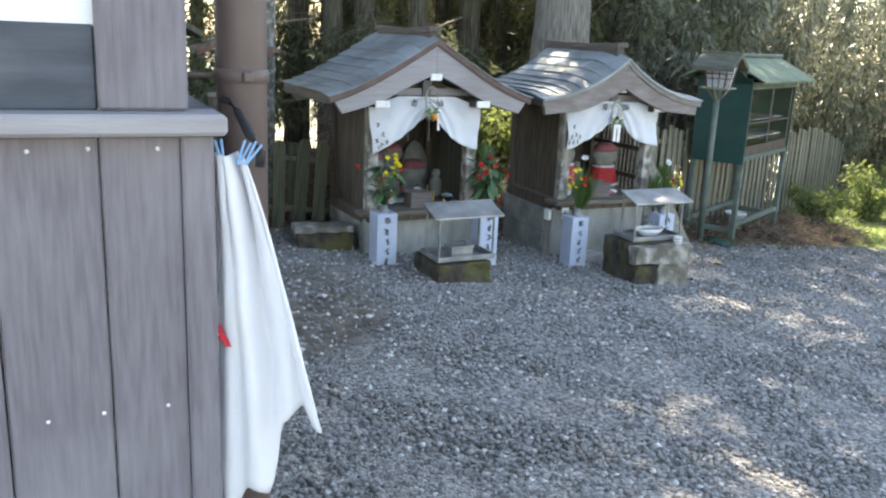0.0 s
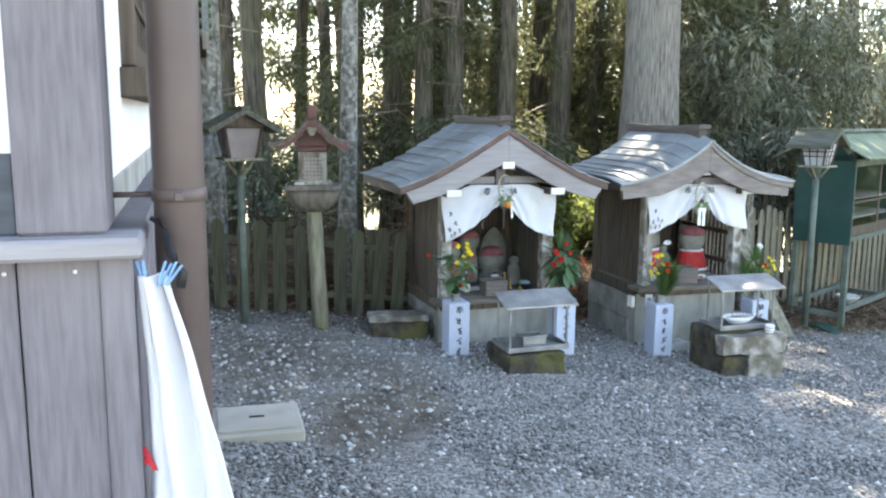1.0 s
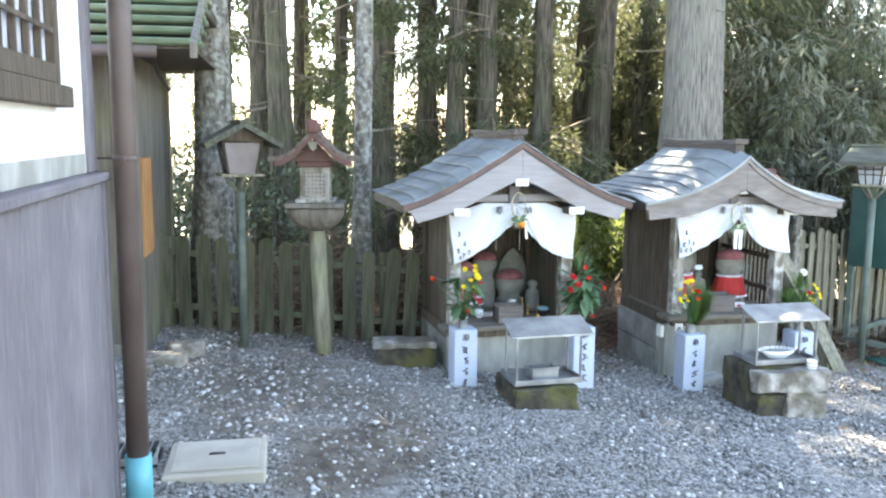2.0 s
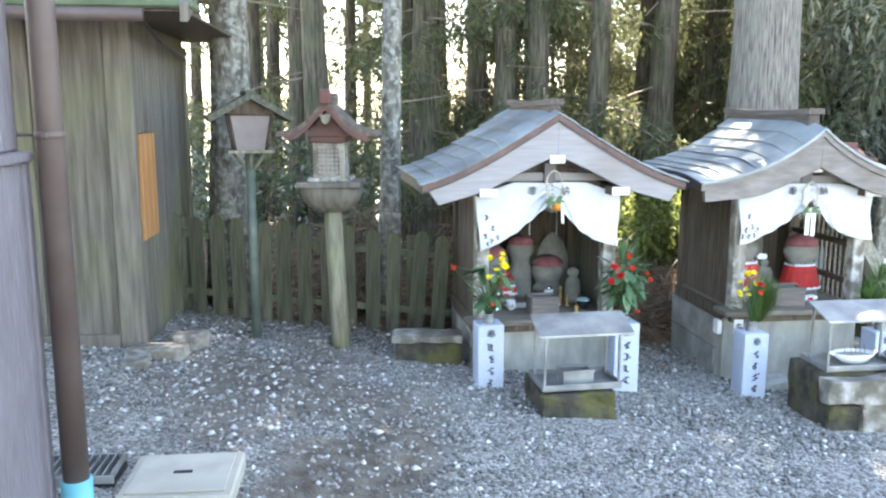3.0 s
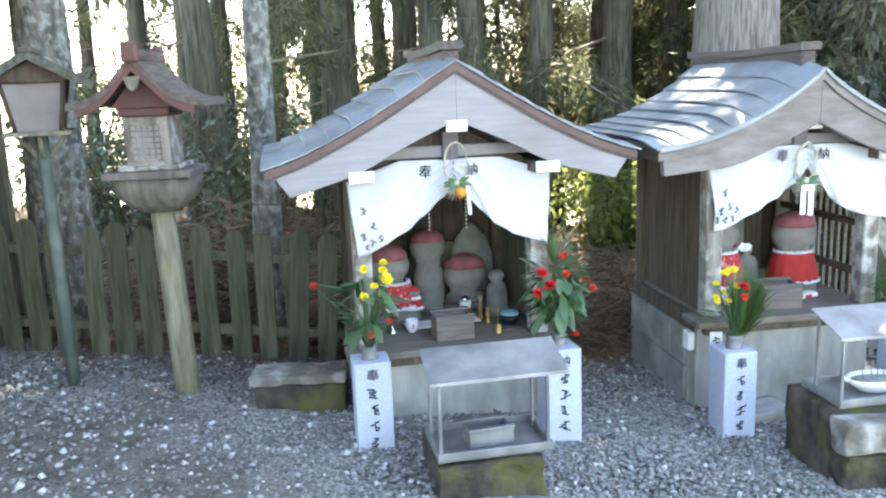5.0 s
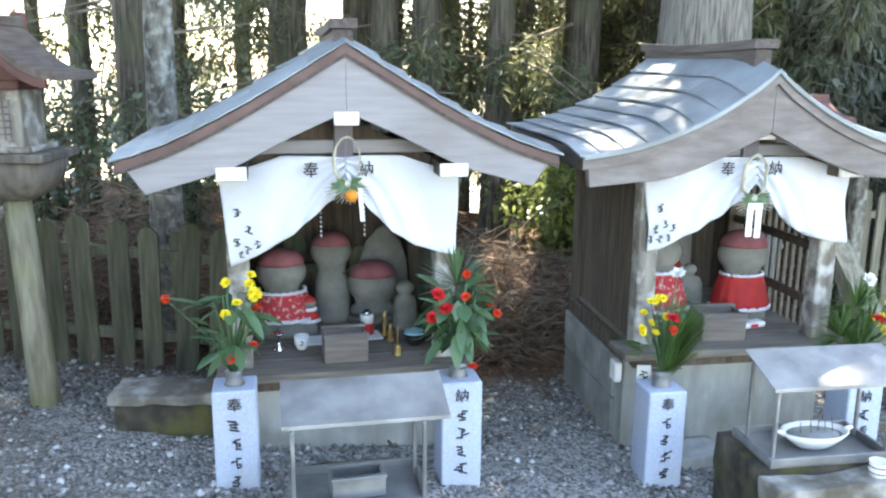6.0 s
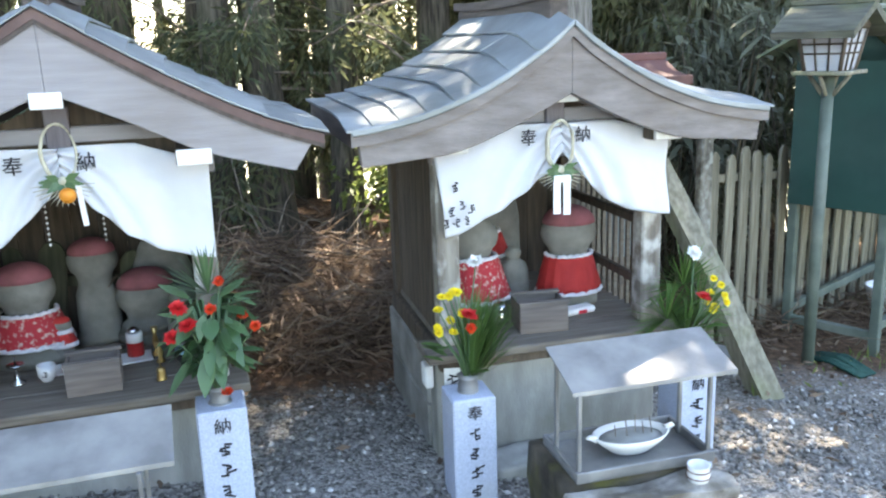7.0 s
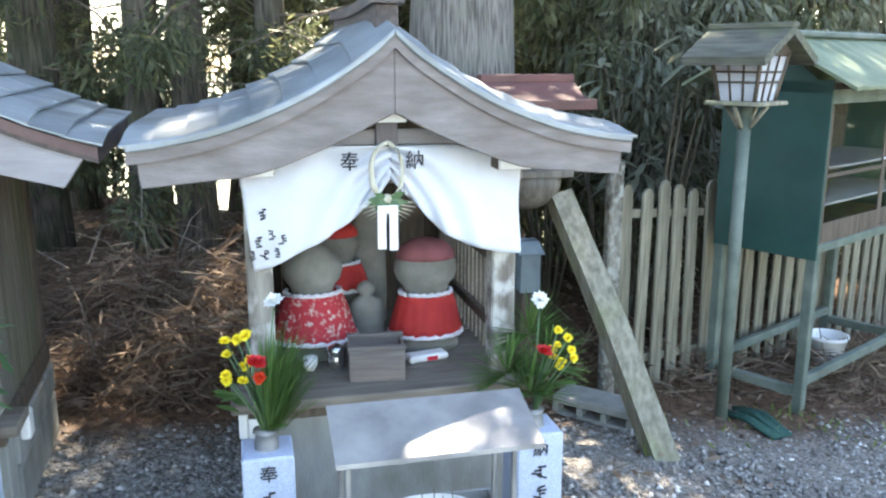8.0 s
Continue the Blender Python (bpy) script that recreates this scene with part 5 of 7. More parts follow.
statue(B_FRAME @ pose(0.03, 0.80, FB), 0.52, 0.06, 0.075, "slender dark stone tablet", True)


# ---- small offerings ----
M_CHINA = material("white_china", (0.78, 0.78, 0.77), 0.2, color2=(0.72, 0.72, 0.71), scale=10, bump=0, spec=0.6)
M_TIN_RED = material("red_tin", (0.42, 0.03, 0.03), 0.35, color2=(0.36, 0.02, 0.02), bump=0)
M_BRASS = material("brass", (0.55, 0.40, 0.17), 0.35, 0.9, color2=(0.40, 0.28, 0.11), scale=20, bump=0.05)
M_CHROME = material("bright_steel", (0.62, 0.62, 0.63), 0.2, 0.95, color2=(0.5, 0.5, 0.51), scale=10, bump=0)


def cup(m, label, r=0.026, h=0.052, mark=True):
    c = thing("tea_cup", m, label, "cup", "tea cups")
    part("cup_body", lathe([(r * 0.6, 0), (r * 0.65, 0.004), (r * 0.95, h * 0.35), (r, h), (r * 0.88, h - 0.002), (r * 0.8, h * 0.4), (0.002, 0.008)], M_CHINA, 18), c)
    if mark:
        part("printed_mark", brush_mark(0.018, 0.02, 8), c, "dark printed mark", m=pose(0, -r * 0.99, h * 0.55))
    return c


cup(A_FRAME @ pose(-0.172, 0.33, FA), "white china tea cup with a dark mark", 0.031, 0.058)
cup(B_FRAME @ pose(-0.245, 0.30, FB), "plain white china tea cup", 0.026, 0.045, False)
cs = thing("candlestick", A_FRAME @ pose(-0.265, 0.33, FA), "bright steel candlestick with a flared dish", "candlestick")
part("stand", lathe([(0.024, 0), (0.026, 0.006), (0.010, 0.020), (0.007, 0.05), (0.018, 0.062), (0.030, 0.07), (0.028, 0.074), (0.004, 0.07), (0.003, 0.10)], M_CHROME, 16), cs)
tin = thing("tin_can", A_FRAME @ pose(0.112, 0.46, FA), "red and white tin can", "can")
part("can_body", lathe([(0.028, 0), (0.030, 0.003), (0.030, 0.055), (0.030, 0.056)], M_TIN_RED, 18), tin)
part("can_band", lathe([(0.0302, 0.058), (0.0302, 0.088), (0.028, 0.092)], M_CHINA, 18), tin, "white upper band")
part("can_lid", lathe([(0.022, 0.092), (0.022, 0.105), (0.008, 0.115), (0.002, 0.116)], M_CHROME, 16), tin)
tray = thing("paper_tray", A_FRAME @ pose(-0.02, 0.42, FA, 0, 0, 6), "white paper sheet and tray of offerings", "tray")
part("sheet", box((-0.17, -0.05, 0.0), (0.19, 0.06, 0.006), M_WHITE_PAINT, 0.002), tray)
thing("mandarin", A_FRAME @ pose(0.015, 0.40, FA + 0.03), "small orange fruit on white paper", "fruit",
      me=lathe([(0.001, -0.024), (0.016, -0.02), (0.026, -0.006), (0.026, 0.004), (0.016, 0.018), (0.003, 0.021)], material("mandarin_peel", (0.68, 0.20, 0.04), 0.45, color2=(0.58, 0.13, 0.03), scale=20, bump=0.1, fine=300), 16, "mandarin"))
bell = thing("bell_stand", A_FRAME @ pose(0.205, 0.185, FA), "small brass bell on a thin rod", "bell")
part("bell_body", lathe([(0.017, 0), (0.018, 0.005), (0.014, 0.01), (0.017, 0.018), (0.014, 0.024), (0.016, 0.032), (0.013, 0.042), (0.003, 0.046)], M_BRASS, 14), bell)
part("rod", tube([(0, 0, 0.045), (0.002, 0, 0.12)], [0.003, 0.002], M_BRASS, 6), bell)
thing("bowl", A_FRAME @ pose(0.295, 0.30, FA), "small black bowl with a folded blue cloth", "bowl",
      me=lathe([(0.022, 0), (0.024, 0.006), (0.044, 0.03), (0.046, 0.045), (0.042, 0.044), (0.02, 0.016), (0.002, 0.014)], M_DARK, 18, "bowl"))
cl = thing("folded_cloth", A_FRAME @ pose(0.295, 0.31, FA + 0.044), "crumpled light blue cloth in a bowl", "cloth")
part("cloth", lathe([(0.03, 0), (0.045, 0.004), (0.038, 0.016), (0.03, 0.012), (0.02, 0.022), (0.004, 0.02)], material("light_blue_cloth", (0.35, 0.60, 0.66), 0.9, color2=(0.26, 0.48, 0.55), scale=20, bump=0.3), 14), cl)
for k, (x, y, h) in enumerate([(0.185, 0.44, 0.11), (0.20, 0.36, 0.075)]):
    v = thing("brass_vase", A_FRAME @ pose(x, y, FA), "slim brass vase on the shelf", "vase", "brass vases")
    part("vase_body", lathe([(0.014, 0), (0.016, 0.004), (0.007, 0.02), (0.012, h * 0.5), (0.006, h * 0.75), (0.012, h)], M_BRASS, 14), v)
kt = thing("steel_cup", B_FRAME @ pose(-0.155, 0.30, FB), "bright steel water cup with a lid", "cup")
part("body", lathe([(0.026, 0), (0.032, 0.006), (0.032, 0.045), (0.028, 0.05), (0.034, 0.056), (0.030, 0.075), (0.012, 0.085), (0.004, 0.09)], M_CHROME, 18), kt)
pk = thing("snack_packet", B_FRAME @ pose(0.165, 0.31, FB, 0, 0, 12), "white and red wrapped packet lying on the shelf", "packet")
part("wrapper", box((-0.075, -0.03, 0), (0.075, 0.03, 0.026), M_WHITE_PAINT, 0.008), pk)
part("printed_patch", box((-0.01, -0.0315, 0.005), (0.03, -0.0305, 0.02), M_RED_INK, 0), pk, "red printed patch")
# thin chains of beads hanging in the first shrine
for k, x in enumerate((-0.085, 0.085)):
    ch = thing("bead_string", A_FRAME @ pose(x, 0.24, 0.80), "thin string of pale beads hanging from the beam", "beads", "hanging bead strings")
    part("cord", tube([(0, 0, 0.27), (0, 0, 0.0)], [0.0012, 0.0012], M_WOOD_POST, 5), ch)
    for i in range(8):
        part("bead", lathe([(0.001, -0.005), (0.005, 0), (0.001, 0.005)], M_CHINA, 8), ch, m=pose(0, 0, 0.01 + i * 0.018))
# electric fittings on the block walls
for fr, x, y, z in ((B_FRAME, -0.475, 0.22, 0.20), (A_FRAME, 0.46, 0.30, 0.22)):
    j = thing("junction_box", fr @ pose(x, y, z), "small white plastic box fixed to the shrine wall", "box", "junction boxes")
    part("cover", box((-0.016, -0.035, -0.045), (0.016, 0.035, 0.045), M_WHITE_PAINT, 0.006), j)
lb = thing("paper_notice", B_FRAME @ pose(-0.43, 0.03, 0.245, 0, 0, -10), "small white paper notice by the flowers", "notice")
part("sheet", box((-0.028, 0.0, -0.045), (0.028, 0.003, 0.045), M_WHITE_PAINT, 0.0), lb)
part("printed_line", brush_mark(0.03, 0.04, 5), lb, m=pose(0, -0.001, 0.0))

# boat-shaped incense bowl with ash and sticks, and a round cup
ib = thing("incense_bowl", B_FRAME @ pose(-0.01, -0.495, 0.167), "white boat-shaped incense bowl full of ash", "bowl")
part("bowl_body", lathe([(0.06, 0), (0.07, 0.006), (0.105, 0.035), (0.125, 0.058), (0.119, 0.060), (0.10, 0.042), (0.002, 0.040)], M_CHINA, 28, "bowl", (1.0, 0.62)), ib)
part("ash", lathe([(0.104, 0.044), (0.06, 0.050), (0.002, 0.052)], M_CONCRETE, 24, "ash", (1.0, 0.62)), ib, "grey incense ash")
for k, x in enumerate((-0.05, -0.015, 0.02, 0.04, 0.07)):
    part("incense_stick", tube([(x, 0.01 * math.sin(k * 4), 0.045), (x + 0.006 * math.sin(k * 3), 0.01, 0.085 + 0.012 * (k % 3))], [0.0016, 0.0016], M_TWIG, 5), ib)
for sg in (-1, 1):
    part("bowl_lip", tube([(sg * 0.115, 0, 0.052), (sg * 0.138, 0, 0.062), (sg * 0.148, 0, 0.058)], [0.012, 0.008, 0.003], M_CHINA, 8), ib)
rc = thing("ceramic_pot", B_FRAME @ pose(0.105, -0.69, 0.143), "small cream ceramic pot with red bands", "pot")
part("pot_body", lathe([(0.024, 0), (0.030, 0.006), (0.034, 0.028), (0.031, 0.048), (0.034, 0.054), (0.028, 0.053), (0.026, 0.02), (0.002, 0.018)], M_CHINA, 20), rc)
for z in (0.018, 0.038):
    part("red_band", tube([(0.0325 * math.cos(a), 0.0325 * math.sin(a), z) for a in [k * 0.2618 for k in range(25)]], [0.0022] * 25, M_RED_ROOF, 6), rc)

# stone bench beside the first shrine, slab before the second, hollow block
for fr, x, y, rz, lo, hi, mat, name, label, cat in (
        (A_FRAME, -0.70, 0.30, -9, (-0.20, -0.07, -0.10), (0.20, 0.10, 0.135), M_MOSS_STONE, "kerb_stone", "dark mossy kerb stone beside the shrine", "stone"),
        (A_FRAME, -0.71, 0.31, -9, (-0.215, -0.085, 0.128), (0.215, 0.12, 0.165), M_PALE_STONE, "stone_slab", "flat pale stone slab on a kerb stone", "stone"),
        (B_FRAME, -0.17, 0.07, 4, (-0.12, -0.08, -0.04), (0.12, 0.09, 0.05), M_CONCRETE, "concrete_slab", "small grey concrete slab before the shrine", "slab")):
    w = fr @ Vector((x, y, 0))
    thing(name, Matrix.Translation((w.x, w.y, ground_z(w.x, w.y))) @ fr.to_3x3().to_4x4() @ pose(0, 0, 0, 0, 0, rz), label, cat, me=rough_stone(lo, hi, mat, x, 0.012, 6, name))
hb = thing("hollow_block", pose(2.0, 8.02, ground_z(2.0, 8.02), 0, 0, -22), "grey hollow concrete block lying on the soil", "block")
part("top_face", box((-0.2, -0.09, 0.06), (0.2, 0.09, 0.10), M_BLOCK, 0.006), hb)
part("bottom_face", box((-0.2, -0.09, -0.01), (0.2, 0.09, 0.018), M_BLOCK, 0.004), hb)
for x in (-0.2, -0.075, 0.045, 0.17):
    part("web", box((x, -0.088, 0.0185), (x + 0.03, 0.088, 0.0595), M_BLOCK, 0.003), hb)

# ---- drain cover and grating by the hall ----
dz = ground_z(-1.09, 3.745)
dc = thing("drain_cover", pose(-1.095, 3.745, dz, 0, 0, 24), "square beige concrete drain cover with a lifting slot", "drain cover")
M_BEIGE = material("beige_concrete", (0.44, 0.41, 0.35), 0.85, color2=(0.34, 0.31, 0.265), scale=6, bump=0.12, fine=90, stain=(0.27, 0.25, 0.20), stain_scale=3)
part("frame", box((-0.21, -0.20, -0.05), (0.21, 0.20, 0.046), M_BEIGE, 0.008), dc)
part("lid", box((-0.18, -0.165, 0.047), (0.18, 0.165, 0.056), M_BEIGE, 0.004), dc)
# black plate on the lid, the slot's inner shade given as colour
part("slot", box((-0.035, -0.012, 0.0565), (0.035, 0.012, 0.058), M_DARK, 0.001), dc)
gz = ground_z(-1.5, 3.62)
gt = thing("drain_grate", pose(-1.50, 3.62, gz + 0.01, 0, 0, 24), "galvanised steel drain grating", "grate")
for i in range(12):
    part("bar", box((-0.17 + i * 0.03, -0.10, 0), (-0.163 + i * 0.03, 0.10, 0.03), M_STEEL, 0.001), gt)
for y in (-0.107, 0.1):
    part("rim", box((-0.18, y, 0), (0.18, y + 0.008, 0.032), M_STEEL, 0.001), gt)
# solid black block gives the darkness of the hollow below the bars
part("pit", box((-0.175, -0.098, -0.05), (0.175, 0.098, -0.002), M_DARK, 0.001), gt, "black block in place of the pit's shade")


# ---- lamps on poles ----
def pole_lamp(at, pole_h, rz, size, label, panel, lean=(0, 0), open_front=False):
    """A gabled wooden lamp case on a pole; local x is the ridge's direction and one gable end."""
    x, y = at
    gz = ground_z(x, y)
    p = thing("pole_lamp", pose(x, y, gz, lean[0], lean[1], rz), label, "lamp", "pole lamps")
    part("pole", tube([(0, 0, -0.05), (0, 0, pole_h)], [0.030, 0.029], M_GREEN_POLE, 14), p, "pale green painted pole")
    for a in (0, 90, 180, 270):
        part("bracket", tube([(0.025, 0, pole_h - 0.10), (0.10, 0, pole_h - 0.005)], [0.012, 0.010], M_LICHEN, 6), p, m=pose(0, 0, 0, 0, 0, a))
    b, t, h = size * 0.36, size * 0.5, size * 0.85
    z0 = pole_h
    part("base_board", box((-size * 0.55, -size * 0.55, z0), (size * 0.55, size * 0.55, z0 + 0.018), M_LICHEN, 0.003), p)
    z0 += 0.019
    for sx in (-1, 1):
        for sy in (-1, 1):
            part("corner_post", tube([(sx * b, sy * b, z0), (sx * t, sy * t, z0 + h)], [0.010, 0.010], M_WOOD_BROWN, 5), p)
    for a in (0, 90, 180, 270):
        v = [(b - 0.004, -b, z0), (b - 0.004, b, z0), (t - 0.004, t, z0 + h), (t - 0.004, -t, z0 + h), (b - 0.010, -b, z0), (b - 0.010, b, z0), (t - 0.010, t, z0 + h), (t - 0.010, -t, z0 + h)]
        f = [(0, 1, 2, 3), (7, 6, 5, 4), (0, 4, 5, 1), (3, 2, 6, 7), (1, 5, 6, 2), (0, 3, 7, 4)]
        side = part("panel", mesh_of("panel", v, f, panel), p, "pale lamp panel", m=pose(0, 0, 0, 0, 0, a))
        if open_front:
            continue
        for k in (-0.33, 0.33):
            part("lattice_bar", tube([(b, k * b, z0), (t, k * t, z0 + h)], [0.005, 0.005], M_WOOD_BROWN, 5), side)
        for k in (0.4, 0.62):
            w = b + (t - b) * k
            part("lattice_bar", tube([(w, -w, z0 + h * k), (w, w, z0 + h * k)], [0.005, 0.005], M_WOOD_BROWN, 5), side)
    for a in (0, 90, 180, 270):
        part("head_rail", tube([(t, -t, z0 + h), (t, t, z0 + h)], [0.011, 0.011], M_WOOD_BROWN, 6), p, m=pose(0, 0, 0, 0, 0, a))
    ze, zr, ov, ln = z0 + h - 0.015, z0 + h + size * 0.50, size * 1.0, size * 0.82
    for sg in (1, -1):
        v = [(-ln, 0, zr), (ln, 0, zr), (ln, sg * ov, ze), (-ln, sg * ov, ze), (-ln, 0, zr - 0.040), (ln, 0, zr - 0.040), (ln, sg * (ov - 0.012), ze - 0.034), (-ln, sg * (ov - 0.012), ze - 0.034)]
        f = [(0, 1, 2, 3), (7, 6, 5, 4), (0, 4, 5, 1), (3, 2, 6, 7), (1, 5, 6, 2), (0, 3, 7, 4)]
        bm = bmesh.new()
        vs = [bm.verts.new(q) for q in v]
        for q in f:
            bm.faces.new([vs[i] for i in q])
        part("roof_slope", finish(bm, "roof_slope", M_LAMP_ROOF), p, "mossy board roof")
        part("gable_panel", prism([(-t * 1.2, z0 + h + 0.004), (t * 1.2, z0 + h + 0.004), (0, zr - 0.045)], -0.006, 0.006, M_WOOD_BROWN), p, m=pose(sg * (t + 0.006), 0, 0, 0, 0, 90))
        part("batten", box((-ln - 0.004, -0.03, zr - 0.012), (ln + 0.004, 0.03, zr + 0.012), M_LAMP_ROOF, 0.004), p) if sg > 0 else None
    return p


pole_lamp((-1.965, 5.76), 1.185, -54, 0.255, "weathered pole lamp with a torn paper panel", M_PAPER, open_front=True)
pole_lamp((2.585, 8.215), 1.515, -37, 0.238, "wooden pole lamp with white lattice panels and mossy roof", M_FROST)


# ---- wooden lantern shrines with red roofs ----
def lantern_shrine(at, z_foot, rz, dz, post_to, label, post_top=(0, 0)):
    """A small lantern house with a red curved roof on a flared block; the post may lean."""
    x, y = at
    l = thing("lantern_shrine", pose(x, y, z_foot, 0, 0, rz), label, "lantern", "lantern shrines")
    zc = dz
    px, py = post_to
    tx, ty = post_top
    pm = part("post", tube([(px, py, -0.06), ((px + tx) * 0.5, (py + ty) * 0.5, zc * 0.5), (tx, ty, zc)], [0.080, 0.078, 0.075] if tx else [0.064, 0.058, 0.055], M_LICHEN, 4 if tx else 8, "post", 0.06), l, "worn timber post")
    if tx:
        pm.data.polygons.foreach_set("use_smooth", [False] * len(pm.data.polygons))
    # a bowl-like block: round below, squarer towards the table
    prof = [(0.070, -0.06), (0.105, -0.045), (0.142, -0.018), (0.172, 0.015), (0.188, 0.055), (0.192, 0.10)]
    v, f, n = [], [], 24
    for r, z in prof:
        for i in range(n):
            a = 2 * math.pi * i / n
            q = 1.0 / (abs(math.cos(a)) ** 3 + abs(math.sin(a)) ** 3) ** (1 / 3)
            v.append((r * q * math.cos(a), 0.82 * r * q * math.sin(a), zc + z))
    for k in range(len(prof) - 1):
        f += [(k * n + i, k * n + (i + 1) % n, (k + 1) * n + (i + 1) % n, (k + 1) * n + i) for i in range(n)]
    f += [tuple(range(n - 1, -1, -1)), tuple((len(prof) - 1) * n + i for i in range(n))]
    part("capital", mesh_of("capital", v, f, M_WOOD_SHED, True), l, "flared mossy block")
    part("table", box((-0.195, -0.17, zc + 0.101), (0.195, 0.17, zc + 0.135), M_WOOD_SHED, 0.005), l)
    z = zc + 0.136
    part("house", box((-0.098, -0.098, z), (0.098, 0.098, z + 0.235), M_WOOD_POST, 0.004), l, "pale wooden lantern house")
    part("plinth", box((-0.13, -0.13, z), (0.13, 0.13, z + 0.022), M_WOOD_POST, 0.004), l)
    grid = part("lattice", box((-0.066, -0.104, z + 0.045), (0.066, -0.0985, z + 0.20), M_PAPER, 0.0), l, "paper lattice window")
    for i in range(6):
        xx = -0.066 + i * 0.0255
        part("lattice_bar", box((xx - 0.003, -0.110, z + 0.04), (xx + 0.003, -0.1045, z + 0.205), M_WOOD_POST, 0), grid)
    for i in range(7):
        zz = z + 0.045 + i * 0.0255
        part("lattice_bar", box((-0.07, -0.1145, zz - 0.003), (0.07, -0.1105, zz + 0.003), M_WOOD_POST, 0), grid)
    part("bracket", box((-0.11, -0.12, z + 0.236), (0.11, 0.12, z + 0.275), M_RED_ROOF, 0.006), l)
    zr = z + 0.275
    prof = smooth_profile([(0, 0.215), (0.055, 0.160), (0.125, 0.088), (0.205, 0.042), (0.295, 0.028)])
    if tx:
        prof = smooth_profile([(0, 0.135), (0.06, 0.100), (0.13, 0.066), (0.20, 0.048), (0.25, 0.044)])
    for sg in (1, -1):
        part("roof_slope", roof_sheet([(a, b + zr) for a, b in prof], sg, 0.03, -0.23 if tx else -0.20, 0.23 if tx else 0.17, M_RED_ROOF if tx else M_RED_WORN), l, "red-brown curved roof")
        outl = [(sg * a, b + zr - 0.031) for a, b in prof[:-2]] + [(sg * a, b + zr - 0.062) for a, b in reversed(prof[:-2])]
        part("bargeboard", prism(outl, -0.205, -0.185, M_RED_ROOF), l)
    if tx:
        for sg in (1, -1):
            part("fascia", box((sg * 0.240 - 0.014, -0.245, zr + 0.0), (sg * 0.240 + 0.014, 0.245, zr + 0.046), M_RED_ROOF, 0.004), l)
        part("ridge", box((-0.03, -0.235, zr + 0.115), (0.03, 0.235, zr + 0.155), M_RED_ROOF, 0.006), l)
        return l
    part("pendant", prism([(-0.035, zr + 0.13), (0.035, zr + 0.13), (0.02, zr + 0.085), (0, zr + 0.07), (-0.02, zr + 0.085)], -0.212, -0.195, M_LICHEN), l)
    part("gable_panel", prism([(-0.13, zr), (0.13, zr), (0, zr + 0.15)], -0.13, -0.12, M_RED_ROOF), l)
    part("ridge", box((-0.026, -0.20, zr + 0.195), (0.026, 0.17, zr + 0.238), M_RED_WORN, 0.006), l)
    part("ridge_end", box((-0.034, -0.215, zr + 0.185), (0.034, -0.175, zr + 0.275), M_RED_ROOF, 0.01), l)
    part("ridge_end", box((-0.030, 0.145, zr + 0.185), (0.030, 0.18, zr + 0.258), M_RED_ROOF, 0.01), l)
    return l


lantern_shrine((-1.475, 5.895), 0.066, 17, 0.925, (0.045, -0.02), "mossy wooden lantern with a red-brown curved roof on a post")
lantern_shrine((1.60, 8.22), -0.285, -62, 1.03, (0.831, 0.351), "red-roofed wooden lantern on a leaning timber post", (0.10, 0.14))
M_BLUEISH = material("blue_grey_tin", (0.22, 0.28, 0.31), 0.5, 0.3, color2=(0.15, 0.19, 0.22), scale=8, bump=0.1)
sp = thing("fence_post", pose(2.03, 8.33, ground_z(2.03, 8.33), 0, 0, 30), "upright grey post flecked with white lichen", "post")
part("shaft", box((-0.036, -0.03, -0.05), (0.036, 0.03, 1.20), M_BARK_PALE, 0.008), sp)
ts = thing("tin_house", pose(1.60, 8.55, ground_z(1.60, 8.55) - 0.10, 0, 0, 20), "small blue-grey tin house on a stand", "box")
part("stand", box((-0.05, -0.05, -0.05), (0.05, 0.05, 0.55), M_WOOD_BROWN, 0.005), ts)
part("body", box((-0.055, -0.055, 0.551), (0.055, 0.055, 0.76), M_BLUEISH, 0.005), ts)
part("lid", box((-0.075, -0.075, 0.761), (0.075, 0.075, 0.83), M_BLUEISH, 0.004, taper=(0.6, 0.6)), ts)


# ---- green notice cabinet ----
CAB = (3.0, 8.46)
cz = ground_z(3.1, 8.7)
cab = thing("notice_cabinet", pose(CAB[0], CAB[1], cz, 0, 0, 52), "dark green notice cabinet with glazed doors on legs", "cabinet")
CW, CD = 1.40, 0.55
zb_, zt_ = 0.455 - cz, 1.225 - cz
for x in (0.0, CW - 0.05):
    for y in (0.0, CD - 0.05):
        part("leg", box((x, y, -0.05), (x + 0.05, y + 0.05, zb_), M_GREEN_POLE, 0.004), cab, "green painted leg")
for y in (0.004, CD - 0.046):
    part("rail", box((0.051, y, 0.16), (CW - 0.051, y + 0.04, 0.21), M_GREEN_POLE, 0.004), cab)
    part("rail", box((0.0, y, zb_ + 0.001), (CW, y + 0.04, zb_ + 0.045), M_GREEN_POLE, 0.004), cab)
for x in (0.004, CW - 0.046):
    part("rail", box((x, 0.052, 0.10), (x + 0.04, CD - 0.052, 0.15), M_GREEN_POLE, 0.004), cab)
part("side_panel", box((-0.006, -0.004, zb_ - 0.03), (0.012, CD + 0.004, zt_ + 0.06), M_GREEN_PAINT, 0.003), cab, "dark green side panel")
part("side_panel", box((CW - 0.012, -0.004, zb_ - 0.03), (CW + 0.006, CD + 0.004, zt_ + 0.06), M_GREEN_PAINT, 0.003), cab)
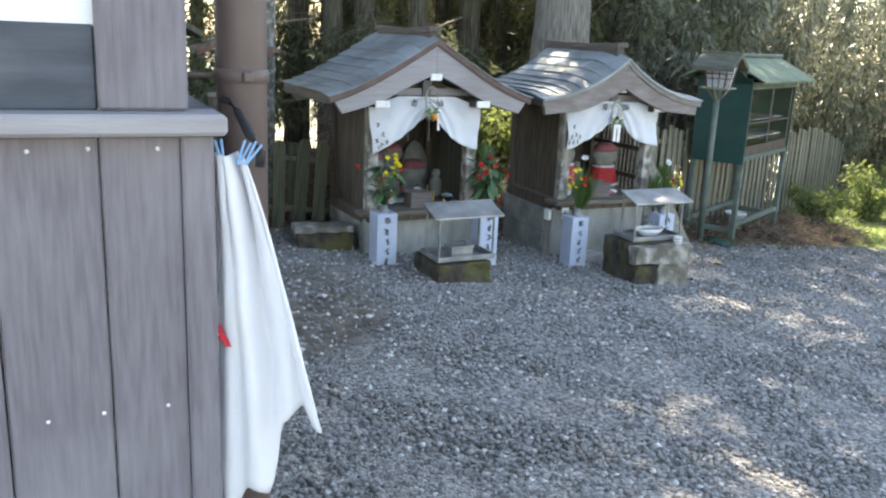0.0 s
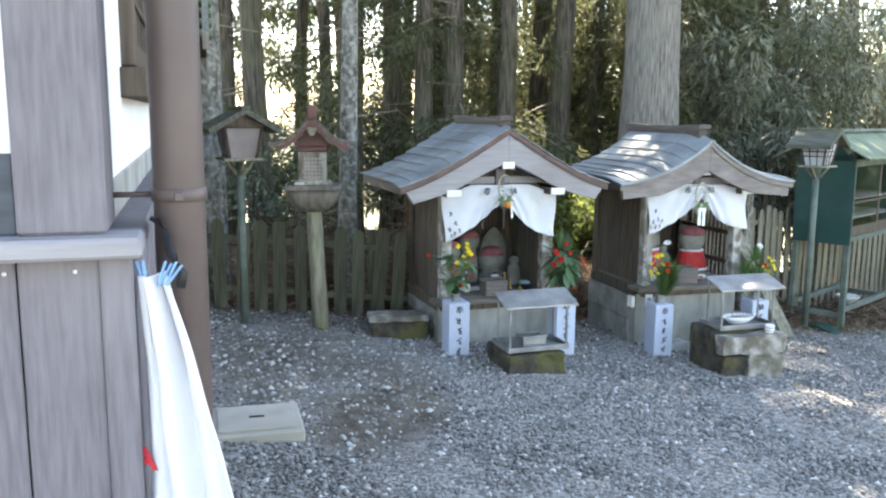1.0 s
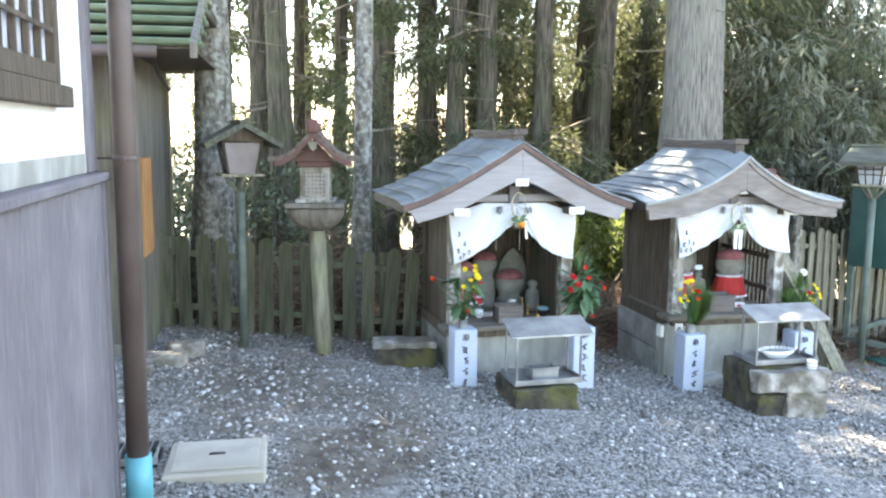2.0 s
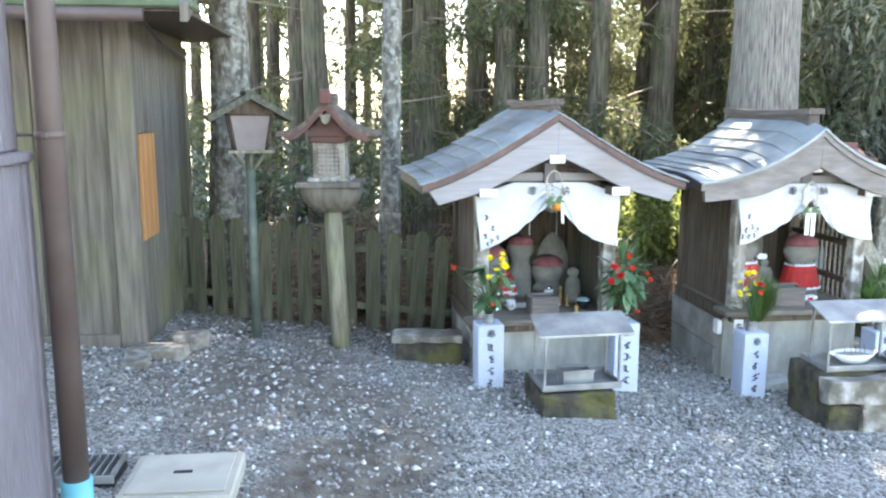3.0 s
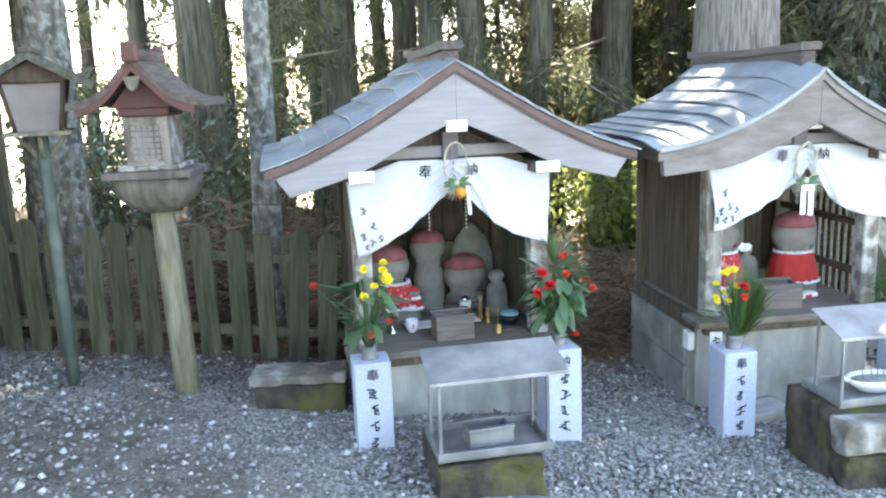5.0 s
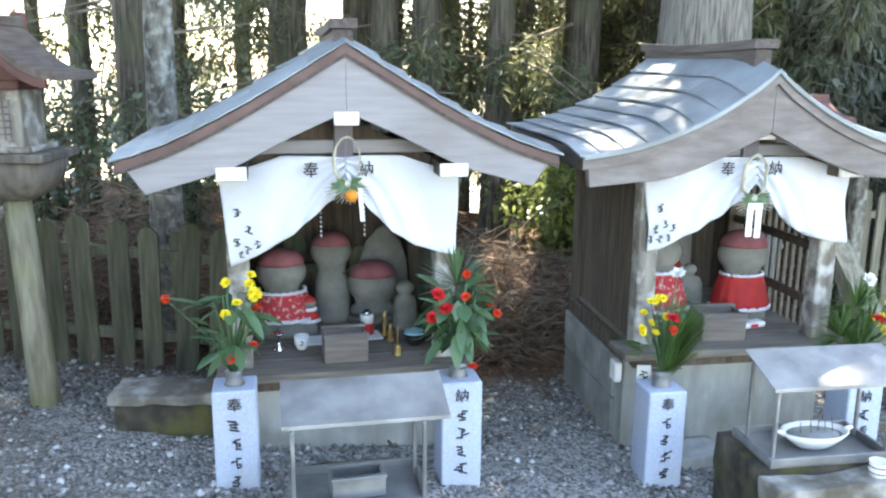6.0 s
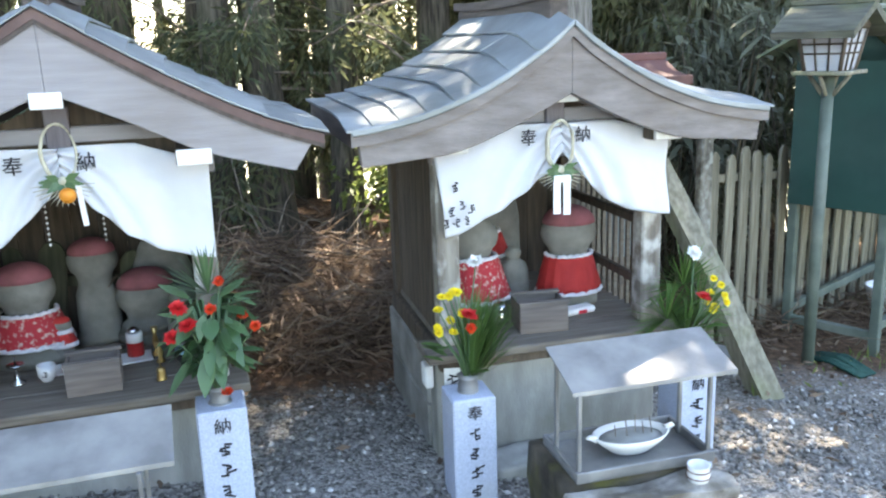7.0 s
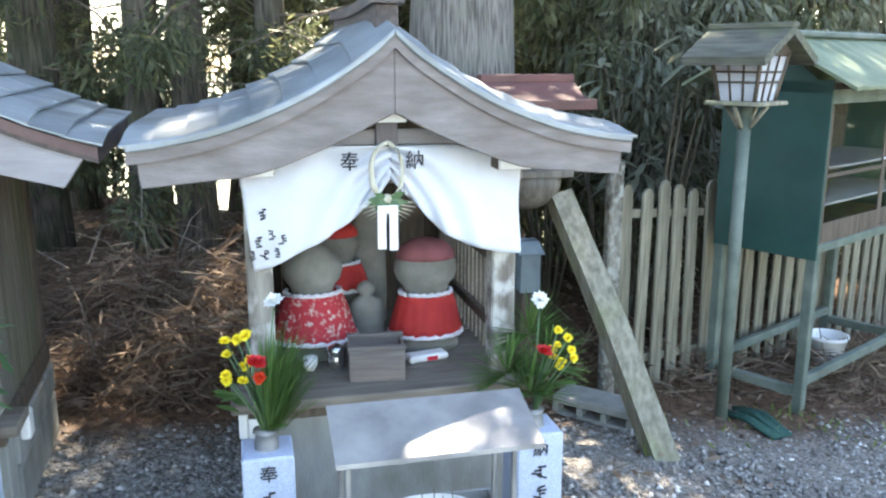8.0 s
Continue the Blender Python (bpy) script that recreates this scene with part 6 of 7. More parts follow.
part("back_panel", box((0.013, CD - 0.015, zb_ + 0.046), (CW - 0.013, CD, zt_ + 0.02), M_WOOD_BROWN, 0.002), cab)
part("floor_panel", box((0.013, 0.01, zb_ + 0.046), (CW - 0.013, CD - 0.016, zb_ + 0.06), M_WOOD_BROWN, 0.002), cab)
part("head_rail", box((0.013, -0.002, zt_ - 0.05), (CW - 0.013, 0.03, zt_ + 0.02), M_GREEN_POLE, 0.003), cab)
part("shelf", box((0.015, 0.10, zb_ + 0.20), (CW - 0.015, CD - 0.02, zb_ + 0.214), M_WOOD_GREY_X, 0.002), cab)
part("shelf", box((0.015, 0.10, (zb_ + zt_) / 2), (CW - 0.015, CD - 0.02, (zb_ + zt_) / 2 + 0.015), M_WOOD_GREY_X, 0.002), cab)
glass = bpy.data.materials.new("window_glass")
glass.use_nodes = True
gb = glass.node_tree.nodes["Principled BSDF"]
gb.inputs["Roughness"].default_value, gb.inputs["Transmission Weight"].default_value, gb.inputs["IOR"].default_value = 0.03, 1.0, 1.18
gb.inputs["Base Color"].default_value = (0.92, 0.95, 0.94, 1)
for k in range(2):
    xa = 0.02 + k * (CW / 2 - 0.01)
    xb = xa + CW / 2 - 0.03
    yk = 0.004 + 0.014 * k
    d = part("door", box((xa, yk, zb_ + 0.06), (xa + 0.028, yk + 0.012, zt_ - 0.052), M_WOOD_BROWN, 0.002), cab, "sliding glazed door")
    part("stile", box((xb - 0.028, yk, zb_ + 0.06), (xb, yk + 0.012, zt_ - 0.052), M_WOOD_BROWN, 0.002), d)
    part("bottom_rail", box((xa + 0.029, yk, zb_ + 0.06), (xb - 0.029, yk + 0.012, zb_ + 0.15), M_WOOD_BROWN, 0.002), d)
    part("mid_rail", box((xa + 0.029, yk, zb_ + 0.37), (xb - 0.029, yk + 0.012, zb_ + 0.39), M_WOOD_BROWN, 0.002), d)
    pn = part("pane", box((xa + 0.029, yk + 0.004, zb_ + 0.151), (xb - 0.029, yk + 0.008, zt_ - 0.053), glass, 0), d, "clear glass pane")
    pn.visible_shadow = False
    part("pull", lathe([(0.012, 0), (0.014, 0.003), (0.004, 0.006)], M_CHROME, 12), d, m=pose(xb - 0.014 if k == 0 else xa + 0.014, yk, zb_ + 0.42, 90))
for i in range(3):
    part("notice_sheet", box((0.16 + 0.38 * i, CD - 0.022, zt_ - 0.33 + 0.05 * (i % 2)), (0.27 + 0.38 * i, CD - 0.0165, zt_ - 0.14), M_PAPER, 0), cab, "pale pinned sheet")
for sg, ya, yb in ((1, CD / 2, -0.17), (-1, CD / 2, CD + 0.17)):
    zr, ze = zt_ + 0.27, zt_ + 0.035
    n = 24
    v, f = [], []
    for i in range(n + 1):
        x = -0.14 + (CW + 0.28) * i / n
        bmp = 0.006 * (i % 2)
        for y, z in ((ya, zr), (yb, ze)):
            v += [(x, y, z + bmp), (x, y, z + bmp - 0.016)]
    for i in range(n):
        a = 4 * i
        f += [(a, a + 2, a + 6, a + 4), (a + 1, a + 5, a + 7, a + 3), (a + 2, a + 3, a + 7, a + 6)]
    f += [(0, 1, 3, 2), (4 * n, 4 * n + 2, 4 * n + 3, 4 * n + 1)]
    bm = bmesh.new()
    vs = [bm.verts.new(q) for q in v]
    for q in f:
        bm.faces.new([vs[i] for i in q])
    part("roof_sheet", finish(bm, "roof_sheet", M_GREEN_ROOF), cab, "mossy green ribbed roof sheet")
part("ridge_cap", box((-0.15, CD / 2 - 0.05, zt_ + 0.262), (CW + 0.15, CD / 2 + 0.05, zt_ + 0.295), M_GREEN_POLE, 0.008), cab)
part("gable_panel", prism([(0.0, zt_ + 0.0), (CD, zt_ + 0.0), (CD / 2, zt_ + 0.235)], 0.0, 0.01, M_GREEN_PAINT), cab, m=pose(0.004, 0, 0, 0, 0, 90))
fp = thing("flower_pot", pose(3.36, 9.50, ground_z(3.36, 9.50)), "white plastic flower pot on the ground", "pot")
part("pot_body", lathe([(0.08, -0.01), (0.085, 0.0), (0.115, 0.16), (0.125, 0.165), (0.125, 0.185), (0.115, 0.185), (0.10, 0.15), (0.002, 0.14)], M_CHINA, 20), fp)
net_pcs = []
for k in range(11):
    o = random.Random(k)
    net_pcs.append(tube_data([(-0.22 + o.uniform(-0.03, 0.03), -0.10 + k * 0.02, 0.015), (0.0, -0.10 + k * 0.02 + o.uniform(-0.02, 0.02), 0.04 + o.uniform(0, 0.03)), (0.26, -0.08 + k * 0.015, 0.012)], [0.012, 0.016, 0.010], 6))
thing("folded_net", pose(2.74, 8.24, ground_z(2.74, 8.24), 0, 0, -52) @ Matrix.Scale(0.72, 4), "folded dark green garden netting on the ground", "netting", me=joined(net_pcs, material("green_net", (0.022, 0.085, 0.066), 0.8, color2=(0.01, 0.045, 0.037), scale=40, bump=0.4, fine=150), "folded_net", True))


# ---- towel, hanger and pegs at the hall corner ----
def towel():
    n, rows = 26, 34
    v, f = [], []
    for j in range(rows + 1):
        w = j / rows
        wide = 0.050 + 0.125 * w ** 0.85
        for i in range(n + 1):
            u = i / n
            x = u * wide
            z = -w * (0.60 - 0.14 * smoothstep(0.45, 0.62, u) + 0.02 * math.sin(14 * u))
            y = 0.020 * math.sin(10 * u + 0.8 + 0.6 * w) * (1.1 - 0.4 * w) + 0.012 * math.sin(21 * u + 3 * w) + 0.02 * u * w + 0.006 * noise.noise((u * 5, w * 6, 1))
            v.append((x, y, z))
    for j in range(rows):
        for i in range(n):
            a = j * (n + 1) + i
            f.append((a, a + 1, a + n + 2, a + n + 1))
    return mesh_of("towel", v, f, M_TOWEL, True)


tw = thing("towel", pose(-0.322, 1.318, 1.374, 0, 0, 6), "white towel with a red printed letter hanging from pegs", "towel", me=towel())
tm = tw.modifiers.new("cloth", "SOLIDIFY")
tm.thickness = 0.004
part("printed_letter", text_mesh("A", 0.052, M_RED_INK, bold=0.002), tw, "red printed letter", m=pose(0.006, -0.016, -0.300, 0, 0, 6))
hg = thing("hanger", pose(-0.285, 1.325, 1.382), "black plastic clip hanger hooked on the downpipe stay", "hanger")
part("hook", tube([(-0.04, 0.055, 0.072), (-0.025, 0.05, 0.070), (-0.005, 0.03, 0.055), (0.022, 0.0, 0.022), (0.040, -0.005, -0.004), (0.038, -0.01, -0.026)], [0.004, 0.006, 0.007, 0.008, 0.009, 0.008], M_DARK, 8), hg)
for k, (x, a) in enumerate(((0.0, -14), (0.032, 22), (0.046, 30))):
    pg = thing("clothes_peg", pose(-0.305 + x, 1.310, 1.374, 0, a, 10) @ Matrix.Scale(0.62, 4), "light blue plastic clothes peg holding the towel", "peg", "clothes pegs")
    part("jaw", box((-0.007, -0.006, -0.025), (-0.001, 0.006, 0.04), M_PEG, 0.002), pg, m=pose(0, 0, 0, 0, -4, 0))
    part("jaw", box((0.001, -0.006, -0.025), (0.007, 0.006, 0.04), M_PEG, 0.002), pg, m=pose(0, 0, 0, 0, 8, 0))


# ---- picket fences ----
def picket_mesh(w, h, t, mat):
    pts = [(-w / 2, 0), (w / 2, 0), (w / 2, h - w * 0.45), (w * 0.28, h - w * 0.12), (0, h), (-w * 0.28, h - w * 0.12), (-w / 2, h - w * 0.45)]
    return prism(pts, -t / 2, t / 2, mat, "picket", 0.003)


def fence(start, ang, length, step, w, h, mat, label, lean=0.0):
    r = random.Random(int(length * 100))
    gz = ground_z(*start)
    fe = thing("picket_fence", pose(start[0], start[1], 0, 0, 0, ang), label, "fence", "picket fences")
    d = Vector((math.cos(radians(ang)), math.sin(radians(ang))))
    meshes = [picket_mesh(w * k, h * q, 0.018, mat) for k, q in ((1, 1), (0.94, 0.98), (1.05, 1.02))]
    n = int(length / step)
    zg = lambda s: ground_z(start[0] + d.x * s, start[1] + d.y * s)
    for i in range(n):
        s = (i + 0.5) * step
        tilt = r.uniform(-1.6, 1.6) + lean * smoothstep(0.45, 0.8, i / n)
        part("picket", meshes[i % 3], fe, m=pose(s + r.uniform(-0.01, 0.01), r.uniform(-0.004, 0.004), zg(s) - 0.02, 0, tilt, 0))
    for z in (0.16, h - 0.17):
        v, f = tube_data([(0, 0.032, zg(0) + z), (length, 0.032, zg(length) + z)], [0.03, 0.03], 4)
        part("rail", mesh_of("rail", v, f, mat), fe)
    for k in range(int(length / 1.6) + 1):
        s = min(k * 1.6 + 0.1, length)
        part("fence_post", box((s - 0.035, 0.055, zg(s) - 0.1), (s + 0.035, 0.12, zg(s) + h - 0.06), mat, 0.005), fe)
    return fe


fence((-2.80, 5.99), 17, 2.55, 0.150, 0.100, 0.73, M_FENCE, "mossy dark picket fence in front of the wood", 6.0)
fence((2.055, 8.36), 49, 6.2, 0.140, 0.080, 1.11, M_FENCE_PALE, "pale weathered picket fence behind the cabinet")


# ---- trees ----
def blades(base, way, length, width, name, mat, rs, sag=0.0):
    """Many pointed leaves as one mesh: arrays of bases, directions, lengths and widths."""
    n = len(base)
    way = way / np.linalg.norm(way, axis=1, keepdims=True)
    ref = rs.normal(size=(n, 3))
    side = np.cross(way, ref)
    side /= np.linalg.norm(side, axis=1, keepdims=True) + 1e-9
    L, Wd = length[:, None], width[:, None] / 2
    mid = base + way * L * 0.45
    tip = base + way * L - np.array([0, 0, 1]) * (sag * L)
    v = np.stack([base, mid + side * Wd, tip, mid - side * Wd], 1).reshape(-1, 3)
    f = np.arange(4 * n).reshape(-1, 4)
    return raw_mesh(name, v, f, mat)


def clump_points(centers, radii, per, rs):
    """Points scattered in soft balls round the centres, and their outward ways."""
    c = np.repeat(np.array(centers, float), per, 0)
    r = np.repeat(np.array(radii, float), per)
    d = rs.normal(size=(len(c), 3))
    d /= np.linalg.norm(d, axis=1, keepdims=True)
    q = d * (r * rs.uniform(0.2, 1.0, len(c)) ** 0.6)[:, None]
    return c + q, d


def cedar(x, y, r, seed, high=True, low=0, bark=M_BARK, top=11.0, lean=(0, 0), label="tall cedar with ridged brown bark", limbs_n=17, reach=1.0, crown_from=0.5, sway=0.025):
    rd, rs = random.Random(seed), np.random.default_rng(seed)
    gz = ground_z(x, y)
    t = thing("cedar_tree", pose(x, y, gz), label, "tree", "trees of the wood")
    n = 9
    pts = [(lean[0] * k / n + sway * math.sin(k + seed), lean[1] * k / n + sway * math.cos(k * 1.3 + seed), -0.3 + (top + 0.3) * (k / n) ** 1.3) for k in range(n + 1)]
    rad = [r * (1.28 if k == 0 else 1.06 if k == 1 else 1.0 - 0.72 * (k / n)) for k in range(n + 1)]
    part("trunk", tube(pts, rad, bark, 18 if r > 0.25 else 12, "trunk", 0.10), t)
    limbs, cent, crad = [], [], []
    if high:
        for k in range(limbs_n):
            z = top * rd.uniform(crown_from, 0.98)
            a = rd.uniform(0, 6.28)
            ln = rd.uniform(1.0, 2.3) * (1.25 - 0.6 * z / top) * reach
            e = Vector((math.cos(a) * ln, math.sin(a) * ln, z - 0.25 * ln))
            limbs.append(tube_data([(0, 0, z), e * 0.5 + Vector((0, 0, z * 0.5 + 0.05)), e], [0.03, 0.02, 0.008], 5))
            for q in (0.45, 0.75, 1.0):
                cent.append((e.x * q, e.y * q, z + (e.z - z) * q))
                crad.append(rd.uniform(0.35, 0.65))
    # dead side twigs low on the trunk
    for k in range(6):
        z = rd.uniform(0.8, 4.0)
        a = rd.uniform(0, 6.28)
        ln = rd.uniform(0.25, 0.8)
        e = Vector((math.cos(a) * ln, math.sin(a) * ln, z + rd.uniform(-0.25, 0.1)))
        limbs.append(tube_data([(0, 0, z), e * 0.6 + Vector((0, 0, z * 0.4)), e], [0.012, 0.008, 0.003], 4))
    tagged(part("limb", joined(limbs, M_TWIG, "limb"), t), kind="stuff")
    if high:
        b, d = clump_points(cent, crad, 44, rs)
        m = len(b)
        w = d * 0.6 + rs.normal(size=(m, 3)) * 0.4 + np.array([0, 0, -0.35])
        part("crown", blades(b, w, rs.uniform(0.16, 0.34, m), rs.uniform(0.05, 0.10, m), "crown", M_NEEDLE, rs), t)
    if low:
        cent, crad, lm = [], [], []
        for k in range(low):
            z = rd.uniform(0.9, 4.2)
            a = rd.uniform(0, 6.28)
            ln = rd.uniform(0.6, 1.5)
            e = Vector((math.cos(a) * ln, math.sin(a) * ln, z - 0.3 * ln))
            lm.append(tube_data([(0, 0, z), e * 0.5 + Vector((0, 0, z * 0.5 + 0.06)), e], [0.016, 0.011, 0.004], 4))
            for q in (0.4, 0.6, 0.8, 1.0):
                cent.append((e.x * q, e.y * q, z + (e.z - z) * q - 0.06))
                crad.append(rd.uniform(0.14, 0.27))
        b, d = clump_points(cent, crad, 80, rs)
        m = len(b)
        w = d * 0.55 + rs.normal(size=(m, 3)) * 0.35 + np.array([0, 0, -0.6])
        tagged(part("low_branch", joined(lm, M_TWIG, "low_branch"), t), kind="stuff")
        part("low_foliage", blades(b, w, rs.uniform(0.06, 0.15, m), rs.uniform(0.012, 0.028, m), "low_foliage", M_NEEDLE_LOW, rs), t)
    return t


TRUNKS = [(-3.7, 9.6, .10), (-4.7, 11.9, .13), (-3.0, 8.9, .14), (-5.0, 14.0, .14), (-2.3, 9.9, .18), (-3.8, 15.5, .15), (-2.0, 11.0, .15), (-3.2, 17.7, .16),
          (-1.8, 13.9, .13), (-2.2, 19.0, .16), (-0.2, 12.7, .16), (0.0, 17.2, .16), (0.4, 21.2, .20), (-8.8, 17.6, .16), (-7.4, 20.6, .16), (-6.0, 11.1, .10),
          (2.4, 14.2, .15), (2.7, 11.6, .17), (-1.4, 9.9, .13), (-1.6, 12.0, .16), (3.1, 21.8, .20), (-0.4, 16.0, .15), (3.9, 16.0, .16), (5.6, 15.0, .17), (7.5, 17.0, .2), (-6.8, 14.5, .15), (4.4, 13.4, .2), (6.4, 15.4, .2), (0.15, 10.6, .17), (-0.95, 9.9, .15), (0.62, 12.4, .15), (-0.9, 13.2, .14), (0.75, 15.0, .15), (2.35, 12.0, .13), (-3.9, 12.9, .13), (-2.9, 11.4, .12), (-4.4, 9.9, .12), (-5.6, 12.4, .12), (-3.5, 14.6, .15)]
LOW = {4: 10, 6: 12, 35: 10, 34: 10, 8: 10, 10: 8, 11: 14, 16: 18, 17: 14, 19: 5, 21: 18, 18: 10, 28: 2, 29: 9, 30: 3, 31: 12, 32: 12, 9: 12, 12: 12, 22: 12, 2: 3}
BARE = (21, 28, 30, 31, 32)                     # crowns left off so the sun gets past
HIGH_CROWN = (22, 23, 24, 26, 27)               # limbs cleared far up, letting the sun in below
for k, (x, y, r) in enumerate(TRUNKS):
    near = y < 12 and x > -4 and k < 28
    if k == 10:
        # crown height chosen to keep sun off the ground between the shrines
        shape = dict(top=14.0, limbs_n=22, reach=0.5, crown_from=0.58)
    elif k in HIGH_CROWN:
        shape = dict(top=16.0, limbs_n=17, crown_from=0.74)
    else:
        # near crowns, unseen overhead, are made tall and wide to shade the yard
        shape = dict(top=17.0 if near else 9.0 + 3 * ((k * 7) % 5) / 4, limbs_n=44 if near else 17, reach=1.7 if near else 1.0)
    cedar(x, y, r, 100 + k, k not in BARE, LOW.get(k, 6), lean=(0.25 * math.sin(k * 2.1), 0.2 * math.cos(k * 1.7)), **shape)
# two added trees, their high crowns placed to block sun patches on the ground
for k, (x, y, top, frm, ln, rc) in enumerate([(2.9, 12.8, 16.0, 0.66, 34, 1.5), (-0.42, 10.0, 8.0, 0.74, 14, 0.25)]):
    cedar(x, y, 0.14, 700 + k, True, 4, top=top, limbs_n=ln, reach=rc, crown_from=frm)
# the old cedar's wide crown is an unseen sunshade; its trunk is in view
cedar(1.115, 9.08, 0.33, 7, True, 0, M_BARK_OLD, 18.0, (0.05, 0.1), "thick old cedar with grey ridged bark behind the shrines", 70, 2.1)
cedar(-2.59, 6.50, 0.175, 8, True, 0, M_BARK_PALE, 11.0, (0.08, 0.1), "lichen-covered cedar behind the picket fence", sway=0.0)
cedar(-1.53, 6.90, 0.090, 9, False, 1, M_BARK_PALE, 9.0, (0.16, 0.1), "slender leaning tree with pale lichen patches", sway=0.0)
for k, (x, y) in enumerate([(1.8, 10.9), (1.9, 12.6), (0.3, 14.0), (-0.9, 14.6), (3.0, 13.2), (2.0, 10.6), (1.5, 12.0), (0.5, 13.1), (1.1, 14.2), (2.3, 13.8), (-1.7, 11.2), (-1.5, 13.2), (2.5, 11.6)]):
    cedar(x, y, 0.06, 300 + k, False, 34, M_BARK, 5.0, label="young cedar with drooping dark green branches")


def bush(x, y, h, w, count, ln, wd, mat, seed, label, name="shrub", droop=0.5, stems=9, low=0.1):
    rd, rs = random.Random(seed), np.random.default_rng(seed)
    t = thing(name, pose(x, y, ground_z(x, y)), label, "shrub", "shrubs of the wood edge")
    lm, cent, crad = [], [], []
    for k in range(stems):
        a, q = rd.uniform(0, 6.28), rd.uniform(0.2, 1.0) * w
        e = Vector((math.cos(a) * q, math.sin(a) * q, h * rd.uniform(0.55, 1.0)))
        m = Vector((e.x * 0.3, e.y * 0.3, e.z * 0.6))
        lm.append(tube_data([(0.1 * math.cos(a), 0.1 * math.sin(a), -0.05), m, e, e + Vector((e.x * 0.4, e.y * 0.4, -0.2 * h * droop))], [0.014, 0.010, 0.006, 0.003], 5))
        for f in np.linspace(low, 1.0, 6):
            p = m * (2 * f * (1 - f)) + e * f * f
            cent.append((p.x, p.y, p.z))
            crad.append(w * rd.uniform(0.16, 0.34))
    b, d = clump_points(cent, crad, max(1, count // len(cent)), rs)
    m = len(b)
    way = d * 0.7 + rs.normal(size=(m, 3)) * 0.4 + np.array([0, 0, -droop])
    tagged(part("branch", joined(lm, M_STEM, "branch"), t), kind="stuff")
    part("foliage", blades(b, way, rs.uniform(0.6, 1.2, m) * ln, rs.uniform(0.7, 1.2, m) * wd, "foliage", mat, rs, 0.12), t)
    return t


RIGHT = [(2.3, 10.3, 3.4, 1.0), (3.4, 11.0, 3.8, 1.2), (4.5, 12.4, 4.0, 1.3), (6.0, 13.6, 3.8, 1.4), (7.4, 14.5, 4.2, 1.5), (8.4, 14.2, 4.2, 1.6), (3.0, 12.6, 4.2, 1.3), (9.8, 15.0, 4.5, 1.8)]
for k, (x, y, h, w) in enumerate(RIGHT):
    bush(x, y, h, w, 10000, 0.13, 0.028, M_BAMBOO, 400 + k, "tall shrub with long drooping grey-green leaves", droop=0.9, stems=14)
# fourth and fifth stand out of view, added to darken the cabinet panes' reflection
for k, (x, y, h, w) in enumerate([(6.6, 11.6, 1.1, 0.8), (5.6, 10.9, 0.7, 0.55), (7.8, 12.4, 1.3, 0.9), (7.3, 10.9, 1.3, 0.8), (8.7, 11.6, 1.6, 0.9), (4.7, 10.5, 0.45, 0.4), (9.2, 13.0, 1.4, 1.0)]):
    bush(x, y, h, w, 1500, 0.07, 0.03, M_SUNNY if k % 2 else M_BROAD, 430 + k, "low leafy shrub at the wood edge", droop=0.1)
# the first two use brighter M_SUNNY leaves, with sunlight put into their colour
for k, (x, y, h, w) in enumerate([(0.20, 9.75, 1.0, 0.6), (0.55, 10.3, 1.2, 0.8), (-2.6, 8.4, 1.1, 0.7), (-3.6, 8.4, 1.2, 0.8), (-4.8, 9.6, 1.6, 1.0), (-3.4, 12.4, 1.8, 1.2), (1.5, 11.5, 1.9, 1.1), (-5.6, 13.0, 2.0, 1.4), (-3.2, 9.6, 1.6, 0.9), (-4.3, 10.7, 1.9, 1.1), (-5.6, 11.6, 2.1, 1.2)]):
    bush(x, y, h, w, 2600 if k < 2 else 1300 if k < 6 else 1000, 0.085, 0.038, M_SUNNY if k < 2 else M_BROAD, 460 + k, "leafy evergreen shrub among the trunks", droop=0.15, stems=10)


# dense evergreen mass behind, closing the wood to the right and far middle
# the last four are unseen additions that block bright ground mirrored in the cabinet glass
for k, (x, y, h, w) in enumerate([(0.6, 15.5, 6.0, 1.9), (3.2, 16.5, 7.0, 2.2), (5.8, 16.8, 7.0, 2.3), (8.4, 17.5, 7.5, 2.5), (11.0, 18.0, 7.5, 2.6), (13.5, 17.0, 8.0, 2.8), (1.8, 19.0, 7.5, 2.2), (-1.0, 20.0, 6.5, 1.8), (11.5, 14.5, 5.0, 2.0), (11.5, 10.6, 4.5, 1.8), (12.4, 12.4, 6.0, 2.2), (9.6, 12.3, 3.0, 1.4), (13.8, 14.4, 5.0, 2.2)]):
    bush(x, y, h, w, 13000, 0.13, 0.045, M_BROAD, 440 + k, "dense dark evergreen tree at the back of the wood", "evergreen_tree", droop=0.3, stems=20, low=0.33 if k in (0, 6, 7) else 0.1)


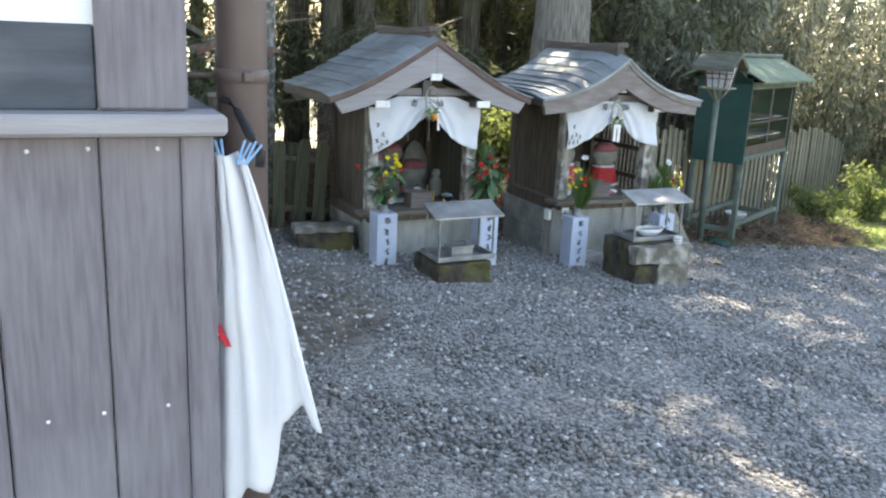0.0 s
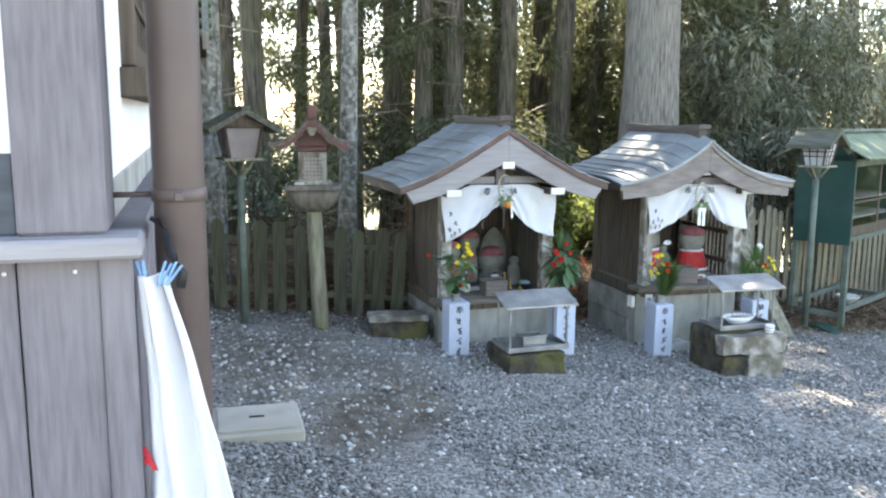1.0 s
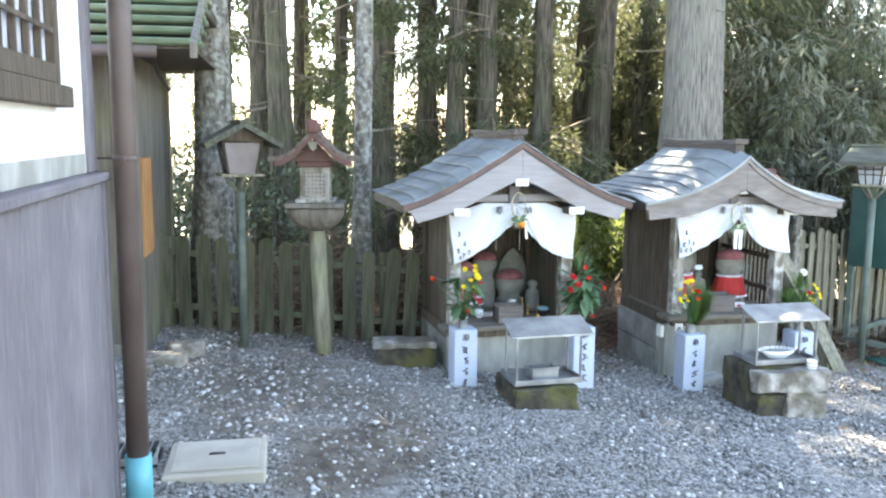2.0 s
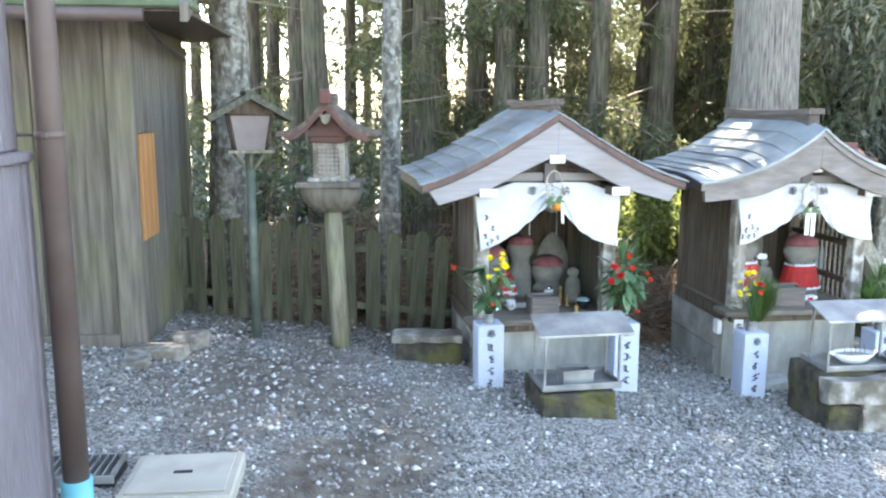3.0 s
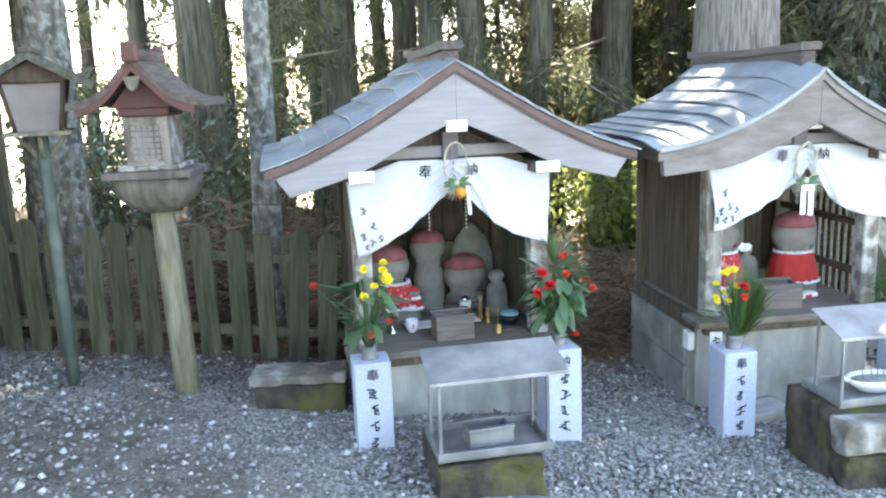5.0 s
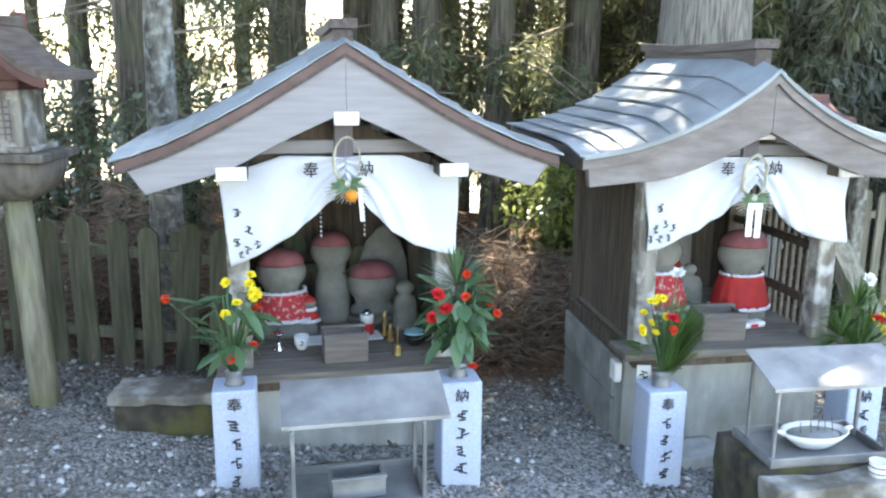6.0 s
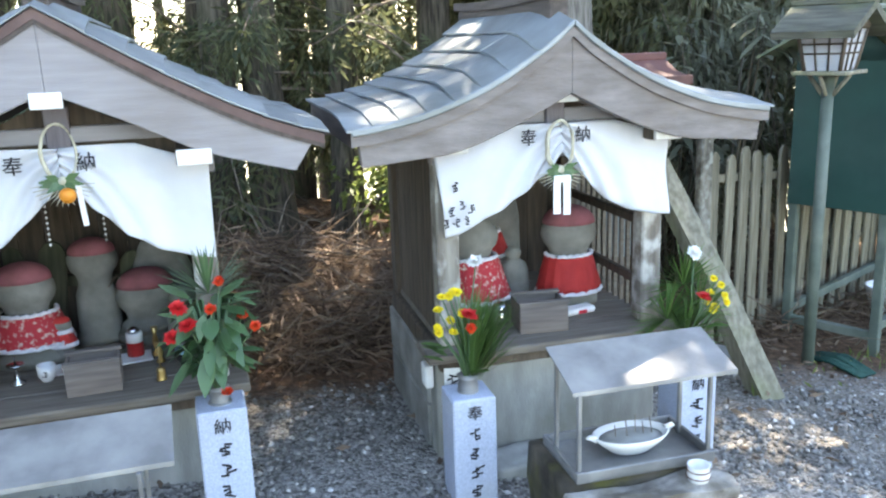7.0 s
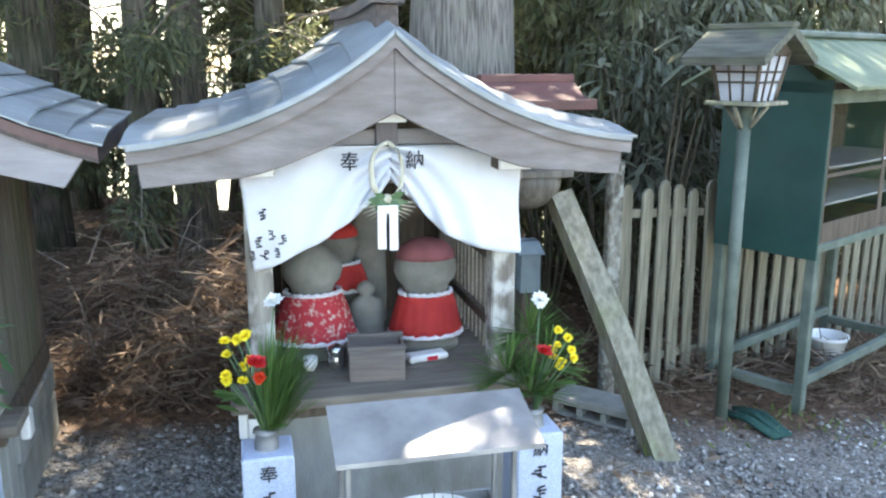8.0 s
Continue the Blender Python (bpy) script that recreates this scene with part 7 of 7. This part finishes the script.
# large-leaved sprigs near the second shrine's gable
def big_leaf_shrub(x, y, seed):
    rd = random.Random(seed)
    t = thing("shrub", pose(x, y, ground_z(x, y)), "broad-leaved shrub with long glossy drooping leaves", "shrub", "shrubs of the wood edge")
    st, lv = [], []
    for k in range(7):
        a = rd.uniform(0, 6.28)
        e = Vector((math.cos(a) * 0.35, math.sin(a) * 0.35, rd.uniform(1.1, 1.9)))
        st.append(tube_data([(0, 0, -0.05), e * 0.5 + Vector((0, 0, 0.1)), e], [0.012, 0.009, 0.004], 5))
        for j in range(9):
            b = rd.uniform(0, 6.28)
            q = Vector((math.cos(b), math.sin(b), rd.uniform(-0.5, 0.4)))
            lv.append(leaf_blade(e - Vector((0, 0, 0.03 * j)), e - Vector((0, 0, 0.03 * j)) + q * rd.uniform(0.14, 0.22), 0.045, 0.05, 0.004))
    tagged(part("branch", joined(st, M_STEM, "branch", True), t), kind="stuff")
    part("foliage", joined(lv, M_BAMBOO, "foliage", True), t)


for k, (x, y) in enumerate([(2.25, 9.15), (2.0, 9.7), (2.9, 9.9), (1.65, 9.5)]):
    big_leaf_shrub(x, y, 500 + k)


# ---- dead fronds, twigs and fallen leaves ----
def brush_heap(x, y, w, h, count, seed, label):
    rs = np.random.default_rng(seed)
    rd = random.Random(seed)
    t = thing("brush_heap", pose(x, y, ground_z(x, y)), label, "brush", "heaps of dead brush", kind="stuff")
    a, q = rs.uniform(0, 6.28, count), np.sqrt(rs.uniform(0, 1, count)) * w
    z = h * (1 - (q / w) ** 2) * rs.uniform(0.0, 1.0, count)
    b = np.stack([np.cos(a) * q, np.sin(a) * q, z + 0.01], 1)
    d = rs.normal(size=(count, 3)) * np.array([1, 1, 0.45]) + np.array([0, 0, -0.15])
    part("dead_frond", blades(b, d, rs.uniform(0.08, 0.24, count), rs.uniform(0.006, 0.016, count), "dead_frond", M_DEAD, rs), t)
    tw = []
    for k in range(int(12 + w * 20)):
        c = Vector((rd.uniform(-w, w), rd.uniform(-w, w), rd.uniform(0.02, h)))
        e = Vector((rd.uniform(-0.5, 0.5), rd.uniform(-0.5, 0.5), rd.uniform(-0.12, 0.25)))
        tw.append(tube_data([c, c + e * 0.5 + Vector((rd.uniform(-0.06, 0.06), 0, rd.uniform(0, 0.08))), c + e], [0.005, 0.004, 0.002], 4))
    part("twig", joined(tw, M_TWIG, "twig"), t)


for k, (x, y, w, h, c) in enumerate([(-0.15, 7.75, 0.5, 0.28, 2600), (0.25, 8.3, 0.6, 0.28, 3000), (-0.6, 8.35, 0.45, 0.48, 3200), (-0.3, 9.0, 0.8, 0.35, 2600), (-1.85, 7.0, 0.35, 0.85, 2200), (-0.95, 7.15, 0.45, 0.95, 2800),
                                    (-2.6, 7.6, 0.8, 0.4, 2200), (1.0, 8.2, 0.6, 0.2, 1600), (-0.25, 8.45, 0.42, 0.5, 2600), (0.35, 8.8, 0.6, 0.35, 2600), (3.2, 9.3, 0.7, 0.10, 1800), (4.3, 9.9, 0.7, 0.15, 1600), (2.3, 9.0, 0.5, 0.2, 1500)]):
    brush_heap(x, y, w, h, c, 600 + k, "heap of brown dead cedar fronds and twigs")
lr = np.random.default_rng(77)
lp = []
while len(lp) < 9000:
    x, y = lr.uniform(-4, 6.5), lr.uniform(5.6, 12)
    if lr.random() < 0.04 + litter_amount(x, y) + (0.10 if x > 1.7 and y > 6.6 else 0):
        lp.append((x, y, ground_z(x, y) + 0.012 + lr.uniform(0, 0.02)))
lp = np.array(lp)
thing("leaf_litter", Matrix(), "brown fallen leaves scattered over the soil", "leaves", kind="stuff",
      me=blades(lp, lr.normal(size=(len(lp), 3)) * np.array([1, 1, 0.25]), lr.uniform(0.03, 0.09, len(lp)), lr.uniform(0.01, 0.03, len(lp)), "leaf_litter", M_DEAD, lr))
wd_p = scatter(700, 2.2, 6.5, 7.4, 10.5, lambda x, y: max(0.0, noise.noise((x * 2.1, y * 2.1, 4))) * (1 if y > 7.6 + 0.5 * (x - 2.2) else 0))
thing("weeds", Matrix(), "small green weeds growing at the gravel edge", "weeds", kind="stuff",
      me=blades(wd_p, lr.normal(size=(len(wd_p), 3)) * 0.6 + np.array([0, 0, 0.8]), lr.uniform(0.03, 0.09, len(wd_p)), lr.uniform(0.006, 0.014, len(wd_p)), "weeds", M_SUNNY, lr))
gp2 = scatter(12000, 3.9, 9.5, 8.4, 12.5, lambda x, y: smoothstep(0, 0.6, x - 4.15 + 0.5 * noise.noise((x, y, 2))) * smoothstep(8.6, 9.3, y + 0.5 * noise.noise((x, y, 8))))
thing("grass", Matrix(), "short sunlit green grass beside the yard", "grass", kind="stuff",
      me=blades(gp2, lr.normal(size=(len(gp2), 3)) * 0.5 + np.array([0, 0, 0.9]), lr.uniform(0.03, 0.07, len(gp2)), lr.uniform(0.005, 0.009, len(gp2)), "grass", M_SUNNY, lr))
